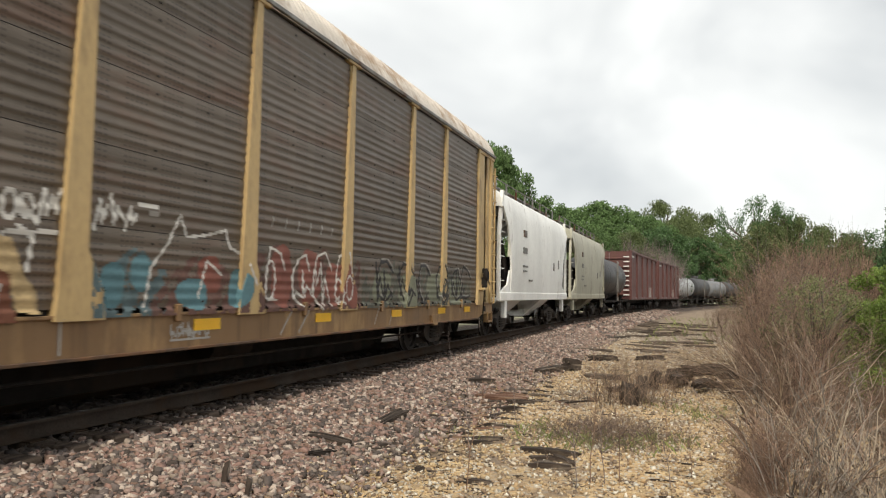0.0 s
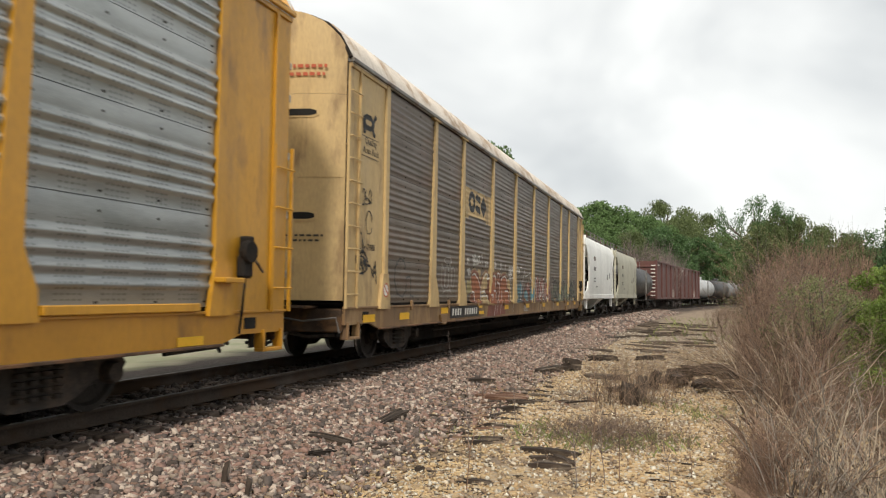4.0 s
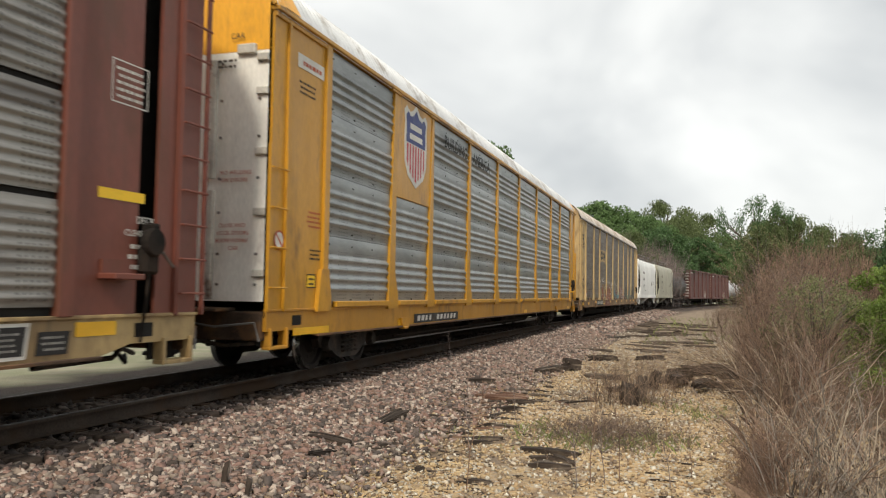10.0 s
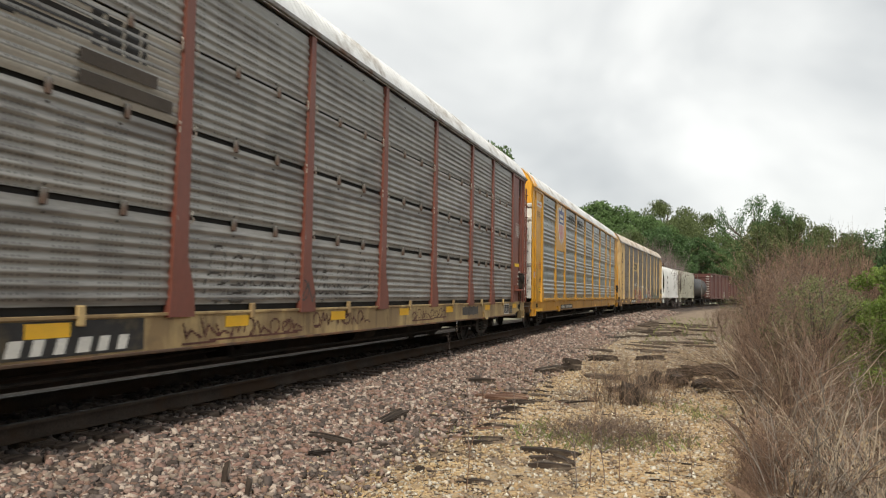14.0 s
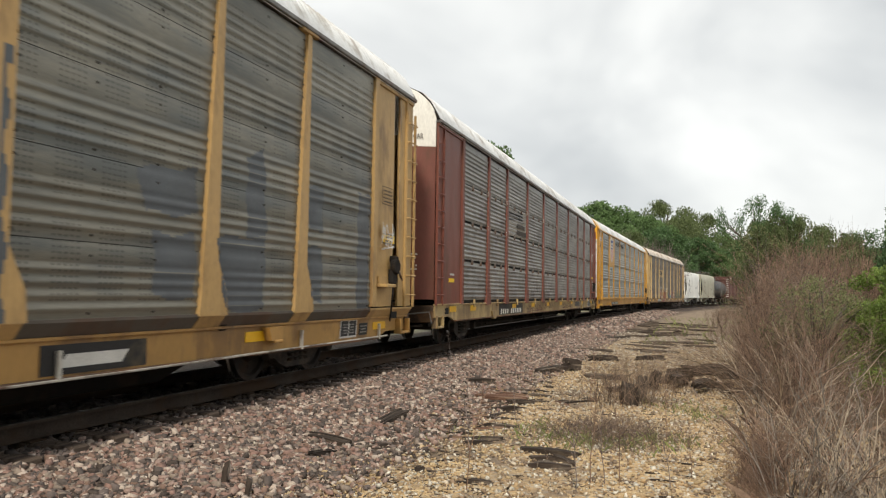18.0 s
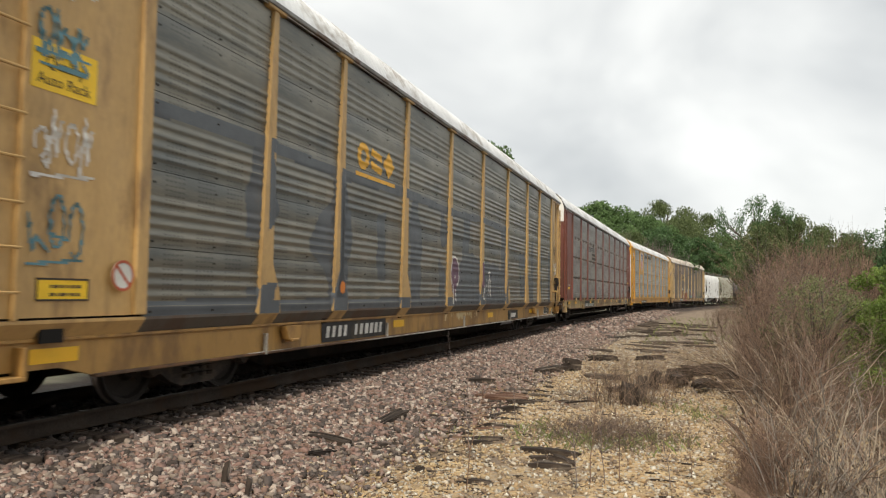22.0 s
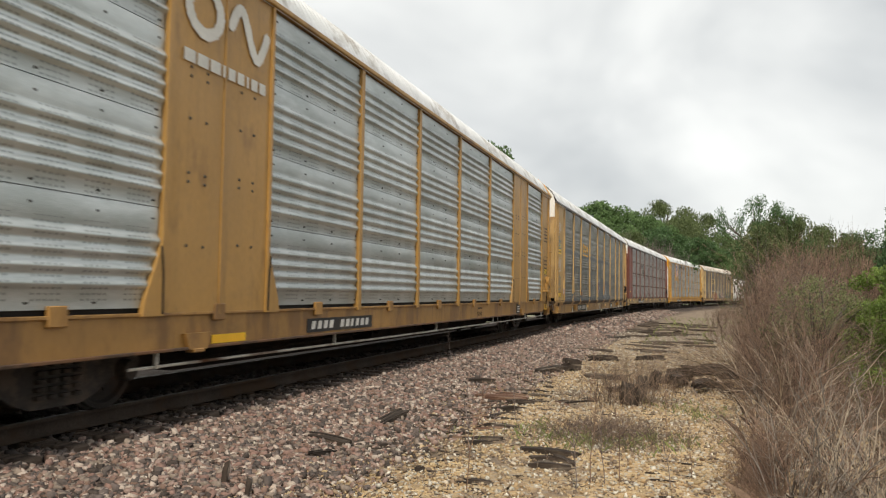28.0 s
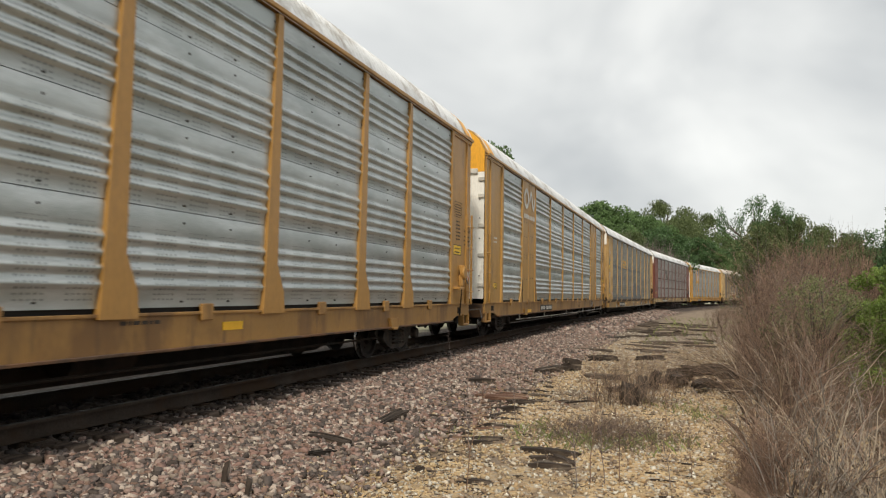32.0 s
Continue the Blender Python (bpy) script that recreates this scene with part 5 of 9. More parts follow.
lettered((
    ((-6.71, 1.62), (-6.52, 1.55), (-6.31, 1.49), (-6.31, 1.38), (-6.28, 1.34), (-6.40, 1.28), (-6.57, 1.26), (-6.69, 1.23)),
    ((-6.48, 1.60), (-6.37, 1.63), (-6.34, 1.51), (-6.46, 1.51))), surface("yellow_green_spray", (0.31, 0.27, 0.13), 0.65, vary=0.3, scale=5), "olive-yellow spray fill", 0.0028)
lettered((
    ((-5.41, 1.55), (-5.24, 1.72), (-4.92, 1.86), (-4.76, 1.84), (-4.71, 1.77), (-4.76, 1.68), (-4.80, 1.42), (-4.99, 1.37), (-5.37, 1.35), (-5.42, 1.45)),
    ((-5.37, 1.34), (-4.99, 1.34), (-4.99, 1.28), (-5.36, 1.26)),
    ((-5.37, 1.22), (-4.78, 1.22), (-4.65, 1.00), (-5.36, 1.02)),
    ((-5.71, 1.89), (-5.43, 1.90), (-5.46, 1.74), (-5.53, 1.62), (-5.68, 1.74)),
    ((-4.71, 1.96), (-4.55, 1.98), (-4.53, 1.84), (-4.69, 1.81)),
    ((-2.44, 1.70), (-2.17, 1.67), (-2.02, 1.39), (-1.87, 1.26), (-1.88, 1.07), (-2.09, 1.07), (-2.15, 1.35), (-2.44, 1.45))), surface("ochre_cream_spray", (0.42, 0.31, 0.165), 0.65, vary=0.25, scale=5), "cream and tan spray fill", 0.0034)
lettered((
    ((-6.34, 1.82), (-6.22, 1.87), (-5.97, 1.88), (-5.68, 1.77), (-5.50, 1.59), (-5.40, 1.43), (-5.40, 1.02), (-6.47, 1.05), (-6.43, 1.19), (-6.33, 1.28), (-6.26, 1.35), (-6.34, 1.49), (-6.37, 1.69)),
    ((-5.50, 1.62), (-5.28, 1.77), (-4.94, 1.90), (-4.75, 1.89), (-4.69, 1.79), (-4.82, 1.84), (-4.97, 1.83), (-5.23, 1.71), (-5.38, 1.55), (-5.43, 1.45)),
    ((-4.80, 1.66), (-4.48, 1.79), (-4.07, 1.90), (-3.81, 1.87), (-3.71, 1.91), (-3.47, 1.94), (-3.31, 1.88), (-3.26, 1.74), (-3.02, 1.86), (-2.62, 1.86), (-2.46, 1.74), (-2.47, 1.45), (-2.15, 1.37), (-2.12, 0.97), (-4.61, 1.00), (-4.67, 1.21), (-4.99, 1.28), (-4.99, 1.36), (-4.76, 1.42), (-4.76, 1.63))), surface("oxblood_spray", (0.175, 0.070, 0.042), 0.65, vary=0.2, scale=5), "dark red rim of bubble lettering", 0.0042)
lettered((
    ((-6.28, 1.71), (-6.14, 1.76), (-5.90, 1.72), (-5.61, 1.55), (-5.50, 1.40), (-5.48, 1.02), (-5.99, 1.04), (-6.07, 1.30), (-6.19, 1.34), (-6.29, 1.31), (-6.30, 1.46), (-6.32, 1.66)),
    ((-4.42, 1.70), (-4.06, 1.79), (-3.83, 1.71), (-3.88, 1.44), (-3.78, 1.33), (-3.76, 0.98), (-4.58, 1.00), (-4.52, 1.50)),
    ((-3.70, 1.68), (-3.38, 1.61), (-3.34, 1.51), (-3.22, 1.68), (-2.94, 1.76), (-2.61, 1.73), (-2.50, 1.52), (-2.67, 1.36), (-2.31, 1.30), (-2.33, 0.98), (-3.57, 0.99), (-3.44, 1.45))), surface("brick_spray_fill", (0.275, 0.098, 0.048), 0.65, vary=0.22, scale=5), "brick-red fill of bubble lettering", 0.0052)
strokes(A, SA, [
    [(-6.36, 1.70), (-6.34, 1.79), (-6.22, 1.87), (-5.97, 1.90), (-5.66, 1.78), (-5.50, 1.65), (-5.26, 1.78), (-4.92, 1.90), (-4.76, 1.88)],
    [(-4.31, 1.83), (-4.07, 1.91), (-3.81, 1.90), (-3.73, 1.88), (-3.47, 1.95), (-3.31, 1.88), (-3.26, 1.79), (-3.02, 1.88), (-2.62, 1.89), (-2.42, 1.74)],
    [(-6.47, 1.06), (-6.43, 1.19), (-6.32, 1.28), (-6.27, 1.35), (-6.35, 1.48), (-6.38, 1.69)]], 0.03, -7.2, -1.9, 0.98, 2.05, surface("tan_spray_rim", (0.36, 0.27, 0.17), 0.65, vary=0.25), "graffiti_outline", "faded tan outer rim", lift=0.0062)
strokes(A, SA, [
    [(-6.21, 1.73), (-6.08, 1.77), (-5.91, 1.73), (-5.65, 1.60), (-5.50, 1.45), (-5.44, 1.05)],
    [(-6.28, 1.28), (-6.21, 1.32), (-6.11, 1.30), (-6.05, 1.18), (-6.02, 1.06)],
    [(-4.80, 1.65), (-4.42, 1.72), (-4.12, 1.79), (-3.87, 1.73), (-3.85, 1.60), (-3.90, 1.47)],
    [(-4.22, 1.35), (-4.01, 1.35), (-3.81, 1.29), (-3.78, 1.03)],
    [(-4.52, 1.23), (-4.32, 1.25), (-4.35, 1.10)],
    [(-3.67, 1.73), (-3.64, 1.84), (-3.46, 1.85), (-3.40, 1.74)],
    [(-3.66, 1.60), (-3.45, 1.55), (-3.41, 1.41), (-3.53, 1.03)],
    [(-3.20, 1.66), (-3.05, 1.75), (-2.74, 1.78), (-2.54, 1.69), (-2.53, 1.56)],
    [(-2.71, 1.35), (-2.38, 1.35), (-2.26, 1.28), (-2.33, 1.03)],
    [(-3.12, 1.34), (-3.17, 1.04)],
    [(-5.36, 1.31), (-5.01, 1.34), (-5.00, 1.28)],
    [(-5.36, 1.20), (-4.78, 1.21), (-4.66, 1.05)],
    [(-5.18, 1.67), (-5.01, 1.76), (-4.84, 1.81), (-4.76, 1.77), (-4.85, 1.67)]], 0.038, -7.2, -1.9, 0.98, 2.0, G_WHITE, "graffiti_outline", "white spray outline", lift=0.008)
def bubble(u, z, w, h, seed):
    """An uneven closed outline of a bubble shape."""
    r = random.Random(seed)
    k = [r.uniform(0.65, 1.15) for _ in range(7)]
    return [(u + w * math.cos(a) * k[i % 7], z + h * math.sin(a) * k[i % 7]) for i, a in enumerate(2 * math.pi * j / 7 + 0.3 for j in range(8))]


def speckle(u, z):
    """Worn-through spray: uneven patches that leave the sheet bare between them."""
    return np.sin(u * 13 + z * 7) * np.sin(z * 17 - u * 5) + 0.5 * np.sin(u * 31 - z * 23) + 0.25 * np.sin(u * 67 + z * 51) > -0.35


G_HAZE_RED = surface("sooty_red_spray", (0.125, 0.068, 0.055), 0.65, vary=0.25, scale=4)
G_HAZE_GREEN = surface("sooty_green_spray", (0.105, 0.105, 0.085), 0.65, vary=0.25, scale=4)
G_HAZE_TEAL = surface("sooty_teal_spray", (0.09, 0.13, 0.14), 0.65, vary=0.3, scale=4)
painted(A, SA, lambda u, z: (z < 1.70 + 0.15 * np.sin(u * 4.1) + 0.07 * np.sin(u * 9.7)) & speckle(u, z), 1.55, 4.75, 1.0, 1.98, G_HAZE_RED, "graffiti", "dull red spray ground behind lettering", lift=0.003)
painted(A, SA, lambda u, z: (z < 1.66 + 0.16 * np.sin(u * 3.3) + 0.07 * np.sin(u * 8.1)) & speckle(u, z), 4.85, 11.4, 1.0, 1.98, G_HAZE_GREEN, "graffiti", "grey-green spray ground behind lettering", lift=0.003)
painted(A, SA, lambda u, z: (z < 1.12 + 0.55 * np.sin(np.pi * np.clip((u + 0.45) / 1.8, 0, 1))) & speckle(u, z), -0.45, 1.35, 1.0, 1.75, G_HAZE_RED, "graffiti", "dull red sprayed arch", lift=0.003)
painted(A, SA, lambda u, z: (z < 1.58 + 0.10 * np.sin(u * 7)) & speckle(u, z), -1.3, -0.2, 1.0, 1.75, G_HAZE_TEAL, "graffiti", "faded teal spray ground", lift=0.0028)
blobs(A, SA, [(-0.98, 1.30, 0.16, 0.22), (-0.62, 1.42, 0.14, 0.2), (0.25, 1.22, 0.3, 0.16), (1.2, 1.3, 0.24, 0.24)], 0.25, 5, -1.4, 1.6, 1.0, 1.75, G_TEAL, "graffiti", "faded teal spray patches", lift=0.0045)
blobs(A, SA, [(0.55, 1.45, 0.22, 0.2), (2.2, 1.45, 0.3, 0.40), (3.0, 1.5, 0.36, 0.38), (3.9, 1.4, 0.42, 0.34), (4.45, 1.2, 0.2, 0.2)], 0.22, 7, 0.2, 4.8, 0.98, 1.95, G_DARKRED, "graffiti", "dull red spray lettering", lift=0.004)
blobs(A, SA, [(5.7, 1.35, 0.4, 0.3), (7.0, 1.30, 0.5, 0.34), (8.6, 1.4, 0.45, 0.3), (10.2, 1.3, 0.5, 0.3)], 0.22, 9, 5.0, 11.2, 0.98, 1.9, G_GREEN, "graffiti", "grey-green spray patch", lift=0.004)
white = [[(-0.55, 1.05), (-0.45, 1.5), (-0.2, 1.75), (0.0, 2.08), (0.12, 1.85), (0.5, 1.90), (0.85, 1.98), (0.95, 1.78), (1.25, 1.70), (1.5, 1.35)], [(0.35, 1.2), (0.5, 1.6), (0.8, 1.45)]]
for k, u in enumerate((2.05, 2.75, 3.35, 4.1)):
    white.append(bubble(u, 1.48, 0.34, 0.42, 200 + k)[:6])
    white.append(scrawl(u - 0.3, u + 0.3, 1.05, 1.75, 2, 210 + k)[0])
strokes(A, SA, white, 0.034, -1.0, 5.0, 0.98, 2.12, G_WHITE, "graffiti_outline", "white spray outline", lift=0.006)
black = []
for k, u in enumerate((5.8, 6.9, 7.9, 9.1, 10.2, 11.0)):
    black.append(bubble(u, 1.5, 0.42, 0.46, 220 + k)[:7])
    black.append(scrawl(u - 0.4, u + 0.35, 1.05, 1.8, 2, 230 + k)[0])
strokes(A, SA, black, 0.06, 5.0, 11.6, 0.98, 2.1, G_BLACK, "graffiti_outline", "black spray outline", lift=0.006)
strokes(A, SA, [[(u + 0.06, z + 0.05) for u, z in line] for line in black[::2]], 0.024, 5.0, 11.6, 0.98, 2.15, G_FADED, "graffiti_outline", "pale spray outline", lift=0.005)
strokes(A, SA, [
    [(-6.14, 1.97), (-6.25, 2.21), (-6.17, 2.18), (-6.13, 2.08), (-6.06, 2.20), (-6.04, 2.01)],
    [(-6.09, 1.98), (-6.01, 2.28), (-5.93, 2.00)],
    [(-6.07, 2.07), (-5.96, 2.09)],
    [(-5.91, 2.19), (-5.85, 2.02), (-5.74, 2.03)],
    [(-5.82, 2.18), (-5.75, 2.04), (-5.64, 2.05)],
    [(-5.53, 2.24), (-5.70, 2.20), (-5.59, 2.15), (-5.68, 2.05), (-5.47, 2.07)],
    [(-5.36, 2.32), (-5.32, 2.01)],
    [(-6.72, 2.10), (-6.68, 2.13), (-6.64, 2.11), (-6.63, 2.05), (-6.68, 2.01), (-6.72, 2.04), (-6.72, 2.10)],
    [(-6.57, 2.14), (-6.56, 2.01)],
    [(-6.56, 1.98), (-6.56, 1.96)],
    [(-5.02, 2.12), (-4.97, 1.99)],
    [(-4.94, 2.10), (-4.91, 1.99)],
    [(-4.83, 2.15), (-4.77, 2.01)],
    [(-4.00, 2.14), (-3.98, 1.99)],
    [(-3.93, 2.15), (-3.91, 2.00)],
    [(-3.85, 2.16), (-3.83, 2.00)],
    [(-3.35, 2.14), (-3.32, 1.95)],
    [(-3.26, 2.14), (-3.23, 1.96)],
    [(-3.17, 2.15), (-3.14, 1.97)],
    [(-2.74, 2.10), (-2.77, 2.00)],
    [(-2.63, 2.11), (-2.66, 2.00)],
    [(-6.70, 1.87), (-6.63, 1.75)],
    [(-6.61, 1.88), (-6.59, 1.74)],
    [(-6.55, 1.87), (-6.52, 1.70)],
    [(-6.50, 1.89), (-6.44, 1.78), (-6.51, 1.72)]], 0.036, -7.3, -2.4, 1.7, 2.45, G_WHITE, "graffiti_tag", "white hand-sprayed capitals", lift=0.006)
tags = [arc(-8.25, 2.0, 0.28, 0.07, 0, 360), arc(-8.3, 1.22, 0.35, 0.12, 160, 20), [(-8.3, 1.3), (-8.28, 1.05), (-8.4, 1.0)], [(-8.1, 2.12), (-8.05, 1.95)], [(-0.5, 2.05), (-0.2, 2.05)]]
tags += [bubble(u, 1.62, 0.16, 0.30, 240 + k) for k, u in enumerate((-8.6, -8.35, -8.08, -7.88))]
tags += [[(1.9 + 0.35 * k, 2.12), (1.95 + 0.35 * k, 2.26)] for k in range(8)]
strokes(A, SA, scrawl(-2.28, -1.56, 1.78, 2.18, 4, 3) + [[(-2.1, 1.78), (-1.95, 1.7), (-2.0, 1.42)], [(-2.25, 1.72), (-1.7, 1.76)]] + scrawl(-1.25, -0.65, 1.82, 2.2, 3, 4) + [[(-0.66, 2.12), (-0.38, 2.13)]], 0.042, -2.4, -0.3, 1.3, 2.3, G_WHITE, "graffiti_tag", "white spray tags", lift=0.006)
strokes(A, SA, tags, 0.026, -8.9, 4.9, 1.1, 2.3, G_FADED, "graffiti_tag", "thin pale spray tags", lift=0.005)
strokes(A, SA, scrawl(-0.1, 0.6, 0.74, 0.96, 7, 9) + [[(-1.6, 1.0), (-1.62, 0.7)], [(2.5, 1.0), (2.2, 0.7)], [(3.0, 1.0), (2.7, 0.7)], [(5.6, 1.0), (5.4, 0.72)], [(6.3, 1.0), (6.1, 0.7)]], 0.03, -4.5, 6.6, 0.68, 1.0, G_FADED, "graffiti_tag", "pale scrawl on the sill", lift=0.008)
for poly, mat, words in ((((-4.97, 0.94), (-4.60, 0.95), (-4.76, 0.63), (-5.03, 0.62)), surface("ochre_sill_spray", (0.33, 0.22, 0.11), 0.65, vary=0.25), "tan overspray on the sill"),
                         (((-4.60, 0.95), (-2.57, 0.98), (-2.64, 0.69), (-4.76, 0.63)), G_DARKRED, "red overspray on the sill")):
    painted(A, SA, outline_mask(list(poly), 0.012), min(p[0] for p in poly), max(p[0] for p in poly), 0.66, 0.965, mat, "graffiti", words, lift=0.004)
strokes(A, SA, [[(-3.79, 0.95), (-3.96, 0.67)], [(-3.57, 0.95), (-3.65, 0.74)], [(-3.14, 0.96), (-3.27, 0.66)]], 0.03, -4.6, -2.4, 0.66, 0.96, G_WHITE, "graffiti_outline", "white spray strokes on the sill", lift=0.007)
strokes(A, SA, [[(-10.96, 1.72), (-11.01, 1.88), (-11.26, 1.91), (-11.47, 1.76), (-11.51, 1.52), (-11.37, 1.25), (-11.08, 1.19), (-10.91, 1.30), (-10.89, 1.47)], [(-10.89, 1.55), (-10.71, 1.59), (-10.63, 1.44), (-10.66, 1.22), (-10.50, 1.19)]], 0.04, -12.0, -10.2, 1.0, 2.3, G_SMOKE, "graffiti_tag", "faded black looped tag", lift=0.004)
plate(A, -8.05, -5.60, 0.70, 0.97, 0.012, seed=1)
reflector(A, -5.56, 0.90, 0.30, 0.06)
reflector(A, -5.56, 0.74, 0.47, 0.08)
for u in (-12.9, -11.2, -8.7, -2.75, 0.3, 3.2, 6.2, 8.9, 10.9):
    reflector(A, u, 0.82 if u > -10 else 0.76, 0.5, 0.13)
part("sign_board", Shape().box(0, 0.72, 0, 0.34, 0, 0.003), PAINT_A, A, "tan sign board with dark lettering", at=near_side(-13.12, 3.56, 0.014))
text(A, "Quality", 0.17, near_side(-12.98, 3.78, 0.019), M_STENCIL_K)
text(A, "Auto Rack", 0.16, near_side(-13.06, 3.62, 0.019), M_STENCIL_K)
for q in (3.56, 3.895):
    part("sign_line", Shape().box(0, 0.72, 0, 0.012, 0, 0.002), M_STENCIL_K, A, at=near_side(-13.12, q, 0.018))
painted(A, SA, stroke_mask([arc(-12.85, 4.15, 0.2, 0.1, 0, 360), [(-12.7, 4.1), (-12.6, 3.98)], [(-13.0, 4.1), (-13.02, 3.98)], [(-12.62, 4.22), (-12.55, 4.3)]], 0.09), -13.15, -12.4, 3.9, 4.4, G_BLACK, "animal_logo", "dark animal-shaped logo", lift=0.016)
strokes(A, SA, scrawl(-13.05, -12.65, 2.75, 3.1, 3, 31) + [arc(-12.75, 2.45, 0.13, 0.2, 0, 340)], 0.02, -13.2, -12.4, 2.2, 3.2, G_BLACK, "graffiti_tag", "thin dark tag", lift=0.016)
strokes(A, SA, [[(-13.28, 1.83), (-13.15, 1.93), (-12.94, 1.94), (-12.79, 1.84), (-12.80, 1.67), (-12.96, 1.58), (-13.14, 1.58), (-13.24, 1.73), (-13.28, 1.83)],
    [(-13.20, 1.83), (-13.11, 1.64), (-13.07, 1.81), (-12.98, 1.63), (-12.95, 1.82), (-12.86, 1.67), (-12.90, 1.83)],
    [(-12.86, 1.74), (-12.75, 1.72), (-12.65, 1.71), (-12.54, 1.53), (-12.51, 1.71)],
    [(-12.54, 1.53), (-12.46, 1.78), (-12.39, 1.42)],
    [(-12.52, 1.60), (-12.42, 1.62)],
    [(-13.01, 2.17), (-12.99, 1.92)],
    [(-13.09, 1.99), (-12.90, 1.91)],
    [(-13.07, 1.91), (-12.91, 2.04)],
    [(-13.08, 2.26), (-13.06, 2.24)],
    [(-13.26, 1.86), (-13.01, 1.87), (-12.77, 1.78)]], 0.034, -13.4, -12.0, 1.3, 2.5, G_BLACK, "graffiti_tag", "bold black tag", lift=0.016)
text(A, "-7088", 0.16, near_side(-12.85, 1.98, 0.016), M_STENCIL_K)
writing(A, drum_end(0.55, 4.72, 0.7), 0.7, 0.26, 2, M_STENCIL_R, 41)
writing(A, drum_end(0.55, 2.05, 0.7), 0.7, 0.16, 2, M_STENCIL_K, 42)

# car B: shield panel, slogan, stencils
B, SB = CARS["B"], STYLES["B"]
part("shield_panel", Shape().box(-9.2, -7.2, -0.035, 0.0, 3.05, 4.97, bevel=0.008), PAINT_B, B, "plain yellow panel behind a shield", at=pose(0, -FACE, 0))
SHIELD_BLUE = surface("shield_blue", (0.022, 0.035, 0.16), 0.45, vary=0.1)
SHIELD_RED = surface("shield_red", (0.46, 0.03, 0.045), 0.45, vary=0.1)


def shield_outline(k=1.0):
    cx, cz = -8.18, 4.13
    half = [(0.0, 0.80), (0.18, 0.66), (0.34, 0.62), (0.50, 0.70), (0.62, 0.60), (0.58, 0.40), (0.60, 0.05), (0.58, -0.30), (0.42, -0.56), (0.20, -0.66), (0.0, -0.76)]
    pts = half + [(-a, b) for a, b in half[-2:0:-1]]
    return [(cx + a * k, cz + b * k) for a, b in pts]


sh = part("shield", Shape().prism(shield_outline(1.06), -0.003, 0.003, "y"), M_STENCIL_W, B, "white-edged shield with blue top and red stripes", at=pose(0, -FACE - 0.04, 0))


def flat_paint(parent, mask, u0, u1, z0, z1, y, material, name, step=0.012):
    us, zs = np.linspace(u0, u1, int((u1 - u0) / step) + 1), np.linspace(z0, z1, int((z1 - z0) / step) + 1)
    U, Z = np.meshgrid(us, zs, indexing="ij")
    keep = mask((U[:-1, :-1] + U[1:, 1:]) / 2, (Z[:-1, :-1] + Z[1:, 1:]) / 2)
    k = np.arange(U.size).reshape(U.shape)
    f = np.stack([k[:-1, :-1], k[1:, :-1], k[1:, 1:], k[:-1, 1:]], -1)[keep]
    used, f2 = np.unique(f, return_inverse=True)
    v = np.stack([U.ravel(), np.full(U.size, y), Z.ravel()], 1)[used]
    return part(name, raw_mesh(name, v, f2.reshape(-1, 4), material), None, parent)


inner = shield_outline(0.92)
flat_paint(sh, lambda u, z: inside_outline(u, z, inner) & (z > 4.18), -8.85, -7.55, 3.2, 4.9, -0.006, SHIELD_BLUE, "shield_field")
for k in range(7):
    a = -8.19 - 0.50 + k * 0.153
    flat_paint(sh, lambda u, z, a=a: inside_outline(u, z, inner) & (z < 4.15) & (u > a) & (u < a + 0.075), -8.85, -7.55, 3.2, 4.9, -0.006, SHIELD_RED, "shield_stripe")
for k, (w, z) in enumerate(((0.66, 4.46), (0.72, 4.26))):
    b = part("shield_bar", Shape().box(-8.19 - w / 2, -8.19 + w / 2, -0.009, -0.004, z, z + 0.11), M_STENCIL_W, sh)
text(B, "BUILDING", 0.40, near_side(-6.38, 4.50, 0.052), M_BLACK, "slogan", "dark grey painted slogan", 1.0)
text(B, "AMERICA", 0.40, near_side(-4.08, 4.50, 0.052), M_BLACK, "slogan", "dark grey painted slogan", 1.0)
plate(B, -8.03, -5.05, 0.67, 0.85, 0.006, seed=2)
for u in (-12.9, -8.9, 2.4, 11.4):
    reflector(B, u, 0.66, 0.45 if u > -12 else 1.1, 0.10)
sign(B, near_side(-12.56, 1.32, 0.014), 0.28, 0.20, 51)
writing(B, near_side(-12.58, 2.18, 0.014), 0.42, 0.27, 4, M_STENCIL_R, 52, label="red stencilled writing")
writing(B, near_side(-12.5, 1.72, 0.014), 0.36, 0.18, 3, M_STENCIL_K, 53)
part("name_panel", Shape().box(0, 0.8, 0, 0.20, 0, 0.004), M_STENCIL_W, B, "white panel with dark red lettering", at=near_side(-12.95, 4.42, 0.014))
writing(B, near_side(-12.9, 4.45, 0.019), 0.7, 0.14, 1, M_STENCIL_R, 54)
writing(B, near_side(-12.9, 4.05, 0.014), 0.5, 0.22, 3, M_STENCIL_K, 55)
stop_badge(B, near_side(-13.36, 1.95, 0.02), 0.13)
writing(B, near_end(0.55, 4.22), 0.5, 0.16, 2, M_STENCIL_K, 56)
text(B, "CAR", 0.11, near_end(0.95, 4.62), M_STENCIL_K)
text(B, "NO WELDING", 0.075, near_end(0.84, 2.80), M_STENCIL_R)
text(B, "ON DOORS", 0.075, near_end(0.86, 2.70), M_STENCIL_R)
text(B, "CLOSE AND", 0.075, near_end(0.84, 2.10), M_STENCIL_R)
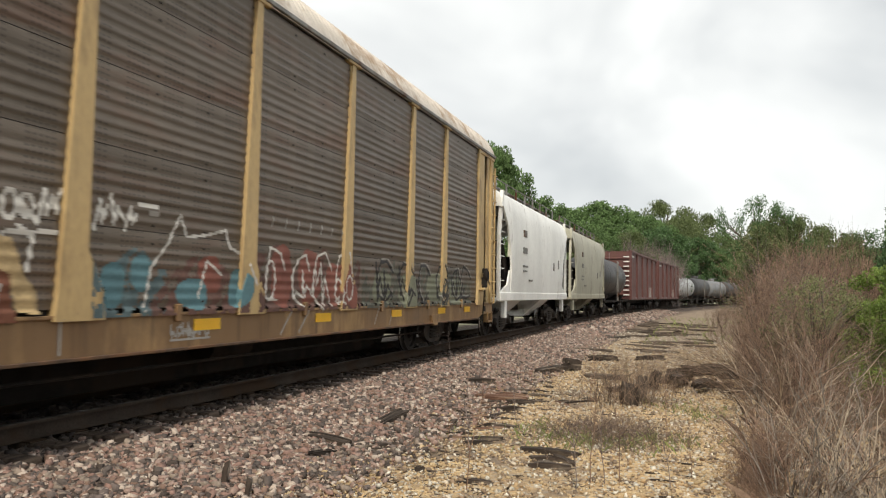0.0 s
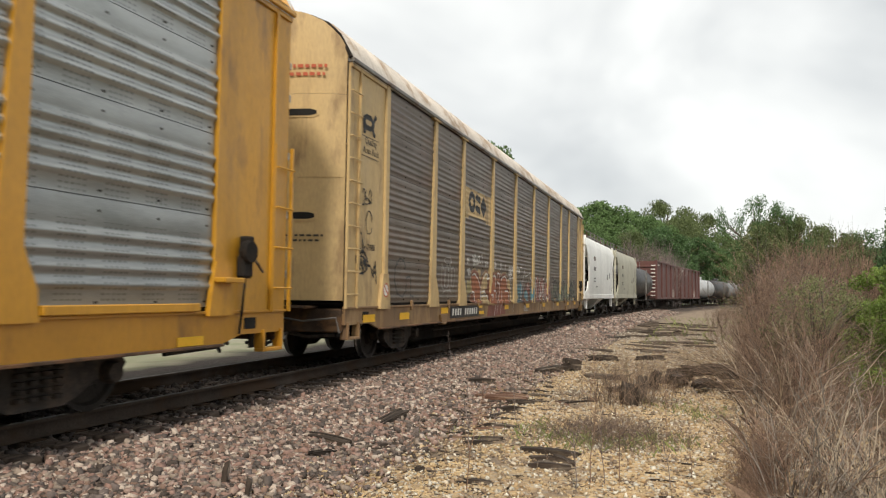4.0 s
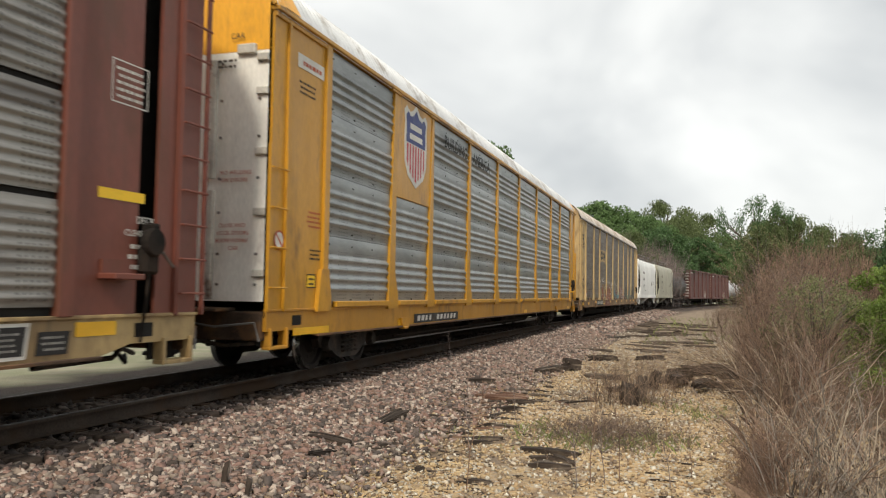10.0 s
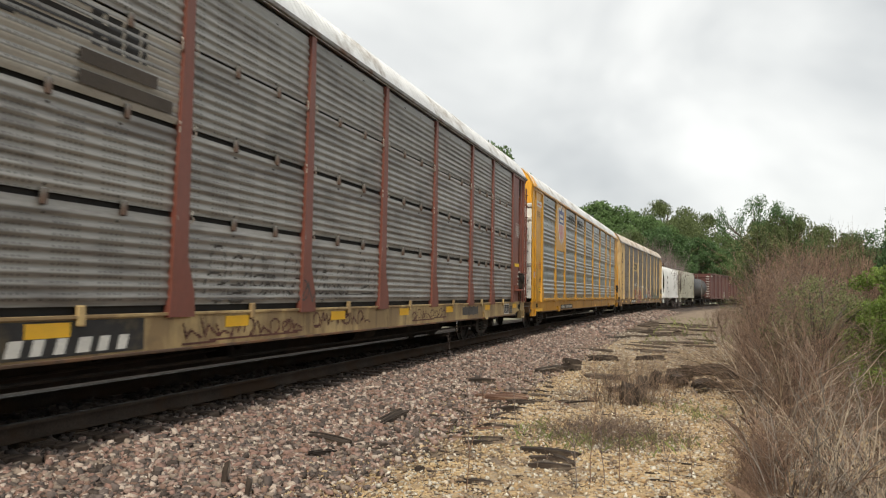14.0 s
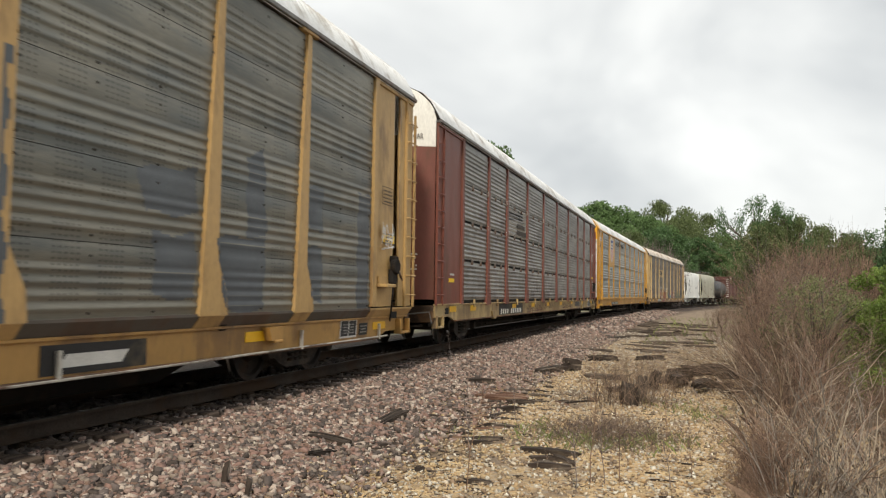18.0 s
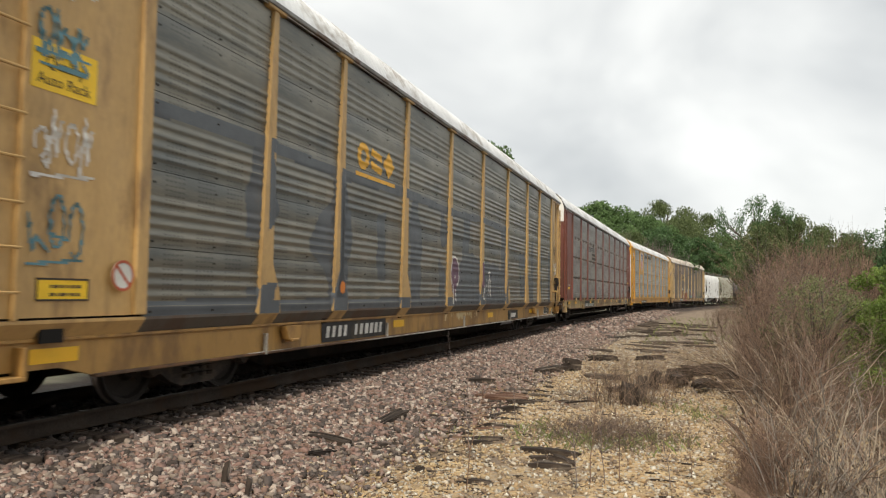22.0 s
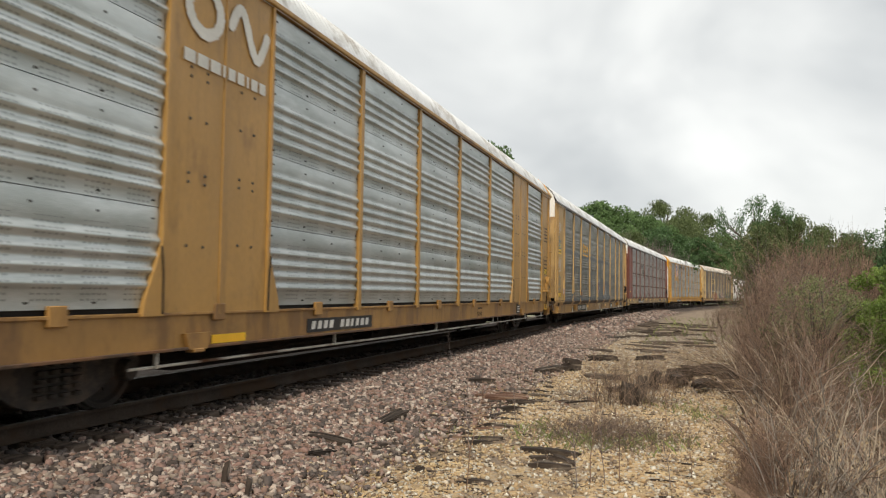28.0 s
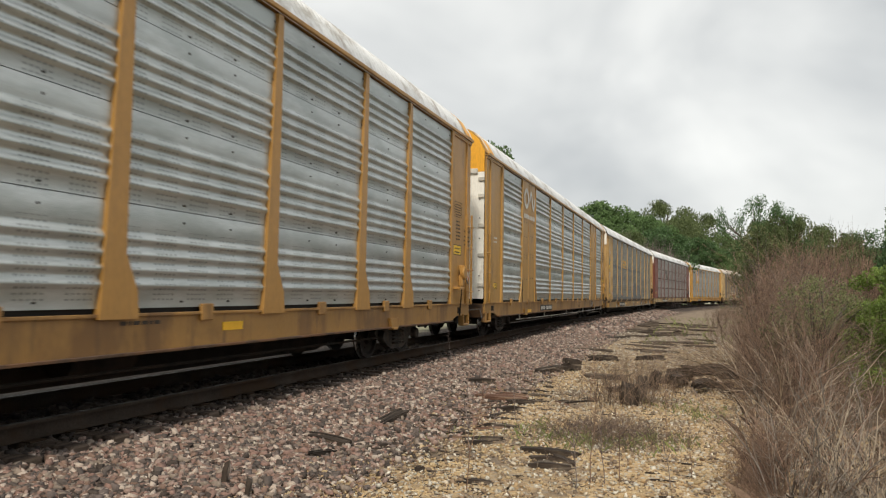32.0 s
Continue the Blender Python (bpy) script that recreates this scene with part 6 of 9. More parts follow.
text(B, "LOCK DOORS", 0.075, near_end(0.82, 2.00), M_STENCIL_R)
text(B, "BEFORE MOVING", 0.075, near_end(0.80, 1.90), M_STENCIL_R, stretch=0.85)
text(B, "CAR", 0.075, near_end(1.0, 1.80), M_STENCIL_R)

# car C
C, SC = CARS["C"], STYLES["C"]
painted(C, SC, lambda u, z: (z > 3.05) & (z < 3.92), -7.0, -4.4, 3.04, 3.93, G_GREYBAR, "logo_patch", "grey patch behind a dark logo", lift=0.002, step=0.03)
painted(C, SC, lambda u, z: (np.abs(z - 3.55 + 0.28 * np.sin((u + 7.0) * 1.2) * 0) < 0.0) | ((np.mod(z, 0.07) < 0.04) & (z > 3.55 + (u + 5.8) * 0.05) & (u < -5.5)) | ((z > 3.52) & (z < 3.86) & (u > -5.7) & (u < -4.95) & (np.mod(u, 0.25) < 0.19)), -6.9, -4.9, 3.48, 3.9, G_BLACK, "logo", "dark striped logo shape", lift=0.006)
for z, w in ((3.32, 1.05), (3.12, 1.3)):
    part("name_bar", Shape().box(0, w, 0, 0.13, 0, 0.003), M_STENCIL_K, C, "dark bar of lettering", at=near_side(-5.85, z, 0.042))
plate(C, -7.95, -4.83, 0.67, 0.985, 0.006, seed=3, band=(0.08, 0.52))
strokes(C, SC, scrawl(-3.8, -1.7, 1.2, 1.85, 5, 61) + scrawl(-1.2, 1.1, 1.2, 1.85, 6, 62) + scrawl(-3.9, -0.4, 1.1, 1.5, 7, 63), 0.024, -3.9, 1.3, 1.09, 1.95, G_SMOKE, "graffiti_tag", "thin faded dark spray tags", lift=0.004)
strokes(C, SC, scrawl(-4.2, -1.5, 0.70, 0.98, 9, 64) + scrawl(-1.2, 0.9, 0.72, 0.98, 8, 65) + scrawl(3.0, 5.2, 0.72, 0.95, 8, 66), 0.024, -4.3, 5.3, 0.67, 1.0, G_MAROON, "graffiti_tag", "dark maroon scrawl on the sill", lift=0.008)
painted(C, SC, lambda u, z: np.abs(z - 0.84) < 0.10 + 0.006 * np.sin(u * 17), 6.5, 7.9, 0.70, 1.0, G_SMOKE, "plate_paint", "faded black plate paint", lift=0.005)
for u in (-12.6, -10.9, -6.3, -3.4, -0.6, 2.3, 5.2, 8.6, 11.9):
    reflector(C, u, 0.84, 0.5, 0.13)
frame_box(C, near_side(12.22, 3.05, 0.014), 0.5, 0.42, M_STENCIL_W, 5, 67)
part("stripe_label", Shape().box(0, 0.62, 0, 0.10, 0, 0.003), M_SIGN_Y, C, "pale yellow striped label", at=near_side(12.1, 2.12, 0.014))
text(C, "DECK", 0.10, near_side(12.62, 1.92, 0.014), M_STENCIL_W)
text(C, "CLEARANCE", 0.09, near_side(12.46, 1.79, 0.014), M_STENCIL_W)
writing(C, near_side(12.5, 1.45, 0.014), 0.5, 0.3, 3, M_STENCIL_W, 68)
part("stripe_label", Shape().box(0, 0.42, 0, 0.09, 0, 0.003), M_SIGN_Y, C, "pale yellow striped label", at=near_side(-12.72, 1.52, 0.014))
writing(C, near_side(-12.68, 1.66, 0.014), 0.4, 0.1, 1, M_STENCIL_W, 69)
text(C, "EXCESS", 0.16, drum_end(0.62, 4.80, 0.7), M_STENCIL_K, stretch=0.9)
text(C, "HEIGHT CAR", 0.16, drum_end(0.62, 4.62, 0.7), M_STENCIL_K, stretch=0.72)
writing(C, drum_end(0.6, 1.75, 0.6), 0.6, 0.4, 5, M_STENCIL_W, 70)

# car D: overpainted letters in blue-grey, two skull-like heads
D, SD = CARS["D"], STYLES["D"]
painted(D, SD, lambda u, z: np.abs(z - 3.15 - 0.010 * np.maximum(u, 0) - 0.03 * np.sin(u * 1.1)) < 0.085, -11.65, 4.3, 2.9, 3.45, G_BLUE, "overpaint", "blue-grey overpainted band", lift=0.002, step=0.03)
painted(D, SD, lambda u, z: z < 1.17 + 0.03 * np.sin(u * 2.3), -11.62, 4.3, 0.985, 1.25, G_BLUE, "overpaint", "blue-grey band along the lower sheets", lift=0.0026, step=0.03)
LETTERS = (
    ((7.82, 2.95), (8.21, 3.08), (8.3, 1.94), (7.84, 1.94)), ((7.18, 1.90), (8.31, 1.94), (8.25, 1.0), (7.37, 1.0)),
    ((9.41, 2.77), (9.86, 2.8), (9.87, 2.15), (9.46, 2.13)), ((9.45, 1.9), (9.88, 1.92), (9.88, 1.1), (9.49, 1.15)), ((11.12, 2.9), (11.6, 2.95), (11.55, 1.0), (11.1, 1.0)),
    ((5.87, 2.5), (6.8, 2.62), (6.83, 2.09), (5.96, 2.06)), ((6.12, 1.85), (6.84, 1.89), (6.84, 1.15), (6.15, 1.2)), ((3.53, 3.1), (4.25, 3.2), (4.3, 1.0), (3.55, 1.0)),
    ((1.36, 2.12), (3.15, 2.09), (3.32, 1.91), (3.52, 1.93), (3.52, 1.0), (1.36, 1.0)),
    ((-0.26, 3.12), (0.28, 3.17), (0.24, 2.89), (0.15, 2.3), (1.32, 2.12), (1.34, 1.0), (-1.03, 1.0), (-0.73, 1.88), (-0.46, 2.09), (-0.38, 2.41)))
LETTERS += (
    ((-2.04, 3.1), (-1.8, 3.16), (-1.82, 2.92), (-1.56, 2.73), (-1.61, 2.35), (-1.99, 2.29), (-2.14, 2.62)), ((-2.21, 2.06), (-1.73, 1.8), (-1.76, 1.1), (-2.13, 1.15)),
    ((-3.9, 3.08), (-3.53, 3.15), (-3.57, 2.78), (-3.3, 2.61), (-3.36, 1.1), (-3.87, 1.1), (-4.06, 2.71)), ((-5.66, 2.65), (-5.29, 2.72), (-5.26, 1.49), (-5.64, 1.51)),
    ((-7.38, 3.1), (-6.92, 3.1), (-6.82, 1.0), (-7.52, 1.0)), ((-7.19, 3.1), (-7.0, 2.7), (-6.72, 2.58), (-6.71, 1.9), (-6.99, 1.59), (-7.0, 1.1), (-7.3, 1.1), (-7.24, 1.4), (-7.54, 1.45), (-8.09, 1.86), (-8.16, 2.06), (-7.46, 2.72)),
    ((-9.65, 3.15), (-9.28, 3.2), (-9.14, 2.6), (-8.98, 2.37), (-9.17, 2.16), (-9.5, 1.94), (-9.81, 1.92), (-9.84, 2.49)), ((-9.75, 1.34), (-9.08, 1.36), (-9.2, 1.1), (-9.75, 1.1)))
for poly in LETTERS:
    us, zs = [p[0] for p in poly], [p[1] for p in poly]
    painted(D, SD, outline_mask(list(poly)), min(us) - 0.05, max(us) + 0.05, max(0.985, min(zs) - 0.05), max(zs) + 0.05, G_BLUE, "overpaint", "blue-grey overpainted letter shape", lift=0.0022, step=0.028)
blobs(D, SD, [(-1.07, 1.78, 0.36, 0.34), (-1.12, 1.45, 0.26, 0.22), (1.40, 1.75, 0.2, 0.33)], 0.03, 1, -1.5, 1.65, 1.2, 2.2, G_PURPLE, "graffiti", "purple spray heads", lift=0.005)
painted(D, SD, stroke_mask([arc(-1.07, 1.72, 0.40, 0.40, 215, -30), [(-1.3, 1.5), (-1.25, 1.05)], [(-0.72, 1.52), (-0.85, 1.45)], [(-0.95, 1.35), (-0.9, 1.1)], [(-1.0, 1.62), (-0.98, 1.66)], arc(1.40, 1.72, 0.24, 0.38, 80, -70), [(1.5, 1.38), (1.42, 1.15), (1.55, 1.12)],
                            [(2.05, 1.82), (2.25, 1.86), (2.2, 1.65), (2.35, 1.6)], [(2.1, 1.62), (2.08, 1.25)], [(2.3, 1.6), (2.34, 1.2)], [(2.18, 1.62), (2.2, 1.3)], [(1.93, 1.6), (1.93, 1.63)], [(1.93, 1.45), (1.93, 1.48)]], 0.05), -1.6, 2.5, 1.0, 2.2, G_WHITE, "graffiti_outline", "white spray outlines", lift=0.0075)
painted(D, SD, lambda u, z: (z > 0.70 + 0.05 * np.sin(u * 5.1) + 0.045 * np.sin(u * 23) + 0.02 * np.sin(u * 61)) & (np.sin(u * 3.3 + 1.5) + 0.7 * np.sin(u * 11.7) + 0.5 * np.sin(u * 37) > -0.55), -1.45, 1.35, 0.62, 0.835, G_CREAM, "graffiti", "pale ragged smears on the sill", lift=-0.073, step=0.025)
painted(D, SD, lambda u, z: (u + 7.12) ** 2 + (z - 1.34) ** 2 < 0.0085, -7.25, -7.0, 1.2, 1.5, surface("orange_spray", (0.62, 0.20, 0.035), 0.6, vary=0.12), "paint_dot", "round orange paint dot on a post", lift=0.006, step=0.02)
for shape, a0, a1 in ((stroke_mask([arc(-6.31, 3.55, 0.18, 0.17, 0, 360)], 0.13), -6.7, -6.02), (stroke_mask([[(-5.93, 3.68), (-5.57, 3.62)], [(-5.93, 3.46), (-5.57, 3.40)]], 0.13), -6.02, -5.5),
                     (lambda u, z: np.abs(u + 5.18) + 1.1 * np.abs(z - 3.56) < 0.27, -5.5, -4.85)):
    painted(D, SD, shape, a0, a1, 3.28, 3.86, G_YELLOW, "logo", "orange-yellow plain logo shape", lift=0.007)
painted(D, SD, lambda u, z: np.abs(z - 3.235) < 0.035, -6.62, -4.88, 3.15, 3.35, G_YELLOW, "logo_bar", "orange-yellow bar under a logo", lift=0.007)
plate(D, -7.55, -5.0, 0.50, 0.80, -0.074, seed=4)
part("number_plate", Shape().box(0, 1.36, 0, 0.27, 0, 0.003), M_PLATE, D, "black painted plate with a white mark", at=near_side(4.82, 0.50, -0.074))
part("mark_bar", Shape().prism([(0.2, 0.06), (1.0, 0.06), (1.1, 0.18), (0.3, 0.18)], 0.003, 0.005, "z"), M_STENCIL_W, D, at=near_side(4.82, 0.50, -0.074))
for u in (-12.95, -4.6, 2.4, 8.0, 12.0):
    reflector(D, u, 0.62, 0.55, 0.13, -0.074)
part("sign_board", Shape().box(0, 0.74, 0, 0.42, 0, 0.003), M_SIGN_Y, D, "yellow sign board with dark lettering", at=near_side(-13.14, 2.96, 0.014))
text(D, "Quality", 0.15, near_side(-13.0, 3.16, 0.019), M_STENCIL_K)
text(D, "Auto Rack", 0.14, near_side(-13.08, 3.01, 0.019), M_STENCIL_K)
strokes(D, SD, scrawl(-13.1, -12.5, 3.3, 3.75, 3, 81) + scrawl(-13.05, -12.55, 3.2, 3.6, 3, 82), 0.035, -13.2, -12.4, 3.1, 3.9, G_TEAL, "graffiti_tag", "dark teal tag", lift=0.02)
strokes(D, SD, scrawl(-13.1, -12.4, 2.25, 2.85, 4, 83) + scrawl(-13.1, -12.4, 3.8, 4.4, 3, 84), 0.03, -13.2, -12.3, 2.2, 4.5, G_WHITE, "graffiti_tag", "white spray tags", lift=0.016)
strokes(D, SD, scrawl(-13.1, -12.5, 1.5, 2.1, 3, 85), 0.03, -13.2, -12.3, 1.4, 2.2, G_TEAL, "graffiti_tag", "pale blue tag", lift=0.016)
sign(D, near_side(-13.0, 1.16, 0.014), 0.6, 0.20, 86)
stop_badge(D, near_side(-12.02, 1.40, 0.066))
for car, coat in ((A, PAINT_A), (B, PAINT_B)):
    for e in (-1, 1):
        foot = Shape().prism([(e * 12.08 + q, z) for q, z in ((-0.225, 0.98), (0.225, 0.98), (0.19, 1.25), (0.12, 1.60), (-0.12, 1.60), (-0.19, 1.25))], -FACE - 0.078, -FACE - 0.012, "y")
        part("corner_post_foot", foot, coat, car)
stop_badge(A, near_side(-12.09, 1.31, 0.080), 0.125)
frame_box(D, near_side(11.98, 2.82, 0.07), 0.5, 0.32, M_STENCIL_K, 4, 87)
sign(D, near_side(12.14, 2.14, 0.014), 0.58, 0.18, 88)
strokes(D, SD, scrawl(12.0, 12.55, 2.05, 2.5, 4, 89), 0.03, 11.98, 12.7, 1.7, 2.6, G_WHITE, "graffiti_tag", "white spray tag", lift=0.07)
def drum_face(y):
    return -(BODY - 0.02) - BULGE * (1 - (abs(y) / 1.6) ** 2.6)


part("graffiti", curved_bar(drum_face, -1, -1, 0.12, 0.62, 4.22, 4.66, 0.012), G_GREEN, D, "faded grey-green spray patch")
part("graffiti", curved_bar(drum_face, -1, -1, 0.52, 1.22, 4.18, 4.58, 0.015), surface("faded_pink_spray", (0.42, 0.24, 0.19), 0.65, vary=0.25), D, "faded pink spray patch")
writing(D, drum_end(0.7, 4.32, 0.55), 0.55, 0.24, 2, M_STENCIL_K, 90)
part("graffiti_tag", Shape().tube([(0, 0.5, 0), (0.12, 0.1, 0), (0.2, 0.45, 0), (0.34, 0.2, 0), (0.44, 0.5, 0), (0.5, 0.15, 0), (0.75, 0.35, 0), (0.7, 0.1, 0)], 0.014, 4), G_FADED, D, "pale scrawled tag", at=drum_end(0.5, 2.75, 0.75))
writing(D, drum_end(0.65, 1.75, 0.5), 0.5, 0.34, 5, M_STENCIL_K, 91)

def stencil_plates(car, u, z, out):
    """A bordered black plate with a smaller one beside it."""
    p = part("stencil_plate", Shape().prism([(0, 0), (0.62, 0), (0.66, 0.30), (0.04, 0.30)], 0, 0.004, "z"), M_STENCIL_W, car, "white-edged black service plate", at=near_side(u, z, out))
    part("plate_field", Shape().prism([(0.03, 0.03), (0.30, 0.03), (0.33, 0.27), (0.065, 0.27)], 0.004, 0.006, "z").prism([(0.33, 0.03), (0.59, 0.03), (0.625, 0.27), (0.36, 0.27)], 0.004, 0.006, "z"), M_PLATE, p)
    writing(p, pose(0.09, 0.06, 0.006), 0.46, 0.18, 4, M_GREYTEXT, int(u * 10))
    q = part("stencil_plate", Shape().prism([(0, 0), (0.34, 0), (0.37, 0.2), (0.03, 0.2)], 0, 0.004, "z"), M_PLATE, car, "small black service plate", at=near_side(u + 0.72, z + 0.02, out))
    writing(q, pose(0.06, 0.03, 0.004), 0.26, 0.15, 3, M_GREYTEXT, int(u * 10) + 1)


M_GREYTEXT = surface("grey_stencil", (0.30, 0.29, 0.27), 0.7, vary=0.15)
stencil_plates(D, 10.68, 0.53, -0.074)
stencil_plates(C, 10.75, 0.68, 0.006)

# car E
E, SE = CARS["E"], STYLES["E"]
loop = arc(-8.66, 4.42, 0.30, 0.27, 0, 360)
for shape, a0, a1 in ((stroke_mask([loop], 0.14), -9.1, -8.24), (stroke_mask([[(-8.14 + 0.066 * k, 4.42 + 0.26 * math.sin(k * 0.55)) for k in range(13)]], 0.14), -8.24, -7.2)):
    flat_paint(E, shape, a0, a1, 3.98, 4.86, -FACE - 0.05, M_STENCIL_W, "logo", step=0.02)
for k, w in enumerate((0.2, 0.2, 0.2, 0.04, 0.14, 0.14, 0.04, 0.14, 0.14)):
    part("address_bar", Shape().prism([(0, 0), (w, 0), (w, 0.14), (0, 0.14)], 0, 0.003, "z"), M_STENCIL_W, E, at=near_side(-9.02 + (0, 0.24, 0.48, 0.73, 0.84, 1.03, 1.23, 1.33, 1.52)[k], 3.76, 0.05))
plate(E, -6.0, -3.65, 0.68, 0.88, 0.006, seed=5)
sign(E, near_side(-12.72, 1.40, 0.014), 0.32, 0.18, 92)
writing(E, near_side(-12.80, 2.68, 0.014), 0.4, 0.22, 2, M_STENCIL_W, 93, label="white stencilled number bars")
reflector(E, -8.3, 0.66, 0.7, 0.1)
reflector(E, 12.6, 0.7, 0.5, 0.22)
part("tag_frame", Shape().box(0, 0.5, 0, 0.30, 0, 0.004), M_PLATE, E, "black consolidated lube plate", at=near_side(7.8, 0.66, 0.006))
writing(E, near_side(7.86, 0.70, 0.012), 0.38, 0.22, 3, M_STENCIL_W, 94)
writing(E, near_side(3.2, 0.86, 0.006), 0.5, 0.09, 1, M_STENCIL_K, 95)
text(E, "GLH18", 0.15, near_side(3.2, 0.70, 0.006), M_STENCIL_K)
text(E, "TRI", 0.24, near_side(13.2, 2.42, 0.016), M_STENCIL_W)
frame_box(E, near_side(12.35, 1.98, 0.014), 0.75, 0.7, M_STENCIL_K, 4, 96)
sign(E, near_side(12.42, 2.0, 0.017), 0.48, 0.22, 97)
writing(E, near_side(12.4, 3.2, 0.014), 0.7, 0.6, 5, M_STENCIL_K, 98)
writing(E, near_end(0.18, 4.28), 0.42, 0.22, 2, M_STENCIL_K, 99)
writing(E, near_end(0.22, 2.2), 0.38, 1.0, 9, M_STENCIL_K, 100)
text(E, "EXCESS", 0.11, near_end(0.16, 4.86), M_STENCIL_W)
text(E, "HEIGHT", 0.11, near_end(0.17, 4.74), M_STENCIL_W)
text(E, "CAR", 0.11, near_end(0.24, 4.62), M_STENCIL_W)

# car F
F, SF = CARS["F"], STYLES["F"]
reflector(F, 3.2, 0.80, 0.42, 0.10)
sign(F, near_side(12.20, 2.16, 0.014), 0.62, 0.24, 101)
frame_box(F, near_side(12.30, 3.05, 0.014), 0.55, 0.36, M_STENCIL_K, 5, 102)
writing(F, near_side(12.4, 2.5, 0.014), 0.36, 0.5, 6, M_STENCIL_K, 103)
stop_badge(F, near_side(13.36, 1.70, 0.02), 0.14)
text(F, "DECK", 0.10, near_side(13.22, 2.86, 0.014), M_STENCIL_K)
text(F, "CLEARANCE", 0.09, near_side(13.05, 2.74, 0.014), M_STENCIL_K)
writing(F, near_side(13.05, 2.4, 0.014), 0.5, 0.3, 3, M_STENCIL_K, 104)
writing(F, near_side(12.6, 1.55, 0.014), 0.4, 0.16, 3, M_STENCIL_K, 105)
writing(F, near_side(1.4, 0.90, 0.006), 0.7, 0.09, 1, M_STENCIL_K, 106)


# hand brakes and jacking pads
def hand_brake(car, u, paint_, gear=None):
    gear = gear or M_TRUCK
    g = part("hand_brake", Shape().lathe([(0.0, 0.0), (0.13, 0.0), (0.15, 0.03), (0.13, 0.10), (0.0, 0.10)], (u, -FACE - 0.16, 1.74), "y", 16).box(u - 0.11, u + 0.11, -FACE - 0.12, -FACE, 1.42, 1.70, bevel=0.03).box(u - 0.05, u + 0.07, -FACE - 0.15, -FACE, 1.80, 1.93, bevel=0.02), gear, car, "geared hand brake")
    part("brake_chain", Shape().tube([(u, -FACE - 0.08, 1.5), (u - 0.02, -FACE - 0.06, 1.1), (u - 0.05, -FACE - 0.04, 0.75)], 0.016, 6), M_TRUCK, g)
    part("brake_lever", Shape().tube([(u + 0.05, -FACE - 0.12, 1.72), (u + 0.3, -FACE - 0.13, 1.5)], 0.018, 6), M_CLIP, g)
    part("brake_step", Shape().box(u - 0.62, u - 0.22, -FACE - 0.22, -FACE, 1.36, 1.42, bevel=0.01).box(u - 0.6, u - 0.24, -FACE - 0.05, -FACE, 1.36, 1.55), paint_, car)


for key, paint_ in (("B", PAINT_B), ("C", PAINT_C), ("D", PAINT_D), ("E", PAINT_E), ("F", PAINT_F), ("A", PAINT_A)):
    hand_brake(CARS[key], 12.75 if key in "CEF" else 12.55, paint_, paint_ if key in "EF" else None)
    for u in (-8.6, 8.6):
        pad = Shape().prism([(u - 0.16, 0.62), (u + 0.16, 0.62), (u + 0.24, 0.80), (u - 0.24, 0.80)], -FACE - 0.055, -FACE + 0.05, "y").box(u - 0.10, u + 0.10, -FACE - 0.07, -FACE + 0.05, 0.585, 0.63, bevel=0.01)
        part("jacking_pad", pad, STYLES[key].get("sill", paint_), CARS[key])
    for u in () if key in "BD" else (-2.85, 0.0, 2.85, 5.7, 8.2, -5.7, -8.2, 10.6, -10.6):
        bw = 0.11 if key in "EF" else 0.045
        part("sheet_bracket", Shape().box(u - bw, u + bw, -FACE - 0.045, -FACE, 0.93, 1.12, bevel=0.01), STYLES[key].get("sill", paint_), CARS[key])
# ---- the cars ahead of the autoracks ----
def running_gear(car, half):
    add_trucks(car, half)
    MOVING.append((car, car["start"], half * 2))
    del car["start"]


HOPPER_WHITE = paint("white_hopper_paint", (0.80, 0.80, 0.77), 0.05, 0.5, 0.08)
HOPPER_GREY = paint("pale_grey_hopper_paint", (0.40, 0.385, 0.30), 0.14, 0.55)
TANK_BLACK = paint("black_tank_paint", (0.030, 0.030, 0.031), 0.10, 0.5)
TANK_WHITE = paint("pale_grey_tank_paint", (0.42, 0.43, 0.44), 0.10, 0.45)
TANK_GREY = paint("dirty_grey_tank_paint", (0.16, 0.165, 0.17), 0.15, 0.5)
BOX_RED = paint("oxide_red_gondola_paint", (0.095, 0.032, 0.027), 0.18, 0.6)


def freight(name, label, start, half):
    car = thing(name, label, "freight car", "freight cars ahead of the autoracks")
    car["start"] = start
    return car


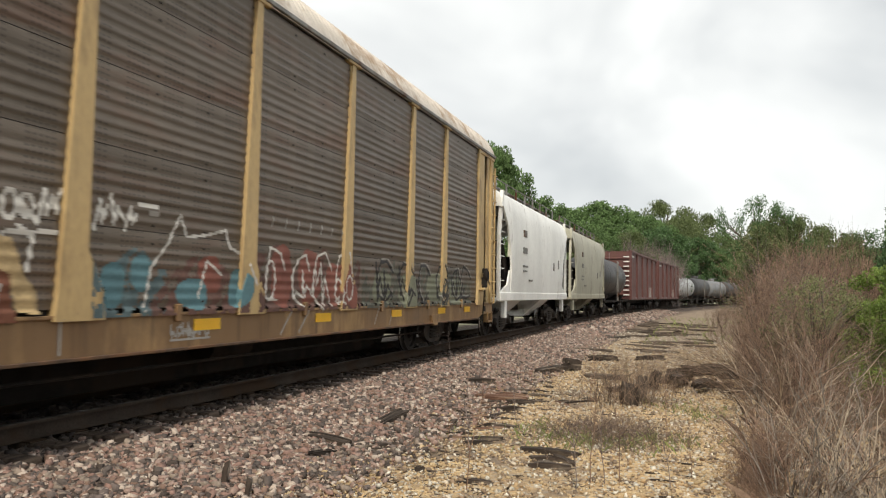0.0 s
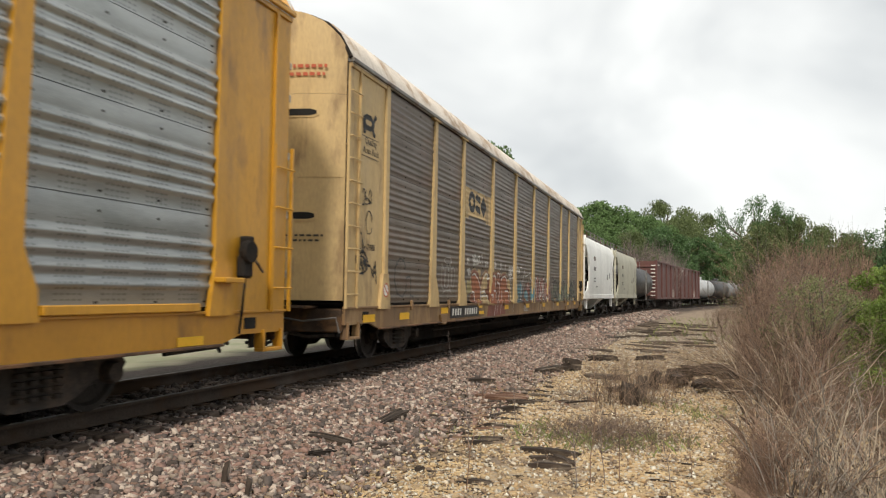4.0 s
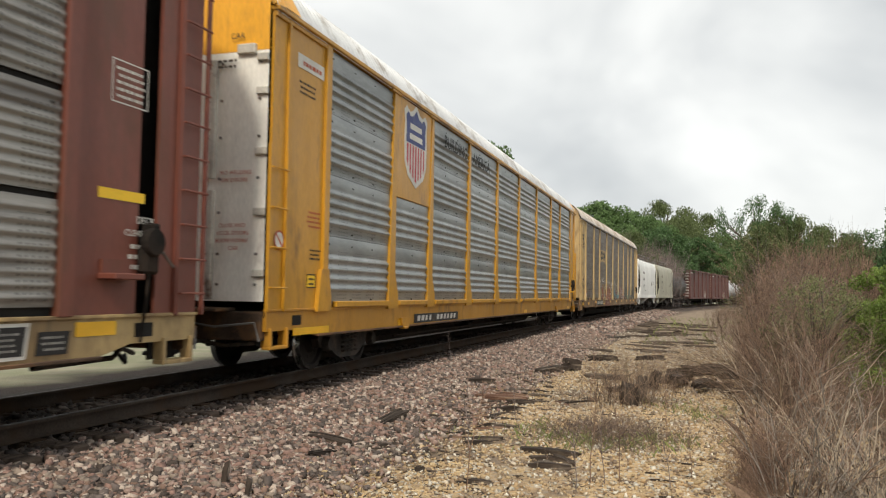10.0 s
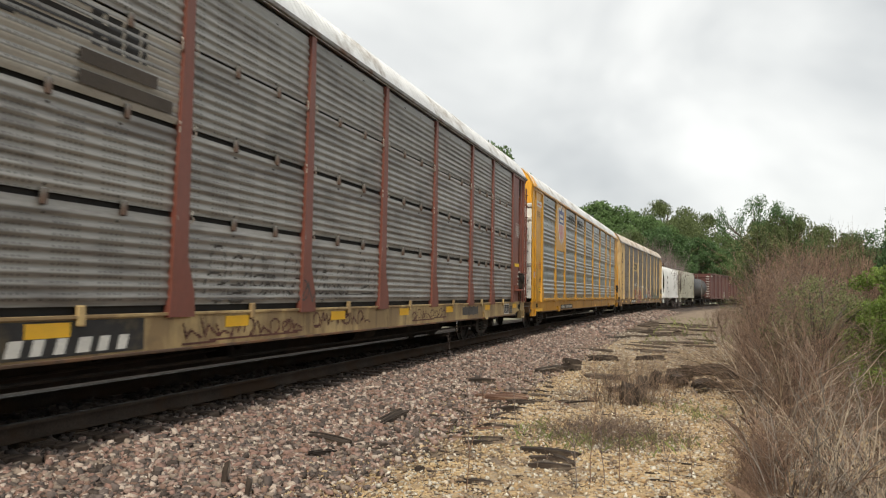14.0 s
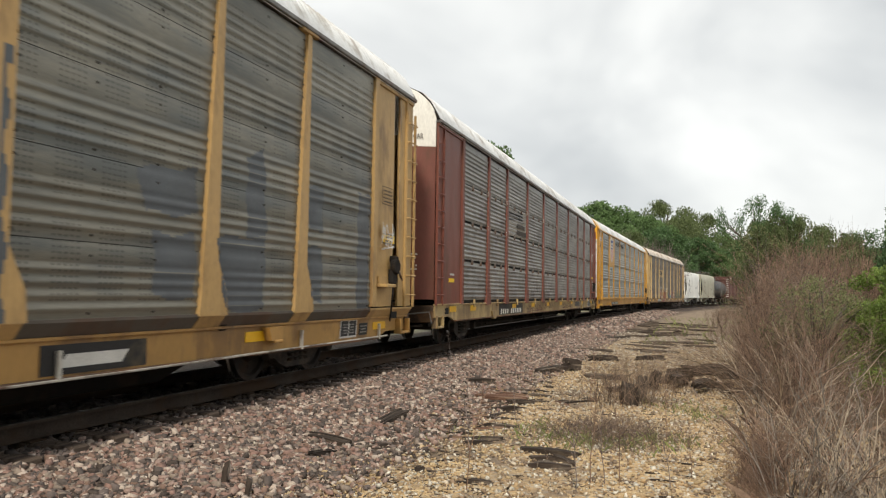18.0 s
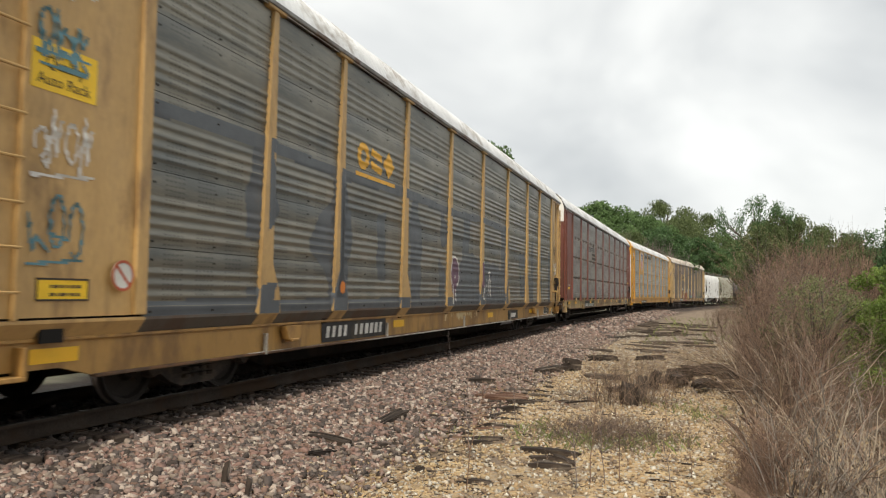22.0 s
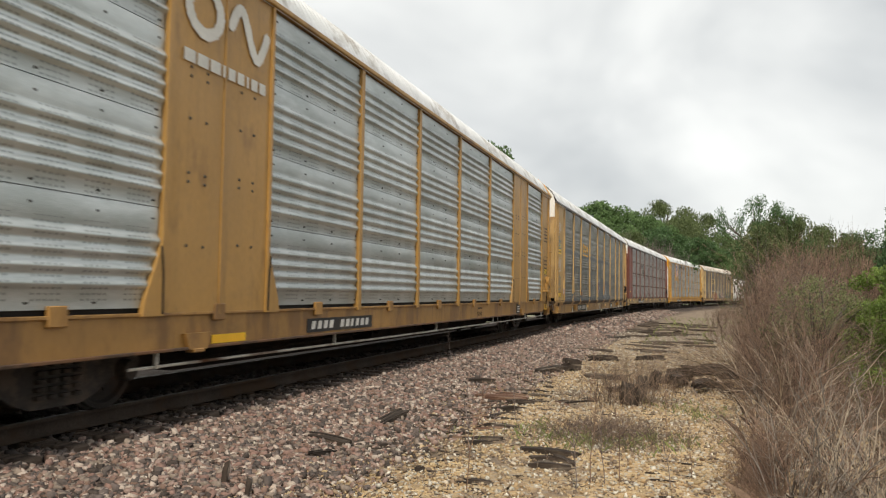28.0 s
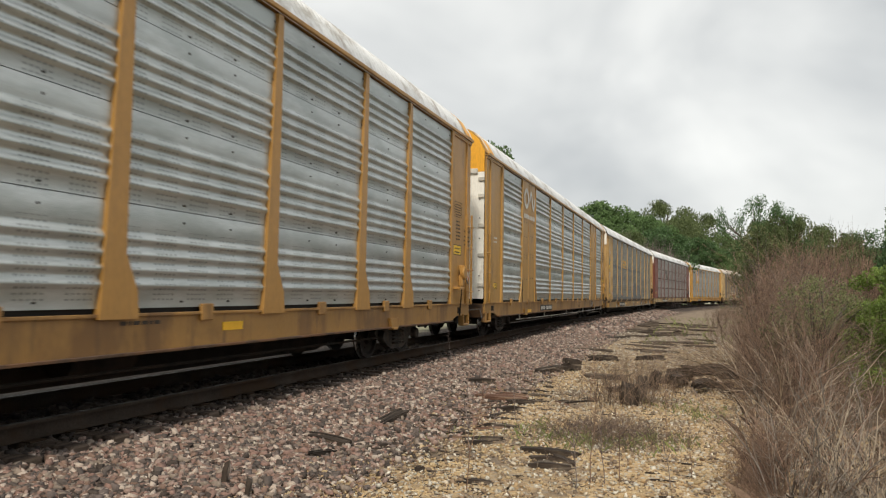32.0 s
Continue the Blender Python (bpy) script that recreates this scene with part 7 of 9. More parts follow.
def covered_hopper(label, start, shell, length=11.6):
    """Round-sided two-bay covered hopper with end platforms, ladders and a roof walk."""
    half = length / 2
    car = freight("covered_hopper", label, start, 4.2)
    side = [(-1.50, 1.25), (-1.55, 2.0), (-1.56, 3.0), (-1.52, 3.7), (-1.45, 4.12), (-1.28, 4.34), (-0.6, 4.55), (0, 4.6)]
    side = side + [(-y, z) for y, z in side[-2::-1]]
    n = len(side)
    verts, faces = [], []
    ends = ((0.15, 3.85), (0.75, 3.35), (1.15, 2.75), (1.30, 2.1), (1.32, 1.0))
    stations = [(-half + a, 1.0, z) for a, z in ends] + [(half - a, 1.0, z) for a, z in ends[::-1]]
    for x, w, low in stations:
        for y, z in side:
            verts.append((x, y, max(z, low)))
    for i in range(len(stations) - 1):
        for j in range(n - 1):
            faces.append((i * n + j, i * n + j + 1, (i + 1) * n + j + 1, (i + 1) * n + j))
    faces += [tuple(range(n)), tuple(range(len(stations) * n - 1, (len(stations) - 1) * n - 1, -1))]
    part("hopper_body", Shape().add(verts, faces), shell, car, smooth=35)
    for x in (-2.6, 0.0, 2.6):
        b = Shape().prism([(-1.5, 1.35), (-0.45, 0.42), (0.45, 0.42), (1.5, 1.35)], x - 0.9, x + 0.9, "x") if x else None
        if b:
            part("hopper_bay", b, shell, car)
    for s in (-1, 1):
        part("side_sill", Shape().box(-half, half, min(s * 1.40, s * 1.52), max(s * 1.40, s * 1.52), 1.06, 1.32, bevel=0.02), shell, car)
        for e in (-1, 1):
            post = Shape().prism([(e * (half - 0.12), 1.1), (e * half, 1.1), (e * (half - 0.02), 3.0), (e * (half - 0.35), 4.35), (e * (half - 0.5), 4.35), (e * (half - 0.14), 3.0)], s * 1.44 - 0.05, s * 1.44 + 0.05, "y")
            part("corner_post", post, shell, car)
            lad = Shape()
            for k in range(8):
                z = 1.3 + k * 0.36
                lad.tube([(e * (half - 0.06), s * 1.5, z), (e * (half - 0.5), s * 1.5, z)], 0.014, 5)
            part("ladder", lad, shell, car)
            part("jacking_post", Shape().box(*sorted((e * (half - 1.0), e * (half - 0.75))), *sorted((s * 1.34, s * 1.48)), 0.55, 1.1, bevel=0.02), shell, car)
    roof_way = Shape()
    for s in (-0.6, 0.6):
        roof_way.box(-half + 0.3, half - 0.3, s - 0.22, s + 0.22, 4.68, 4.72)
        roof_way.tube([(-half + 0.3, s * 1.5, 4.92), (half - 0.3, s * 1.5, 4.92)], 0.02, 5)
        for k in range(9):
            x = -half + 0.3 + k * (length - 0.6) / 8
            roof_way.box(x - 0.02, x + 0.02, s * 1.5 - 0.03, s * 1.5 + 0.03, 4.35, 4.92)
    part("roof_walk", roof_way, M_CLIP, car)
    for e in (-1, 1):
        part("end_platform", Shape().box(*sorted((e * (half - 0.05), e * (half - 1.3))), -1.42, 1.42, 1.04, 1.16, bevel=0.01), shell, car)
        # slope sheet lies in shade; the shade is painted as black
        part("end_bulkhead", Shape().prism([(e * (half - 1.7), 1.16), (e * (half - 1.7), 1.9), (e * (half - 0.9), 2.9), (e * (half - 0.8), 2.9), (e * (half - 1.3), 1.16)], -1.36, 1.36, "y"), M_TRUCK, car, "recessed end bulkhead, black for the shade on it")
        for s in (-1, 1):
            part("gusset", Shape().prism([(e * (half - 0.10), 1.3), (e * (half - 1.5), 1.3), (e * (half - 1.34), 2.0), (e * (half - 1.0), 1.55), (e * (half - 0.5), 1.42)], *sorted((s * 1.44, s * 1.49)), "y"), shell, car)
        part("coupler", Shape().box(*sorted((e * (half - 0.3), e * (half + 0.55))), -0.12, 0.12, 0.70, 0.94, bevel=0.03), M_TRUCK, car)
    part("centre_sill", Shape().box(-half, half, -0.3, 0.3, 0.66, 1.0), M_TRUCK, car)
    for x0, w, z, h in ((-3.1, 0.45, 3.15, 0.22), (-3.2, 0.6, 2.6, 0.20), (-3.2, 0.7, 2.15, 0.06), (-3.2, 0.6, 2.0, 0.05), (2.4, 0.22, 2.2, 0.3), (3.5, 0.2, 2.3, 0.35), (-2.2, 0.5, 1.7, 0.06)):
        part("stencil", Shape().box(x0, x0 + w, -1.575, -1.52, z, z + h), M_CLIP, car, "dark grey stencilled marking")
    running_gear(car, 4.2)


def tank_car(label, start, shell, length=11.4, radius=1.45):
    half = length / 2
    car = freight("tank_car", label, start, half - 1.7)
    zc = 1.05 + radius
    part("tank_shell", Shape().lathe([(0.0, -half + 0.15), (radius * 0.55, -half + 0.25), (radius * 0.88, -half + 0.5), (radius, -half + 0.85), (radius, half - 0.85), (radius * 0.88, half - 0.5),
                                       (radius * 0.55, half - 0.25), (0.0, half - 0.15)], (0, 0, zc), "x", 32), shell, car, smooth=40)
    for k in range(3):
        x = (k - 1) * length * 0.28
        part("shell_band", Shape().lathe([(radius + 0.004, -0.05), (radius + 0.014, -0.05), (radius + 0.014, 0.05), (radius + 0.004, 0.05)], (x, 0, zc), "x", 32), shell, car)
    part("dome_housing", Shape().lathe([(0.0, 0.42), (0.42, 0.40), (0.45, 0.34), (0.45, -0.1)], (0, 0, zc + radius), "z", 20), shell, car, smooth=40)
    rail_ = Shape()
    for s in (-1, 1):
        rail_.tube([(-1.1, s * 0.7, zc + radius + 0.5), (1.1, s * 0.7, zc + radius + 0.5)], 0.02, 5)
        for x in (-1.1, 1.1):
            rail_.tube([(x, s * 0.7, zc + radius - 0.2), (x, s * 0.7, zc + radius + 0.5)], 0.02, 5)
    part("dome_railing", rail_, M_CLIP, car)
    for e in (-1, 1):
        part("bolster_saddle", Shape().prism([(-1.35, 1.25), (-1.0, 0.78), (1.0, 0.78), (1.35, 1.25), (0.9, 1.3), (-0.9, 1.3)], e * (half - 1.9) - 0.25, e * (half - 1.9) + 0.25, "x"), M_TRUCK, car)
        part("end_platform", Shape().box(*sorted((e * (half - 0.2), e * (half + 0.3))), -1.4, 1.4, 0.88, 1.0, bevel=0.01), M_TRUCK, car)
        part("coupler", Shape().box(*sorted((e * (half), e * (half + 0.6))), -0.12, 0.12, 0.70, 0.94, bevel=0.03), M_TRUCK, car)
    lad = Shape()
    for k in range(7):
        lad.tube([(-0.25, -radius - 0.03, 1.2 + k * 0.35), (0.25, -radius - 0.03, 1.2 + k * 0.35)], 0.015, 5)
    lad.box(-0.27, -0.23, -radius - 0.06, -radius, 0.9, 3.6).box(0.23, 0.27, -radius - 0.06, -radius, 0.9, 3.6)
    part("ladder", lad, M_CLIP, car)
    part("running_board", Shape().box(-half, half, -1.35, 1.35, 0.82, 0.9), M_TRUCK, car)
    running_gear(car, half - 1.7)


def high_gondola(label, start, length=15.2):
    """High-sided ribbed open car."""
    half = length / 2
    car = freight("gondola_car", label, start, half - 1.8)
    for s in (-1, 1):
        part("side_wall", Shape().box(-half, half, *sorted((s * 1.40, s * 1.46)), 1.0, 4.7), BOX_RED, car)
        part("top_chord", Shape().box(-half, half, *sorted((s * 1.36, s * 1.58)), 4.6, 4.78, bevel=0.02), BOX_RED, car)
        part("side_sill", Shape().box(-half, half, *sorted((s * 1.38, s * 1.56)), 0.92, 1.12, bevel=0.02), BOX_RED, car)
        rib = Shape().box(-0.11, 0.11, *sorted((s * 1.44, s * 1.60)), 1.0, 4.65, bevel=0.02).mesh("side_post", BOX_RED)
        for k in range(6):
            part("side_post", rib, None, car, at=pose(-half + 0.11 + k * (length - 0.22) / 5, 0, 0))
        dirt = Shape().box(half - 5.6, half - 3.4, *sorted((s * 1.462, s * 1.468)), 1.1, 2.0)
        part("primer_patch", dirt, M_PRIMER, car, "grey primer patch")
    rung = Shape().box(-0.02, 0.02, -0.22, 0.22, -0.045, 0.045, bevel=0.01).mesh("rung", M_STENCIL_W)
    for e in (-1, 1):
        end = part("end_wall", Shape().box(*sorted((e * half, e * (half - 0.06))), -1.40, 1.40, 1.0, 4.7), BOX_RED, car)
        for k in range(5):
            part("end_rib", Shape().box(*sorted((e * half, e * (half + 0.12))), -1.40, 1.40, 1.3 + k * 0.7, 1.42 + k * 0.7, bevel=0.02), BOX_RED, end)
        part("coupler", Shape().box(*sorted((e * half, e * (half + 0.7))), -0.12, 0.12, 0.70, 0.94, bevel=0.03), M_TRUCK, car)
        for k in range(9):
            part("rung", rung, None, end, at=pose(e * (half + 0.16), -1.2, 1.3 + k * 0.37))
    part("floor_frame", Shape().box(-half, half, -1.40, 1.40, 0.85, 1.02).box(-half, half, -0.35, 0.35, 0.55, 0.85), M_TRUCK, car)
    part("slogan_bar", Shape().box(-half + 0.9, -half + 2.3, -1.475, -1.462, 4.28, 4.42), M_STENCIL_W, car, "faded white marking")
    running_gear(car, half - 1.8)


M_PRIMER = surface("grey_primer", (0.33, 0.30, 0.28), 0.8, vary=0.3, second=(0.2, 0.07, 0.05), second_amount=0.3)
covered_hopper("white covered hopper car with rounded sides", 30.15, HOPPER_WHITE, 12.2)
covered_hopper("pale grey covered hopper car, dusty", 43.6, HOPPER_GREY, 12.2)
tank_car("black tank car with dull shell", 56.6, TANK_BLACK, 11.6, 1.40)
high_gondola("oxide-red ribbed gondola car with grey primer patch", 72.6, 17.6)
high_gondola("oxide-red ribbed gondola car, dusty", 90.7, 15.6)
tank_car("pale grey tank car with rounded ends", 106.9, TANK_WHITE, 14.2, 1.36)
tank_car("dark grey tank car, grimy", 121.6, TANK_BLACK, 12.4, 1.40)
tank_car("grimy grey tank car with rounded ends", 136.0, TANK_GREY, 14.0, 1.36)
tank_car("dark tank car, grimy", 151.6, TANK_BLACK, 14.6, 1.40)
high_gondola("rust-brown ribbed gondola car", 168.6, 16.6)
# ---- loose stones ----
def stone_template(rng, flat=0.7):
    """A rough chip of twelve corners or fewer."""
    bm = bmesh.new()
    skew = rng.uniform(-0.35, 0.35, 2)
    for sx in (-1, 1):
        for sy in (-1, 1):
            for sz in (-1, 1):
                if rng.random() < 0.14:
                    continue
                bm.verts.new((sx * rng.uniform(0.7, 1.35) + skew[0] * sz, sy * rng.uniform(0.45, 0.95) + skew[1] * sz, sz * flat * rng.uniform(0.55, 1.1)))
    bmesh.ops.convex_hull(bm, input=bm.verts)
    loose = [v for v in bm.verts if not v.link_faces]
    bmesh.ops.delete(bm, geom=loose, context="VERTS")
    bm.verts.index_update()
    verts = np.array([v.co[:] for v in bm.verts])
    faces = np.array([[v.index for v in f.verts] for f in bm.faces])
    bm.free()
    return verts, faces


def scatter_stones(name, label, x, y, z, size, material, rng, kinds=8, flat=0.7):
    allv, allf, o = [], [], 0
    which = rng.integers(0, kinds, len(x))
    for k in range(kinds):
        tv, tf = stone_template(rng, flat)
        i = np.where(which == k)[0]
        if not len(i):
            continue
        a = rng.uniform(0, 2 * np.pi, len(i))
        tilt = rng.normal(0, 0.55, len(i))
        c, s = np.cos(a), np.sin(a)
        ct, st = np.cos(tilt), np.sin(tilt)
        px = tv[None, :, 0] * ct[:, None] - tv[None, :, 2] * st[:, None]
        pz = tv[None, :, 0] * st[:, None] + tv[None, :, 2] * ct[:, None]
        py = np.repeat(tv[None, :, 1], len(i), 0)
        sz = size[i][:, None]
        v = np.stack([x[i][:, None] + sz * (px * c[:, None] - py * s[:, None]), y[i][:, None] + sz * (px * s[:, None] + py * c[:, None]), z[i][:, None] + sz * pz], -1)
        allv.append(v.reshape(-1, 3))
        allf.append((tf[None] + (o + np.arange(len(i)) * len(tv))[:, None, None]).reshape(-1, 3))
        o += len(i) * len(tv)
    ob = new(name, raw_mesh(name, np.concatenate(allv), np.concatenate(allf), material))
    return tagged(ob, label, "gravel", kind="stuff")


def stones_on_bank(n, s_range, l_range, size, seed, density_fall=1.0):
    rng = np.random.default_rng(seed)
    s = s_range[0] + (s_range[1] - s_range[0]) * rng.random(n) ** density_fall
    l = rng.uniform(*l_range, n)
    x, y = track_point(s, l)
    sz = rng.uniform(size[0], size[1], n) * rng.choice([1, 1, 1, 1.4], n)
    return x, y, ground_height(x, y) + sz * rng.uniform(0.1, 0.75, n), sz, rng, l, s


x, y, z, sz, rng, l, s = stones_on_bank(90000, (4.5, 34), (1.10, 4.1), (0.012, 0.031), 11, 1.7)
keep = (rng.random(len(l)) < np.interp(l, (2.8, 4.1), (1.0, 0.08))) & ((l > 1.55) | (np.abs(np.mod(s + 15.8 + 0.265, 0.53) - 0.265) > 0.125))
scatter_stones("ballast", "pinkish-grey crushed stone ballast", x[keep], y[keep], z[keep], sz[keep], M_STONE, rng)
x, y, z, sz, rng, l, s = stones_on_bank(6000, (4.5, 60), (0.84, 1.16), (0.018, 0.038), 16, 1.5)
scatter_stones("ballast", "dark oily ballast beside the rail", x, y, z, sz, M_STONE_DARK, rng)
x, y, z, sz, rng, l, s = stones_on_bank(9000, (34, 85), (0.95, 3.6), (0.035, 0.07), 12, 1.3)
scatter_stones("ballast", "pinkish-grey crushed stone ballast farther along the track", x, y, z, sz, M_STONE, rng)
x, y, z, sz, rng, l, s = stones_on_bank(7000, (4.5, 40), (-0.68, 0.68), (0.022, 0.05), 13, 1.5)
scatter_stones("ballast", "dark ballast between the rails", x, y, z + 0.01, sz, M_STONE_DARK, rng)
x, y, z, sz, rng, l, s = stones_on_bank(56000, (5.0, 34), (2.8, 8.2), (0.007, 0.019), 14, 2.0)
patch = wave(x * 0.9, y * 0.9, 2.0)
keep = rng.random(len(l)) < np.interp(patch, (-0.5, 0.4), (0.35, 1.0))
scatter_stones("gravel", "pale gravel and white pebbles on sandy ground", x[keep], y[keep], z[keep], sz[keep], M_GRAVEL, rng)
M_PEBBLE = surface("white_pebbles", (0.58, 0.54, 0.46), 0.85, vary=0.15, scale=9, fine=80, bump=0.2, per_island=0.25)
x, y, z, sz, rng, l, s = stones_on_bank(9000, (5.0, 40), (2.2, 8.0), (0.006, 0.018), 15, 1.6)
z = z + 0.004
scatter_stones("pebbles", "scattered white limestone pebbles", x, y, z, sz, M_PEBBLE, rng)


# behind the camera the same ground goes on
x, y, z, sz, rng, l, s = stones_on_bank(16000, (-12, 5.2), (1.45, 3.9), (0.024, 0.052), 17)
keep = rng.random(len(l)) < np.interp(l, (2.8, 3.9), (1.0, 0.10))
scatter_stones("ballast", "pinkish-grey crushed stone ballast", x[keep], y[keep], z[keep], sz[keep], M_STONE, rng)
x, y, z, sz, rng, l, s = stones_on_bank(9000, (-12, 5.2), (2.9, 9.0), (0.010, 0.026), 18)
scatter_stones("gravel", "pale gravel on sandy ground", x, y, z, sz, M_GRAVEL, rng)


# ---- stems and canes ----
def canes(name, base, way, length, droop, radius, material, rng, points=6, wiggle=0.05):
    """Many thin tapering stems as three-sided rods."""
    n = len(base)
    t = np.linspace(0, 1, points)
    way = way / np.linalg.norm(way, axis=1, keepdims=True)
    p = base[:, None, :] + length[:, None, None] * (way[:, None, :] * t[None, :, None] + droop[:, None, :] * (t ** 2)[None, :, None])
    p = p + rng.normal(0, 1, p.shape) * (wiggle * length[:, None, None] * t[None, :, None] * 0.5)
    d = np.gradient(p, axis=1)
    d /= np.linalg.norm(d, axis=2, keepdims=True) + 1e-9
    ref = np.array([0.3, 0.9, 0.1])
    a = np.cross(d, ref)
    a /= np.linalg.norm(a, axis=2, keepdims=True) + 1e-9
    b = np.cross(d, a)
    r = radius[:, None, None] * (1 - 0.75 * t)[None, :, None]
    ring = [p + r * (a * math.cos(w) + b * math.sin(w)) for w in (0, 2.094, 4.189)]
    v = np.stack(ring, 2).reshape(n, points * 3, 3)
    i = (np.arange(points - 1) * 3)[:, None]
    k = np.arange(3)[None, :]
    f = np.stack([i + k, i + (k + 1) % 3, i + 3 + (k + 1) % 3, i + 3 + k], -1).reshape(-1, 4)
    f = (f[None] + (np.arange(n) * points * 3)[:, None, None]).reshape(-1, 4)
    return v.reshape(-1, 3), f, p


def thicket(name, label, x, y, seed, height=(1.2, 2.2), lean=0.35, radius=(0.003, 0.006), side=4, material=None, pull=(0, 0), droop=0.25, category="dry brush", twig=0.45):
    rng = np.random.default_rng(seed)
    n = len(x)
    base = np.stack([x, y, ground_height(x, y) - 0.03], 1)
    way = np.stack([rng.normal(pull[0], lean, n), rng.normal(pull[1], lean, n), np.ones(n)], 1)
    length = rng.uniform(*height, n)
    bend = np.stack([rng.normal(pull[0] * 0.5, droop, n), rng.normal(0, droop, n), -np.abs(rng.normal(0, droop * 0.6, n))], 1)
    rad = rng.uniform(*radius, n)
    v, f, p = canes(name, base, way, length, bend, rad, material, rng)
    vs, fs, o = [v], [f], len(v)
    if side:
        m = n * side
        who = np.repeat(np.arange(n), side)
        at = rng.integers(2, 5, m)
        b2 = p[who, at]
        d2 = p[who, at] - p[who, at - 1]
        d2 = d2 / (np.linalg.norm(d2, axis=1, keepdims=True) + 1e-9) + rng.normal(0, 0.5, (m, 3))
        l2 = length[who] * rng.uniform(0.15, twig, m)
        v2, f2, _ = canes(name, b2, d2, l2, rng.normal(0, 0.15, (m, 3)), rad[who] * 0.55, material, rng, points=4)
        vs.append(v2)
        fs.append(f2 + o)
    ob = new(name, raw_mesh(name, np.concatenate(vs), np.concatenate(fs), material))
    return tagged(ob, label, category, kind="stuff"), p


def brush_place(n, y_range, off_range, rng, slope=0.365, power=1.0):
    """Places beside the sight line that bounds the thicket."""
    yy = y_range[0] + (y_range[1] - y_range[0]) * rng.random(n) ** power
    return slope * yy + off_range[0] + (off_range[1] - off_range[0]) * rng.random(n) ** 1.2, yy


M_CANE = surface("pale_cane", (0.46, 0.375, 0.285), 0.85, vary=0.25, scale=3, fine=40, bump=0.1, per_island=0.35)
rng = np.random.default_rng(21)
M_CANE_GREY = surface("grey_weathered_cane", (0.255, 0.222, 0.19), 0.88, vary=0.25, scale=3, fine=40, bump=0.1, per_island=0.55)


def bush_mesh(seed, stems, lean, twigs, radius, material, droop=0.25, root=0.10):
    """A unit-height leafless bush: fanned stems that fork twice into finer twigs."""
    rng = np.random.default_rng(seed)
    a, rad = rng.uniform(0, 2 * np.pi, stems), root * np.sqrt(rng.random(stems))
    base = np.stack([rad * np.cos(a), rad * np.sin(a), np.full(stems, -0.03)], 1)
    way = np.stack([rng.normal(0, lean, stems) + 1.5 * lean * base[:, 0] / root, rng.normal(0, lean, stems) + 1.5 * lean * base[:, 1] / root, np.ones(stems)], 1)
    length = rng.uniform(0.45, 1.05, stems)
    bend = np.stack([rng.normal(0, droop, stems), rng.normal(0, droop, stems), -np.abs(rng.normal(0, droop * 0.55, stems))], 1)
    thick = radius * rng.uniform(0.6, 1.5, stems)
    v, f, p = canes("bush", base, way, length, bend, thick, material, rng, points=7, wiggle=0.07)
    vs, fs, o = [v], [f], len(v)
    for count, lo, hi, thin in ((twigs, 0.16, 0.46, 0.55), (2, 0.25, 0.6, 0.6)):
        who = np.repeat(np.arange(len(p)), count)
        last = p.shape[1] - 1
        at = rng.integers(1, last, len(who))
        d = p[who, at + 1] - p[who, at]
        d = d / (np.linalg.norm(d, axis=1, keepdims=True) + 1e-9) + rng.normal(0, 0.48, (len(who), 3))
        length = length[who] * rng.uniform(lo, hi, len(who))
        thick = thick[who] * thin
        v, f, p = canes("bush", p[who, at], d, length, rng.normal(0, 0.14, (len(who), 3)), thick, material, rng, points=4, wiggle=0.08)
        vs.append(v)
        fs.append(f + o)
        o += len(v)
    return raw_mesh("bush", np.concatenate(vs), np.concatenate(fs), material)


TAN_BUSH = [bush_mesh(300 + k, n, 0.30, 3, thick, m, 0.40, 0.16) for k, (n, thick, m) in enumerate(((16, 0.0052, M_CANE_GREY), (24, 0.0036, M_TWIG_RED), (16, 0.0052, M_CANE_GREY), (9, 0.0062, M_CANE)))]
FINE_BUSH = [bush_mesh(320 + k, 34, 0.22, 7, 0.0021, m, 0.22) for k, m in enumerate((M_TWIG_RED, M_TWIG, M_TWIG_RED))]
TALL_BUSH = [bush_mesh(340 + k, 16, 0.10, 9, 0.0019, m, 0.10, 0.16) for k, m in enumerate((M_TWIG_RED, M_TWIG, M_TWIG_GREY))]
BUSH_WORDS = ("tangle of pale grey-tan arching canes", "reddish-brown leafless bush of fine twigs", "tall thin leafless saplings in a clump")


def bushes(kind, meshes, count, y_range, q_range, high, seed, power=1.0):
    """Clumps spread over a wedge of ground beside the sight line x = q * y; high(q, y) is a clump's height."""
    r = random.Random(seed)
    for k in range(count):
        y0 = y_range[0] + (y_range[1] - y_range[0]) * r.random() ** power
        q = q_range[0] + (q_range[1] - q_range[0]) * r.random()
        h = high(q, y0) * r.uniform(0.72, 1.08)
        if h < 0.2:
            continue
        ob = new("dry_bush", meshes[r.randrange(len(meshes))])
        wide = h * r.uniform(0.8, 1.15)
        ob.matrix_world = Matrix.LocRotScale((q * y0, y0, ground_z(q * y0, y0)), Euler((0, 0, r.uniform(0, 6.28))), (wide, wide, h))
        tagged(ob, BUSH_WORDS[kind], "bush", "dry bushes beside the track")


def crest(q):
    """Slope from the eye to the top of the brush, across the thicket."""
    return float(np.interp(q, (0.35, 0.385, 0.41, 0.435, 0.455, 0.48, 0.50, 0.53, 0.60), (-0.04, -0.012, 0.035, 0.088, 0.085, 0.062, 0.035, -0.025, -0.05)))


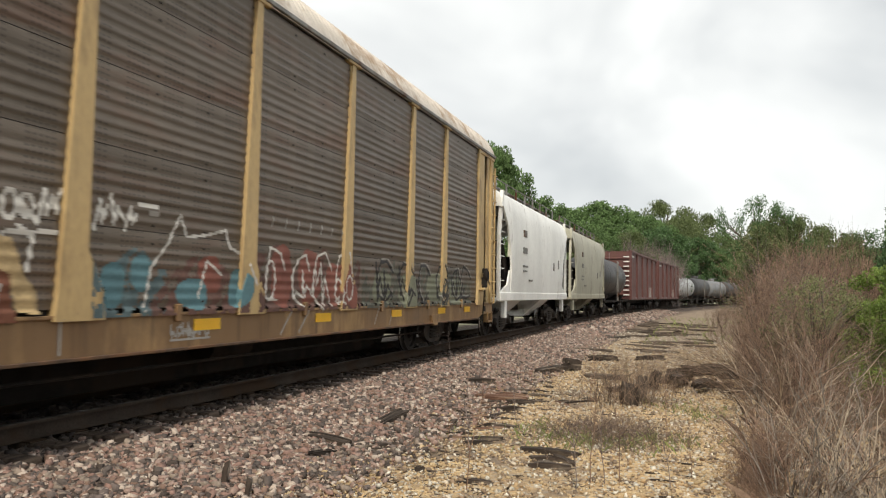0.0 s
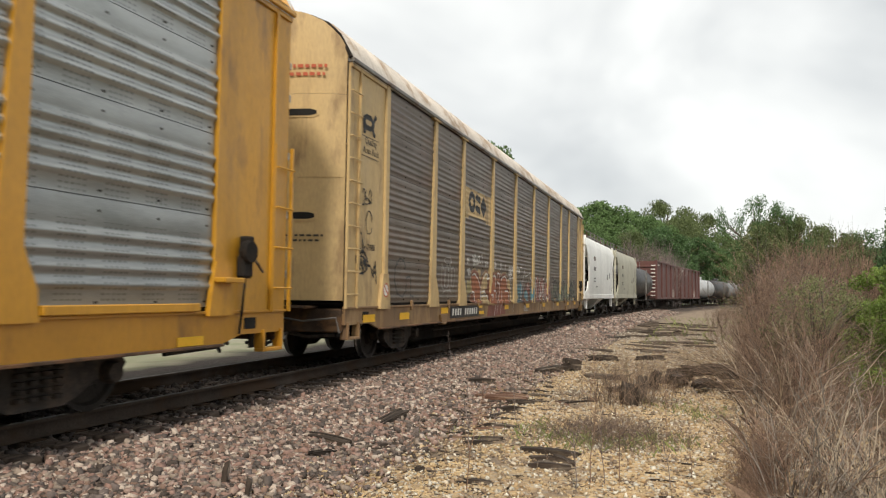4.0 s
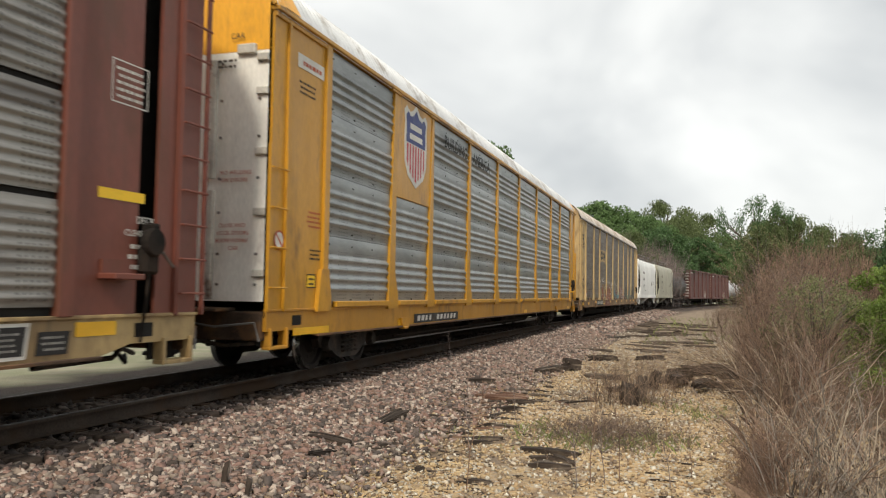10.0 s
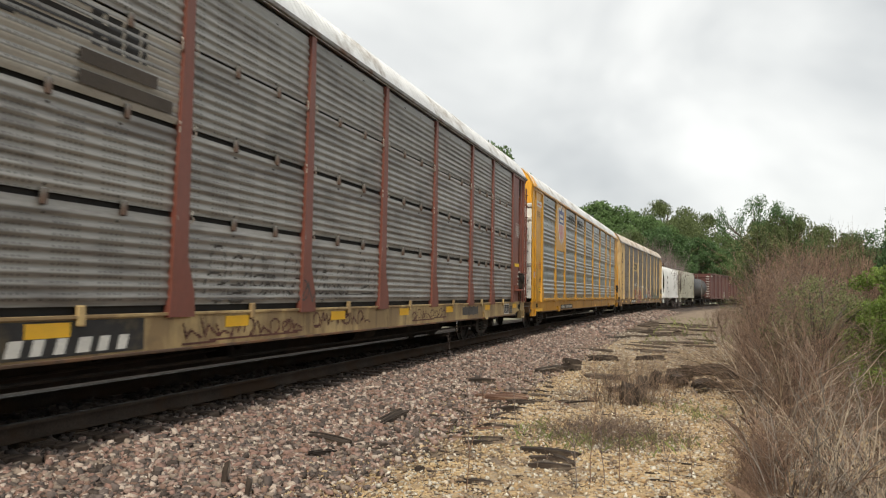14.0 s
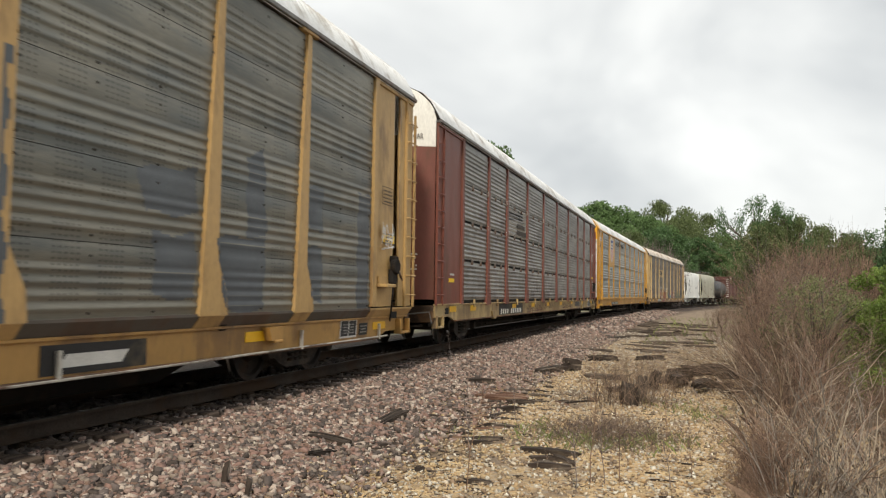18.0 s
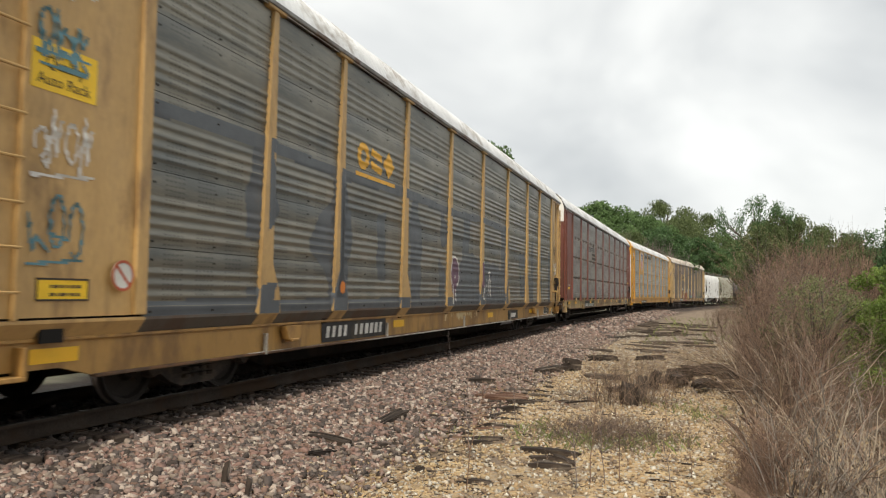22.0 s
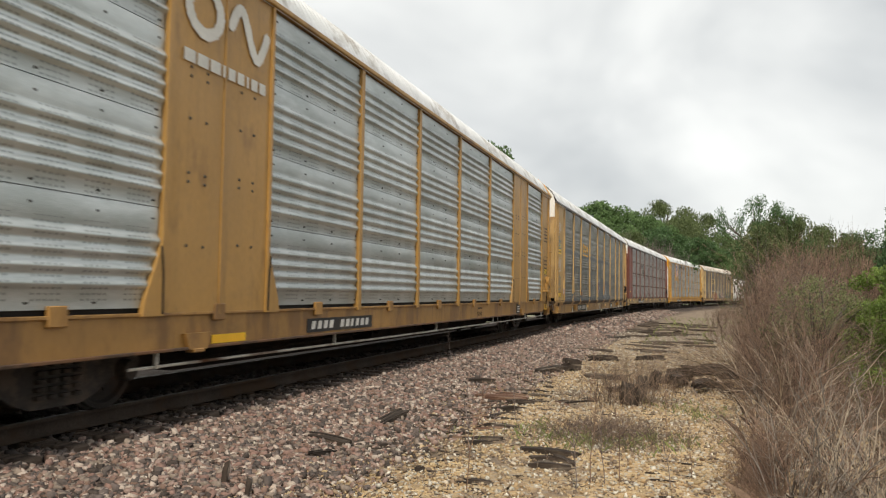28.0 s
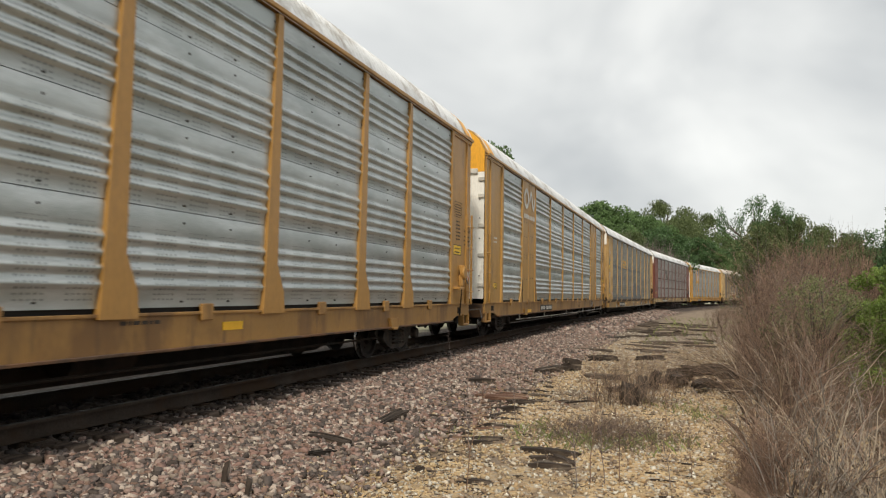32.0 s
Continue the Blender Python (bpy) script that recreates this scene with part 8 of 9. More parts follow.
bushes(0, TAN_BUSH, 26, (6.0, 9.2), (0.452, 0.66), lambda q, y: min(1.55, 1.83 + (crest(q) - 0.095) * y), 401)
bushes(0, TAN_BUSH, 12, (9.0, 13.0), (0.425, 0.60), lambda q, y: min(1.8, 1.83 + (crest(q) - 0.06) * y), 402)
bushes(1, FINE_BUSH[::2], 8, (6.6, 8.4), (0.402, 0.43), lambda q, y: 0.72, 403)
bushes(1, FINE_BUSH[::2], 9, (6.3, 8.2), (0.383, 0.425), lambda q, y: 0.6, 407)
bushes(1, FINE_BUSH, 34, (9.5, 17.0), (0.408, 0.60), lambda q, y: min(2.2, 1.83 + (crest(q) - 0.035) * y), 404)
bushes(1, FINE_BUSH, 18, (13.0, 26.0), (0.393, 0.44), lambda q, y: min(1.9, 1.83 + (crest(q) - 0.03) * y), 405)
bushes(2, TALL_BUSH, 32, (16.0, 30.0), (0.402, 0.51), lambda q, y: 1.83 + crest(q) * y * 1.05, 406)
xx, yy = brush_place(300, (9, 24), (0.05, 2.0), rng, 0.378)
thicket("dry_brush", "low reddish-brown brush at the edge of the gravel", xx, yy, 41, (0.3, 0.9), 0.22, (0.003, 0.006), 5, M_TWIG_RED, (-0.03, 0), 0.18)
xx, yy = brush_place(900, (30, 75), (-1.0, 9.0), rng, 0.372)
thicket("dry_brush", "far strip of dry weeds beside the ballast", xx, yy, 34, (0.5, 1.3), 0.25, (0.008, 0.016), 4, M_TWIG, (0, 0), 0.2)
# canes that lean out over the timber pile
xx, yy = brush_place(110, (12, 17), (0.1, 0.9), rng)
thicket("dry_brush", "pale arching canes leaning over old timbers", xx, yy, 35, (1.0, 1.9), 0.25, (0.003, 0.005), 3, M_TWIG, (-0.75, -0.1), 0.25)
# long bleached branches fallen slantwise through the brush: foot, sideways reach, rise, thickness
M_BLEACHED = surface("bleached_wood", (0.44, 0.37, 0.285), 0.85, vary=0.2, fine=40, bump=0.2)


def dead_branch(x, y, reach, rise, thick, seed):
    r = random.Random(seed)
    z = ground_z(x, y) - 0.02
    line, away = [], r.uniform(-0.25, 0.25)
    for k in range(8):
        t = k / 7
        line.append(Vector((x + reach * t + r.gauss(0, 0.012), y + away * t, z + rise * (t - 0.12 * t * t) + r.gauss(0, 0.010))))
    sh = Shape()
    sh.tube(line, [thick * (1 - 0.72 * k / 7) for k in range(8)], 6)
    for k in (3, 4, 5, 6):
        if r.random() < 0.75:
            d = Vector((r.uniform(-0.25, 0.25) + reach * 0.18, r.uniform(-0.12, 0.12), r.uniform(0.06, 0.26)))
            sh.tube([line[k], line[k] + d * 0.5 + Vector((0, 0, 0.02)), line[k] + d], [thick * 0.5 * (1 - 0.08 * k), thick * 0.35, thick * 0.15], 5)
    tagged(new("dead_branch", sh.mesh("dead_branch", M_BLEACHED)), "bleached dead branch slanting through dry brush", "branch", "dead branches in the brush")


for k, (bx, by, reach, rise, thick) in enumerate((
        (3.60, 6.55, -0.62, 1.05, 0.0085), (3.42, 6.6, -0.50, 0.92, 0.0075), (3.75, 6.9, -0.85, 1.10, 0.008), (3.10, 6.4, 0.30, 0.36, 0.010),
        (2.95, 6.45, 0.34, 0.22, 0.009), (3.30, 6.3, 0.05, 0.60, 0.008), (3.52, 6.3, 0.06, 0.85, 0.0085), (3.66, 6.6, 0.16, 1.15, 0.0075),
        (3.85, 6.9, -0.28, 1.20, 0.008), (3.40, 6.9, 0.24, 1.22, 0.007), (3.05, 6.9, -0.20, 0.80, 0.006), (3.72, 6.35, -0.36, 0.55, 0.008),
        (4.05, 7.4, 0.10, 1.20, 0.008), (3.95, 7.2, -0.55, 1.25, 0.008), (3.25, 6.75, 0.35, 1.00, 0.007), (3.62, 6.25, -0.10, 0.42, 0.010))):
    dead_branch(bx, by, reach, rise, thick, 700 + k)

# stubble and single stalks on the gravel
rng = np.random.default_rng(22)
x, y, z, sz, _, l, s = stones_on_bank(420, (5.2, 26), (3.4, 7.4), (1, 1), 23, 1.4)
thicket("weed_stubble", "thin dry weed stubble on gravel", x, y, 24, (0.06, 0.28), 0.35, (0.0012, 0.0025), 2, M_TWIG, (0, 0), 0.2, "dry weeds")
for sx, sy, high, seed in ((1.43, 7.43, 1.35, 1), (1.56, 7.40, 0.8, 2), (1.72, 7.5, 0.85, 3), (1.25, 7.2, 0.75, 4), (0.24, 7.08, 1.1, 5), (0.31, 8.4, 0.8, 6), (0.05, 8.2, 0.45, 7), (0.21, 16.9, 0.75, 8),
                           (2.45, 7.6, 0.55, 9), (2.15, 7.3, 0.5, 10), (2.7, 9.3, 0.8, 11), (1.05, 10.9, 0.6, 12), (2.35, 12.2, 0.8, 13), (0.66, 9.6, 0.4, 14)):
    r = np.random.default_rng(seed)
    thicket("weed_stalk", "single leafless dry weed stalk", np.array([sx]), np.array([sy]), 50 + seed, (high, high * 1.05), 0.05, (0.0055, 0.0075), 9, M_TWIG_RED if seed % 2 else M_TWIG_GREY, (0, 0), 0.06, "dry weed", 0.3)
# fuzzy dead weed mat with green below
n = 1050
gx, gy = rng.normal(2.16, 0.47, n), rng.normal(9.95, 0.48, n)
thicket("weed_mat", "low mat of purplish-brown dead weeds", gx, gy, 61, (0.12, 0.36), 0.5, (0.0015, 0.003), 4, surface("dead_weed_stems", (0.16, 0.118, 0.095), 0.92, vary=0.25, scale=1.0, fine=30, bump=0, per_island=0.6), (0, 0), 0.4, "dry weeds")
n = 230
gx, gy = np.concatenate([rng.normal(4.05, 0.45, n), rng.normal(3.05, 0.55, n)]), np.concatenate([rng.normal(15.2, 0.6, n), rng.normal(13.0, 0.4, n)])
thicket("weed_mat", "tan dry weeds round the old timbers", gx, gy, 62, (0.25, 0.85), 0.25, (0.0025, 0.005), 4, M_TWIG, (0, 0), 0.3, "dry weeds")


def blades(name, label, x, y, seed, height, material):
    rng = np.random.default_rng(seed)
    n = len(x)
    z = ground_height(x, y)
    a = rng.uniform(0, 2 * np.pi, n)
    h = rng.uniform(*height, n)
    w = h * 0.012 + 0.0018
    dx, dy = np.cos(a), np.sin(a)
    lx, ly = rng.normal(0, 0.45, n) * h, rng.normal(0, 0.45, n) * h
    v = np.stack([np.stack([x - dx * w, y - dy * w, z], -1), np.stack([x + dx * w, y + dy * w, z], -1),
                  np.stack([x + lx * 0.4 + dx * w * 0.6, y + ly * 0.4 + dy * w * 0.6, z + h * 0.65], -1), np.stack([x + lx, y + ly, z + h], -1)], 1).reshape(-1, 3)
    f = (np.array([[0, 1, 2, 3]])[None] + (np.arange(n) * 4)[:, None, None]).reshape(-1, 4)
    return tagged(new(name, raw_mesh(name, v, f, material)), label, "grass", kind="stuff")


n = 420
gx = np.concatenate([rng.normal(1.75, 0.6, n), rng.normal(2.75, 0.25, 150), rng.normal(3.9, 0.3, 260), rng.normal(1.25, 0.2, 90)])
gy = np.concatenate([rng.normal(9.45, 0.35, n), rng.normal(9.5, 0.3, 150), rng.normal(12.2, 0.5, 260), rng.normal(10.2, 0.3, 90)])
blades("grass_tufts", "sparse green grass among gravel", gx, gy, 63, (0.03, 0.12), M_GRASS)
gx, gy = brush_place(420, (28, 60), (-2.5, 3.0), rng, 0.34)
blades("grass_tufts", "pale green grass along the far strip", gx, gy, 64, (0.1, 0.35), M_GRASS)
gx, gy = brush_place(800, (5.5, 12), (0.2, 4.0), rng, 0.375)
blades("grass_tufts", "dry straw between the brush stems", gx, gy, 65, (0.12, 0.4), M_TWIG)


# ---- trees ----
def tree_meshes(seed, height=1.0, spread=0.34, clumps=64, leaves=300, leaf=0.0165, crown_from=0.06, airy=1.0, limbs=12):
    """A unit-height tree: trunk with limbs, and a crown of leaf clumps with gaps."""
    rng = np.random.default_rng(seed)
    sh = Shape()
    bend = rng.normal(0, 0.03, 2)
    trunk = [(bend[0] * t * t, bend[1] * t * t, t * 0.86) for t in np.linspace(-0.02, 1, 7)]
    sh.tube(trunk, [0.026 * (1 - 0.85 * t) + 0.002 for t in np.linspace(0, 1, 7)], 7)
    centres, sizes = [], []
    for k in range(clumps):
        h = crown_from + (1 - crown_from) * (k + rng.random()) / clumps
        q = (h - crown_from) / (1 - crown_from)
        wide = spread * (0.35 + 1.25 * math.sin(math.pi * min(1, 0.12 + q * 0.86)) ** 0.8) * 0.72
        a = rng.uniform(0, 2 * math.pi)
        r = wide * math.sqrt(rng.uniform(0.15, 1.0))
        centres.append((r * math.cos(a), r * math.sin(a), h * 0.94 + rng.normal(0, 0.02)))
        sizes.append(rng.uniform(0.055, 0.10) * (0.8 + spread))
    order = sorted(range(clumps), key=lambda i: -abs(centres[i][0]) - abs(centres[i][1]))[:limbs]
    for i in order:
        c = centres[i]
        z0 = max(0.12, c[2] - 0.22 - 0.2 * rng.random())
        t = z0 / 0.86
        sh.tube([(bend[0] * t * t, bend[1] * t * t, z0), (c[0] * 0.45, c[1] * 0.45, z0 + (c[2] - z0) * 0.62), c], [0.010, 0.006, 0.002], 5)
    trunk_mesh = sh.mesh("trunk", M_BARK, smooth=60)
    cs, ss = np.array(centres), np.array(sizes)
    who = rng.integers(0, clumps, clumps * leaves)
    d = rng.normal(size=(len(who), 3))
    d /= np.linalg.norm(d, axis=1, keepdims=True)
    p = cs[who] + d * (ss[who] * airy * rng.random(len(who)) ** 0.45)[:, None] * np.array([1.0, 1.0, 0.72])
    u = rng.normal(size=(len(who), 3))
    u /= np.linalg.norm(u, axis=1, keepdims=True)
    w = np.cross(u, rng.normal(size=(len(who), 3)))
    w /= np.linalg.norm(w, axis=1, keepdims=True)
    size = (leaf * rng.uniform(0.5, 1.1, len(who)))[:, None]
    v = np.stack([p - u * size, p + w * size * 0.55, p + u * size, p - w * size * 0.55], 1).reshape(-1, 3)
    f = np.arange(len(who) * 4).reshape(-1, 4)
    return trunk_mesh, (v, f)


TREE_KINDS = []
for seed, mat, kw in ((1, M_LEAF, {}), (2, M_LEAF_DARK, dict(spread=0.40)), (3, M_LEAF, dict(spread=0.30, clumps=40)), (4, M_LEAF_OLIVE, dict(spread=0.38, leaves=260, airy=1.2, leaf=0.0135)),
                      (5, M_LEAF_DARK, dict(spread=0.33, crown_from=0.12)), (6, M_LEAF_LIGHT, dict(spread=0.42, crown_from=0.08)), (7, M_LEAF_DARK, dict(spread=0.56, clumps=24, leaves=260, airy=0.95, leaf=0.011, limbs=20, crown_from=0.72)),
                      (8, M_LEAF_LIGHT, dict(spread=0.55, clumps=60, leaves=420, crown_from=0.03, leaf=0.0125))):
    tm, (lv, lf) = tree_meshes(seed, **kw)
    TREE_KINDS.append((tm, raw_mesh("crown", lv, lf, mat)))


def bare_crown(seed, n=260, material=M_TWIG_GREY):
    """A unit-height leafless shrub: upright stems, each with side twigs."""
    rng = np.random.default_rng(seed)
    a, rad = rng.uniform(0, 2 * np.pi, n), 0.30 * np.sqrt(rng.random(n))
    base = np.stack([rad * np.cos(a), rad * np.sin(a), np.zeros(n)], 1)
    way = np.stack([rng.normal(0, 0.16, n), rng.normal(0, 0.16, n), np.ones(n)], 1)
    length = rng.uniform(0.45, 1.0, n) * (1.1 - rad)
    v, f, p = canes("crown", base, way, length, rng.normal(0, 0.08, (n, 3)), np.full(n, 0.0030), material, rng)
    who = np.repeat(np.arange(n), 7)
    at = rng.integers(1, 5, len(who))
    d = np.array([0, 0, 0.7]) + rng.normal(0, 0.5, (len(who), 3))
    v2, f2, _ = canes("crown", p[who, at], d, rng.uniform(0.08, 0.24, len(who)), rng.normal(0, 0.1, (len(who), 3)), np.full(len(who), 0.0019), material, rng, points=3)
    return raw_mesh("crown", np.concatenate([v, v2]), np.concatenate([f, f2 + len(v)]), material)


BARE_STEM = Shape().tube([(0, 0, -0.02), (0.01, 0.0, 0.3), (0.03, 0.01, 0.7)], [0.008, 0.006, 0.002], 6).mesh("trunk", M_BARK)
TREE_KINDS.append((BARE_STEM, bare_crown(9)))
TREE_KINDS.append((BARE_STEM, bare_crown(10, 220, M_TWIG_RED)))
_tm, (_lv, _lf) = tree_meshes(11, spread=0.42, clumps=34, leaves=110, crown_from=0.1, airy=1.5, leaf=0.012, limbs=24)
TREE_KINDS.append((_tm, raw_mesh("crown", _lv, _lf, foliage("pale_olive_leaves", (0.20, 0.22, 0.10)))))


def tree(kind, x, y, high, wide, label, group="trees behind the track", sink=0.0, name="tree", category="tree"):
    t = thing(name, label, category, group)
    t.matrix_world = Matrix.LocRotScale((x, y, ground_z(x, y) - sink), Euler((0, 0, random.Random(int(x * 131 + y * 17)).uniform(0, 6.28))), (wide, wide, high))
    part("trunk", TREE_KINDS[kind][0], None, t)
    part("crown", TREE_KINDS[kind][1], None, t)
    return t


SKYLINE = ((0.14, 0.122), (0.20, 0.121), (0.235, 0.118), (0.26, 0.120), (0.29, 0.127), (0.32, 0.122), (0.345, 0.093), (0.40, 0.086), (0.47, 0.070), (0.60, 0.065))
r = random.Random(5)
LABELS = {0: "leafy green broadleaf tree in a wood", 1: "dark green broadleaf tree with a dense crown", 2: "slim green tree at the edge of a wood", 3: "olive-green tree in early leaf",
          4: "dark green tree with a low crown", 5: "bright green young tree in spring leaf"}
for row in range(3):
    q = 0.13
    while q < 0.62:
        track_y = float(np.interp(q, (0.19, 0.27, 0.305, 0.341, 0.378, 0.39, 0.62), (42, 82, 101, 122, 145, 155, 155)))
        d = max(84.0, track_y + 19) + row * 17 + r.uniform(0, 9)
        rise = float(np.interp(q, [a for a, b in SKYLINE], [b for a, b in SKYLINE]))
        high = (rise * (0.66 + 0.17 * row) * r.uniform(0.90, 1.04) + 0.0) * d + 2.2
        kind = r.choice([0, 1, 2, 4, 5] if row == 0 else [0, 1, 2, 3, 4]) if q > 0.25 else r.choice([3, 3, 0, 2])
        wide = high * r.uniform(0.75, 1.05)
        tree(kind, q * d, d, high, wide, LABELS[kind])
        q += r.uniform(0.020, 0.034) * (1.25 if row else 1.0)
# a tall tree close behind the train, its top above the roofs
tree(0, 4.7, 68.0, 15.7, 8.8, "tall green tree standing behind the track")
tree(2, 7.2, 70.0, 13.2, 8.0, "green tree beside a taller one behind the track")
tree(2, 9.0, 72.0, 11.3, 9.0, "green tree beside a taller one behind the track")
# bare grey brush at the wood's edge
for px, py in ((19.4, 85), (20.8, 86), (22.2, 87.5), (23.6, 89), (25.2, 92), (26.6, 95), (28.0, 98)):
    tree(8, px, py, r.uniform(7.4, 9.4), 7.5, "grey leafless thicket in front of the wood", name="bare_shrub", category="shrub")
# sparse young trees and shrubs inside the curve
INSIDE = "trees inside the curve"
tree(6, 16.2, 40.0, 7.1, 3.5, "sparse young tree with airy pale leaves", INSIDE)
for kind, tx, ty, th, tw, words in ((3, 18.8, 42.0, 5.6, 4.4, "olive young tree rising from dry brush"), (3, 18.9, 39.5, 5.8, 5.0, "olive young tree rising from dry brush"),
                                    (3, 19.6, 38.0, 5.3, 4.8, "olive young tree rising from dry brush"), (6, 20.4, 38.0, 5.3, 4.8, "sparse young tree above dry brush"),
                                    (0, 18.2, 38.5, 4.6, 3.8, "green young tree rising from dry brush"), (5, 18.8, 37.0, 3.7, 4.0, "bright green young tree in spring leaf"),
                                    (3, 19.0, 36.6, 4.4, 4.6, "olive young tree rising from dry brush"), (3, 20.4, 36.4, 4.3, 5.0, "olive young tree rising from dry brush"), (3, 21.8, 37.4, 4.5, 5.2, "olive young tree rising from dry brush")):
    tree(kind, tx, ty, th, tw, words, INSIDE)
for bx, by, bh in ((15.6, 34.5, 4.2), (16.4, 36.0, 5.0), (17.2, 34.0, 4.8), (18.8, 36.0, 5.2), (16.9, 31.0, 4.2), (15.0, 32.0, 3.6), (19.6, 34.0, 4.6), (18.0, 32.0, 4.2), (16.0, 33.0, 4.4)):
    tree(9, bx, by, bh, bh * 0.95, "leafless reddish-brown sapling cluster", INSIDE, name="bare_shrub", category="shrub")
tree(7, 8.75, 14.2, 2.70, 2.6, "bright green spring shrub behind dry brush", "trees inside the curve", name="shrub", category="shrub")
for tx, ty, th in ((15.6, 38.0, 5.5), (16.4, 39.0, 6.0), (17.0, 39.4, 6.3), (17.7, 39.0, 6.2), (18.2, 39.5, 5.9), (18.6, 37.5, 5.0)):
    tree(3 if th > 5.9 else 10, tx, ty, th, 3.6, "olive young tree rising from dry brush", INSIDE)
tree(7, 7.85, 12.9, 2.0, 2.2, "low bright green shrub behind dry brush", "trees inside the curve", name="shrub", category="shrub")
tree(4, 16.1, 26.0, 5.9, 3.4, "green young tree at the edge of the brush", "trees inside the curve")
tree(4, 31.9, 60.0, 6.3, 8.0, "dark green tree beyond the brush", "trees inside the curve")
tree(1, 38.5, 66.0, 6.6, 8.5, "dark green tree beyond the brush", "trees inside the curve")
tree(0, 30.0, 63.0, 6.0, 7.0, "green tree beyond the brush", "trees inside the curve")
# olive spring leaves among the far brush
for px, py, ph in ((8.75, 18.8, 1.75), (9.9, 20.4, 2.05), (8.0, 16.4, 1.7), (10.9, 22.0, 2.2), (6.35, 13.2, 2.2), (6.75, 13.6, 2.25)):
    tree(10, px, py, ph, ph * 0.9, "olive-green shrub in early leaf among dry brush", INSIDE, name="shrub", category="shrub")
# unseen trees added behind the camera, to darken the lower car sides
rt = random.Random(12)
for k in range(22):
    turn = radians(-15 - 130 * (k + rt.random() * 0.7) / 22)
    far = rt.uniform(14, 21)
    tree(rt.choice((0, 1, 2, 4)), far * math.cos(turn), far * math.sin(turn), rt.uniform(6.0, 8.6), rt.uniform(6.5, 9.0), "leafy green tree added out of view to darken the car sides", "trees round the clearing")
# low sapling clusters, also added out of view to hold back light
for k in range(16):
    turn = radians(20 - 140 * (k + rt.random() * 0.7) / 16)
    far = rt.uniform(7, 10)
    tree(9, far * math.cos(turn), far * math.sin(turn), rt.uniform(1.8, 2.8), 3.2, "leafless reddish-brown sapling cluster", "trees round the clearing", name="bare_shrub", category="shrub")
# ---- old timbers lying beside the track ----
def timber(name, label, x, y, length, wide, high, turn, tilt=0.0, roll=0.0, seed=0, lift=0.0, ragged=0.25, material=None):
    """A rotten length of tie, split along the grain, with broken ends at uneven lengths."""
    r = random.Random(seed + 900)
    pieces = []
    across = 1 if wide < 0.06 else 2 if wide < 0.12 else 4
    up = 1 if high < 0.07 else 2
    for i in range(across):
        for j in range(up):
            w, h = wide / across, high / up
            y0, z0 = -wide / 2 + i * w, j * h
            a = -length / 2 * (1 - ragged * r.random() ** 2)
            b = length / 2 * (1 - ragged * r.random() ** 2)
            cut, cut2 = r.uniform(-0.7, 0.7) * w, r.uniform(-0.7, 0.7) * w
            g = 0.14 * w
            sag = r.uniform(-0.10, 0.10) * h
            top = z0 + h * (r.uniform(0.86, 1.04) if j == up - 1 else 1.05)
            pts = []
            for q in (0.0, 0.33, 0.7, 1.0):
                e = a + (b - a) * q
                k = cut if q == 0.0 else cut2 if q == 1.0 else 0.0
                thin = 0.72 if q in (0.0, 1.0) else 1.0
                dz = r.uniform(-0.06, 0.06) * h + sag
                pts += [(e - k, y0 + g * r.random(), z0), (e + k, y0 + w - g * r.random() + 0.004, z0), (e + k * 1.4, y0 + w - g * r.random(), z0 + (top - z0) * thin + dz), (e - k * 1.4, y0 + g * r.random(), z0 + (top - z0) * thin + dz)]
            faces = [(0, 1, 2, 3), (15, 14, 13, 12)]
            for q in range(3):
                o = q * 4
                faces += [(o + n, o + 4 + n, o + 4 + (n + 1) % 4, o + (n + 1) % 4) for n in range(4)]
            pieces.append(Shape().add(pts, faces))
    if len(pieces) == 1:
        ob = new(name, pieces[0].mesh(name, material or M_DEBRIS))
    else:
        ob = new(name)
        for piece in pieces:
            part("splinter", piece, material or M_DEBRIS, ob)
    ob.matrix_world = Matrix.Translation((x, y, ground_z(x, y) - 0.012 + lift)) @ pose(0, 0, 0, roll, tilt, turn)
    return tagged(ob, label, "timber", "old timbers beside the track")


ROT = "rotten dark railway timber lying on gravel"
SPLINTER = "splintered strip of old tie on gravel"
timber("timber", ROT, 2.45, 17.2, 1.25, 0.20, 0.15, 52, 0, 4, 1)
timber("timber", "rotten block of tie leaning on a timber", 2.95, 17.75, 0.42, 0.24, 0.24, 40, 8, 0, 2, 0.05)
timber("timber_stump", "dark square stump of broken timber", 3.24, 12.90, 0.34, 0.30, 0.26, 6, -87, 0, 3, 0.15, 0.12)
timber("timber_stump", "dark square stump of broken timber", 3.50, 13.25, 0.44, 0.17, 0.18, -20, -84, 0, 4, 0.20, 0.25, M_DEBRIS_PALE)
timber("timber", ROT, 3.45, 14.6, 0.65, 0.2, 0.12, 18, 0, 0, 27)
timber("timber", ROT, 4.35, 20.9, 0.75, 0.22, 0.16, -4, 0, 3, 28)
timber("timber", ROT, 5.75, 21.4, 0.95, 0.20, 0.13, 24, 0, -3, 29)
timber("timber", "bleached rotten tie among dry weeds", 3.5, 16.6, 0.9, 0.2, 0.12, -16, 0, 4, 46, material=M_DEBRIS_PALE)
timber("timber", SPLINTER, -0.03, 10.29, 0.58, 0.05, 0.04, -2, 0, 0, 47)
timber("timber", "reddish split tie flaking apart on gravel", 1.15, 13.5, 0.6, 0.16, 0.08, -12, 2, 5, 48, material=M_DEBRIS_RED)
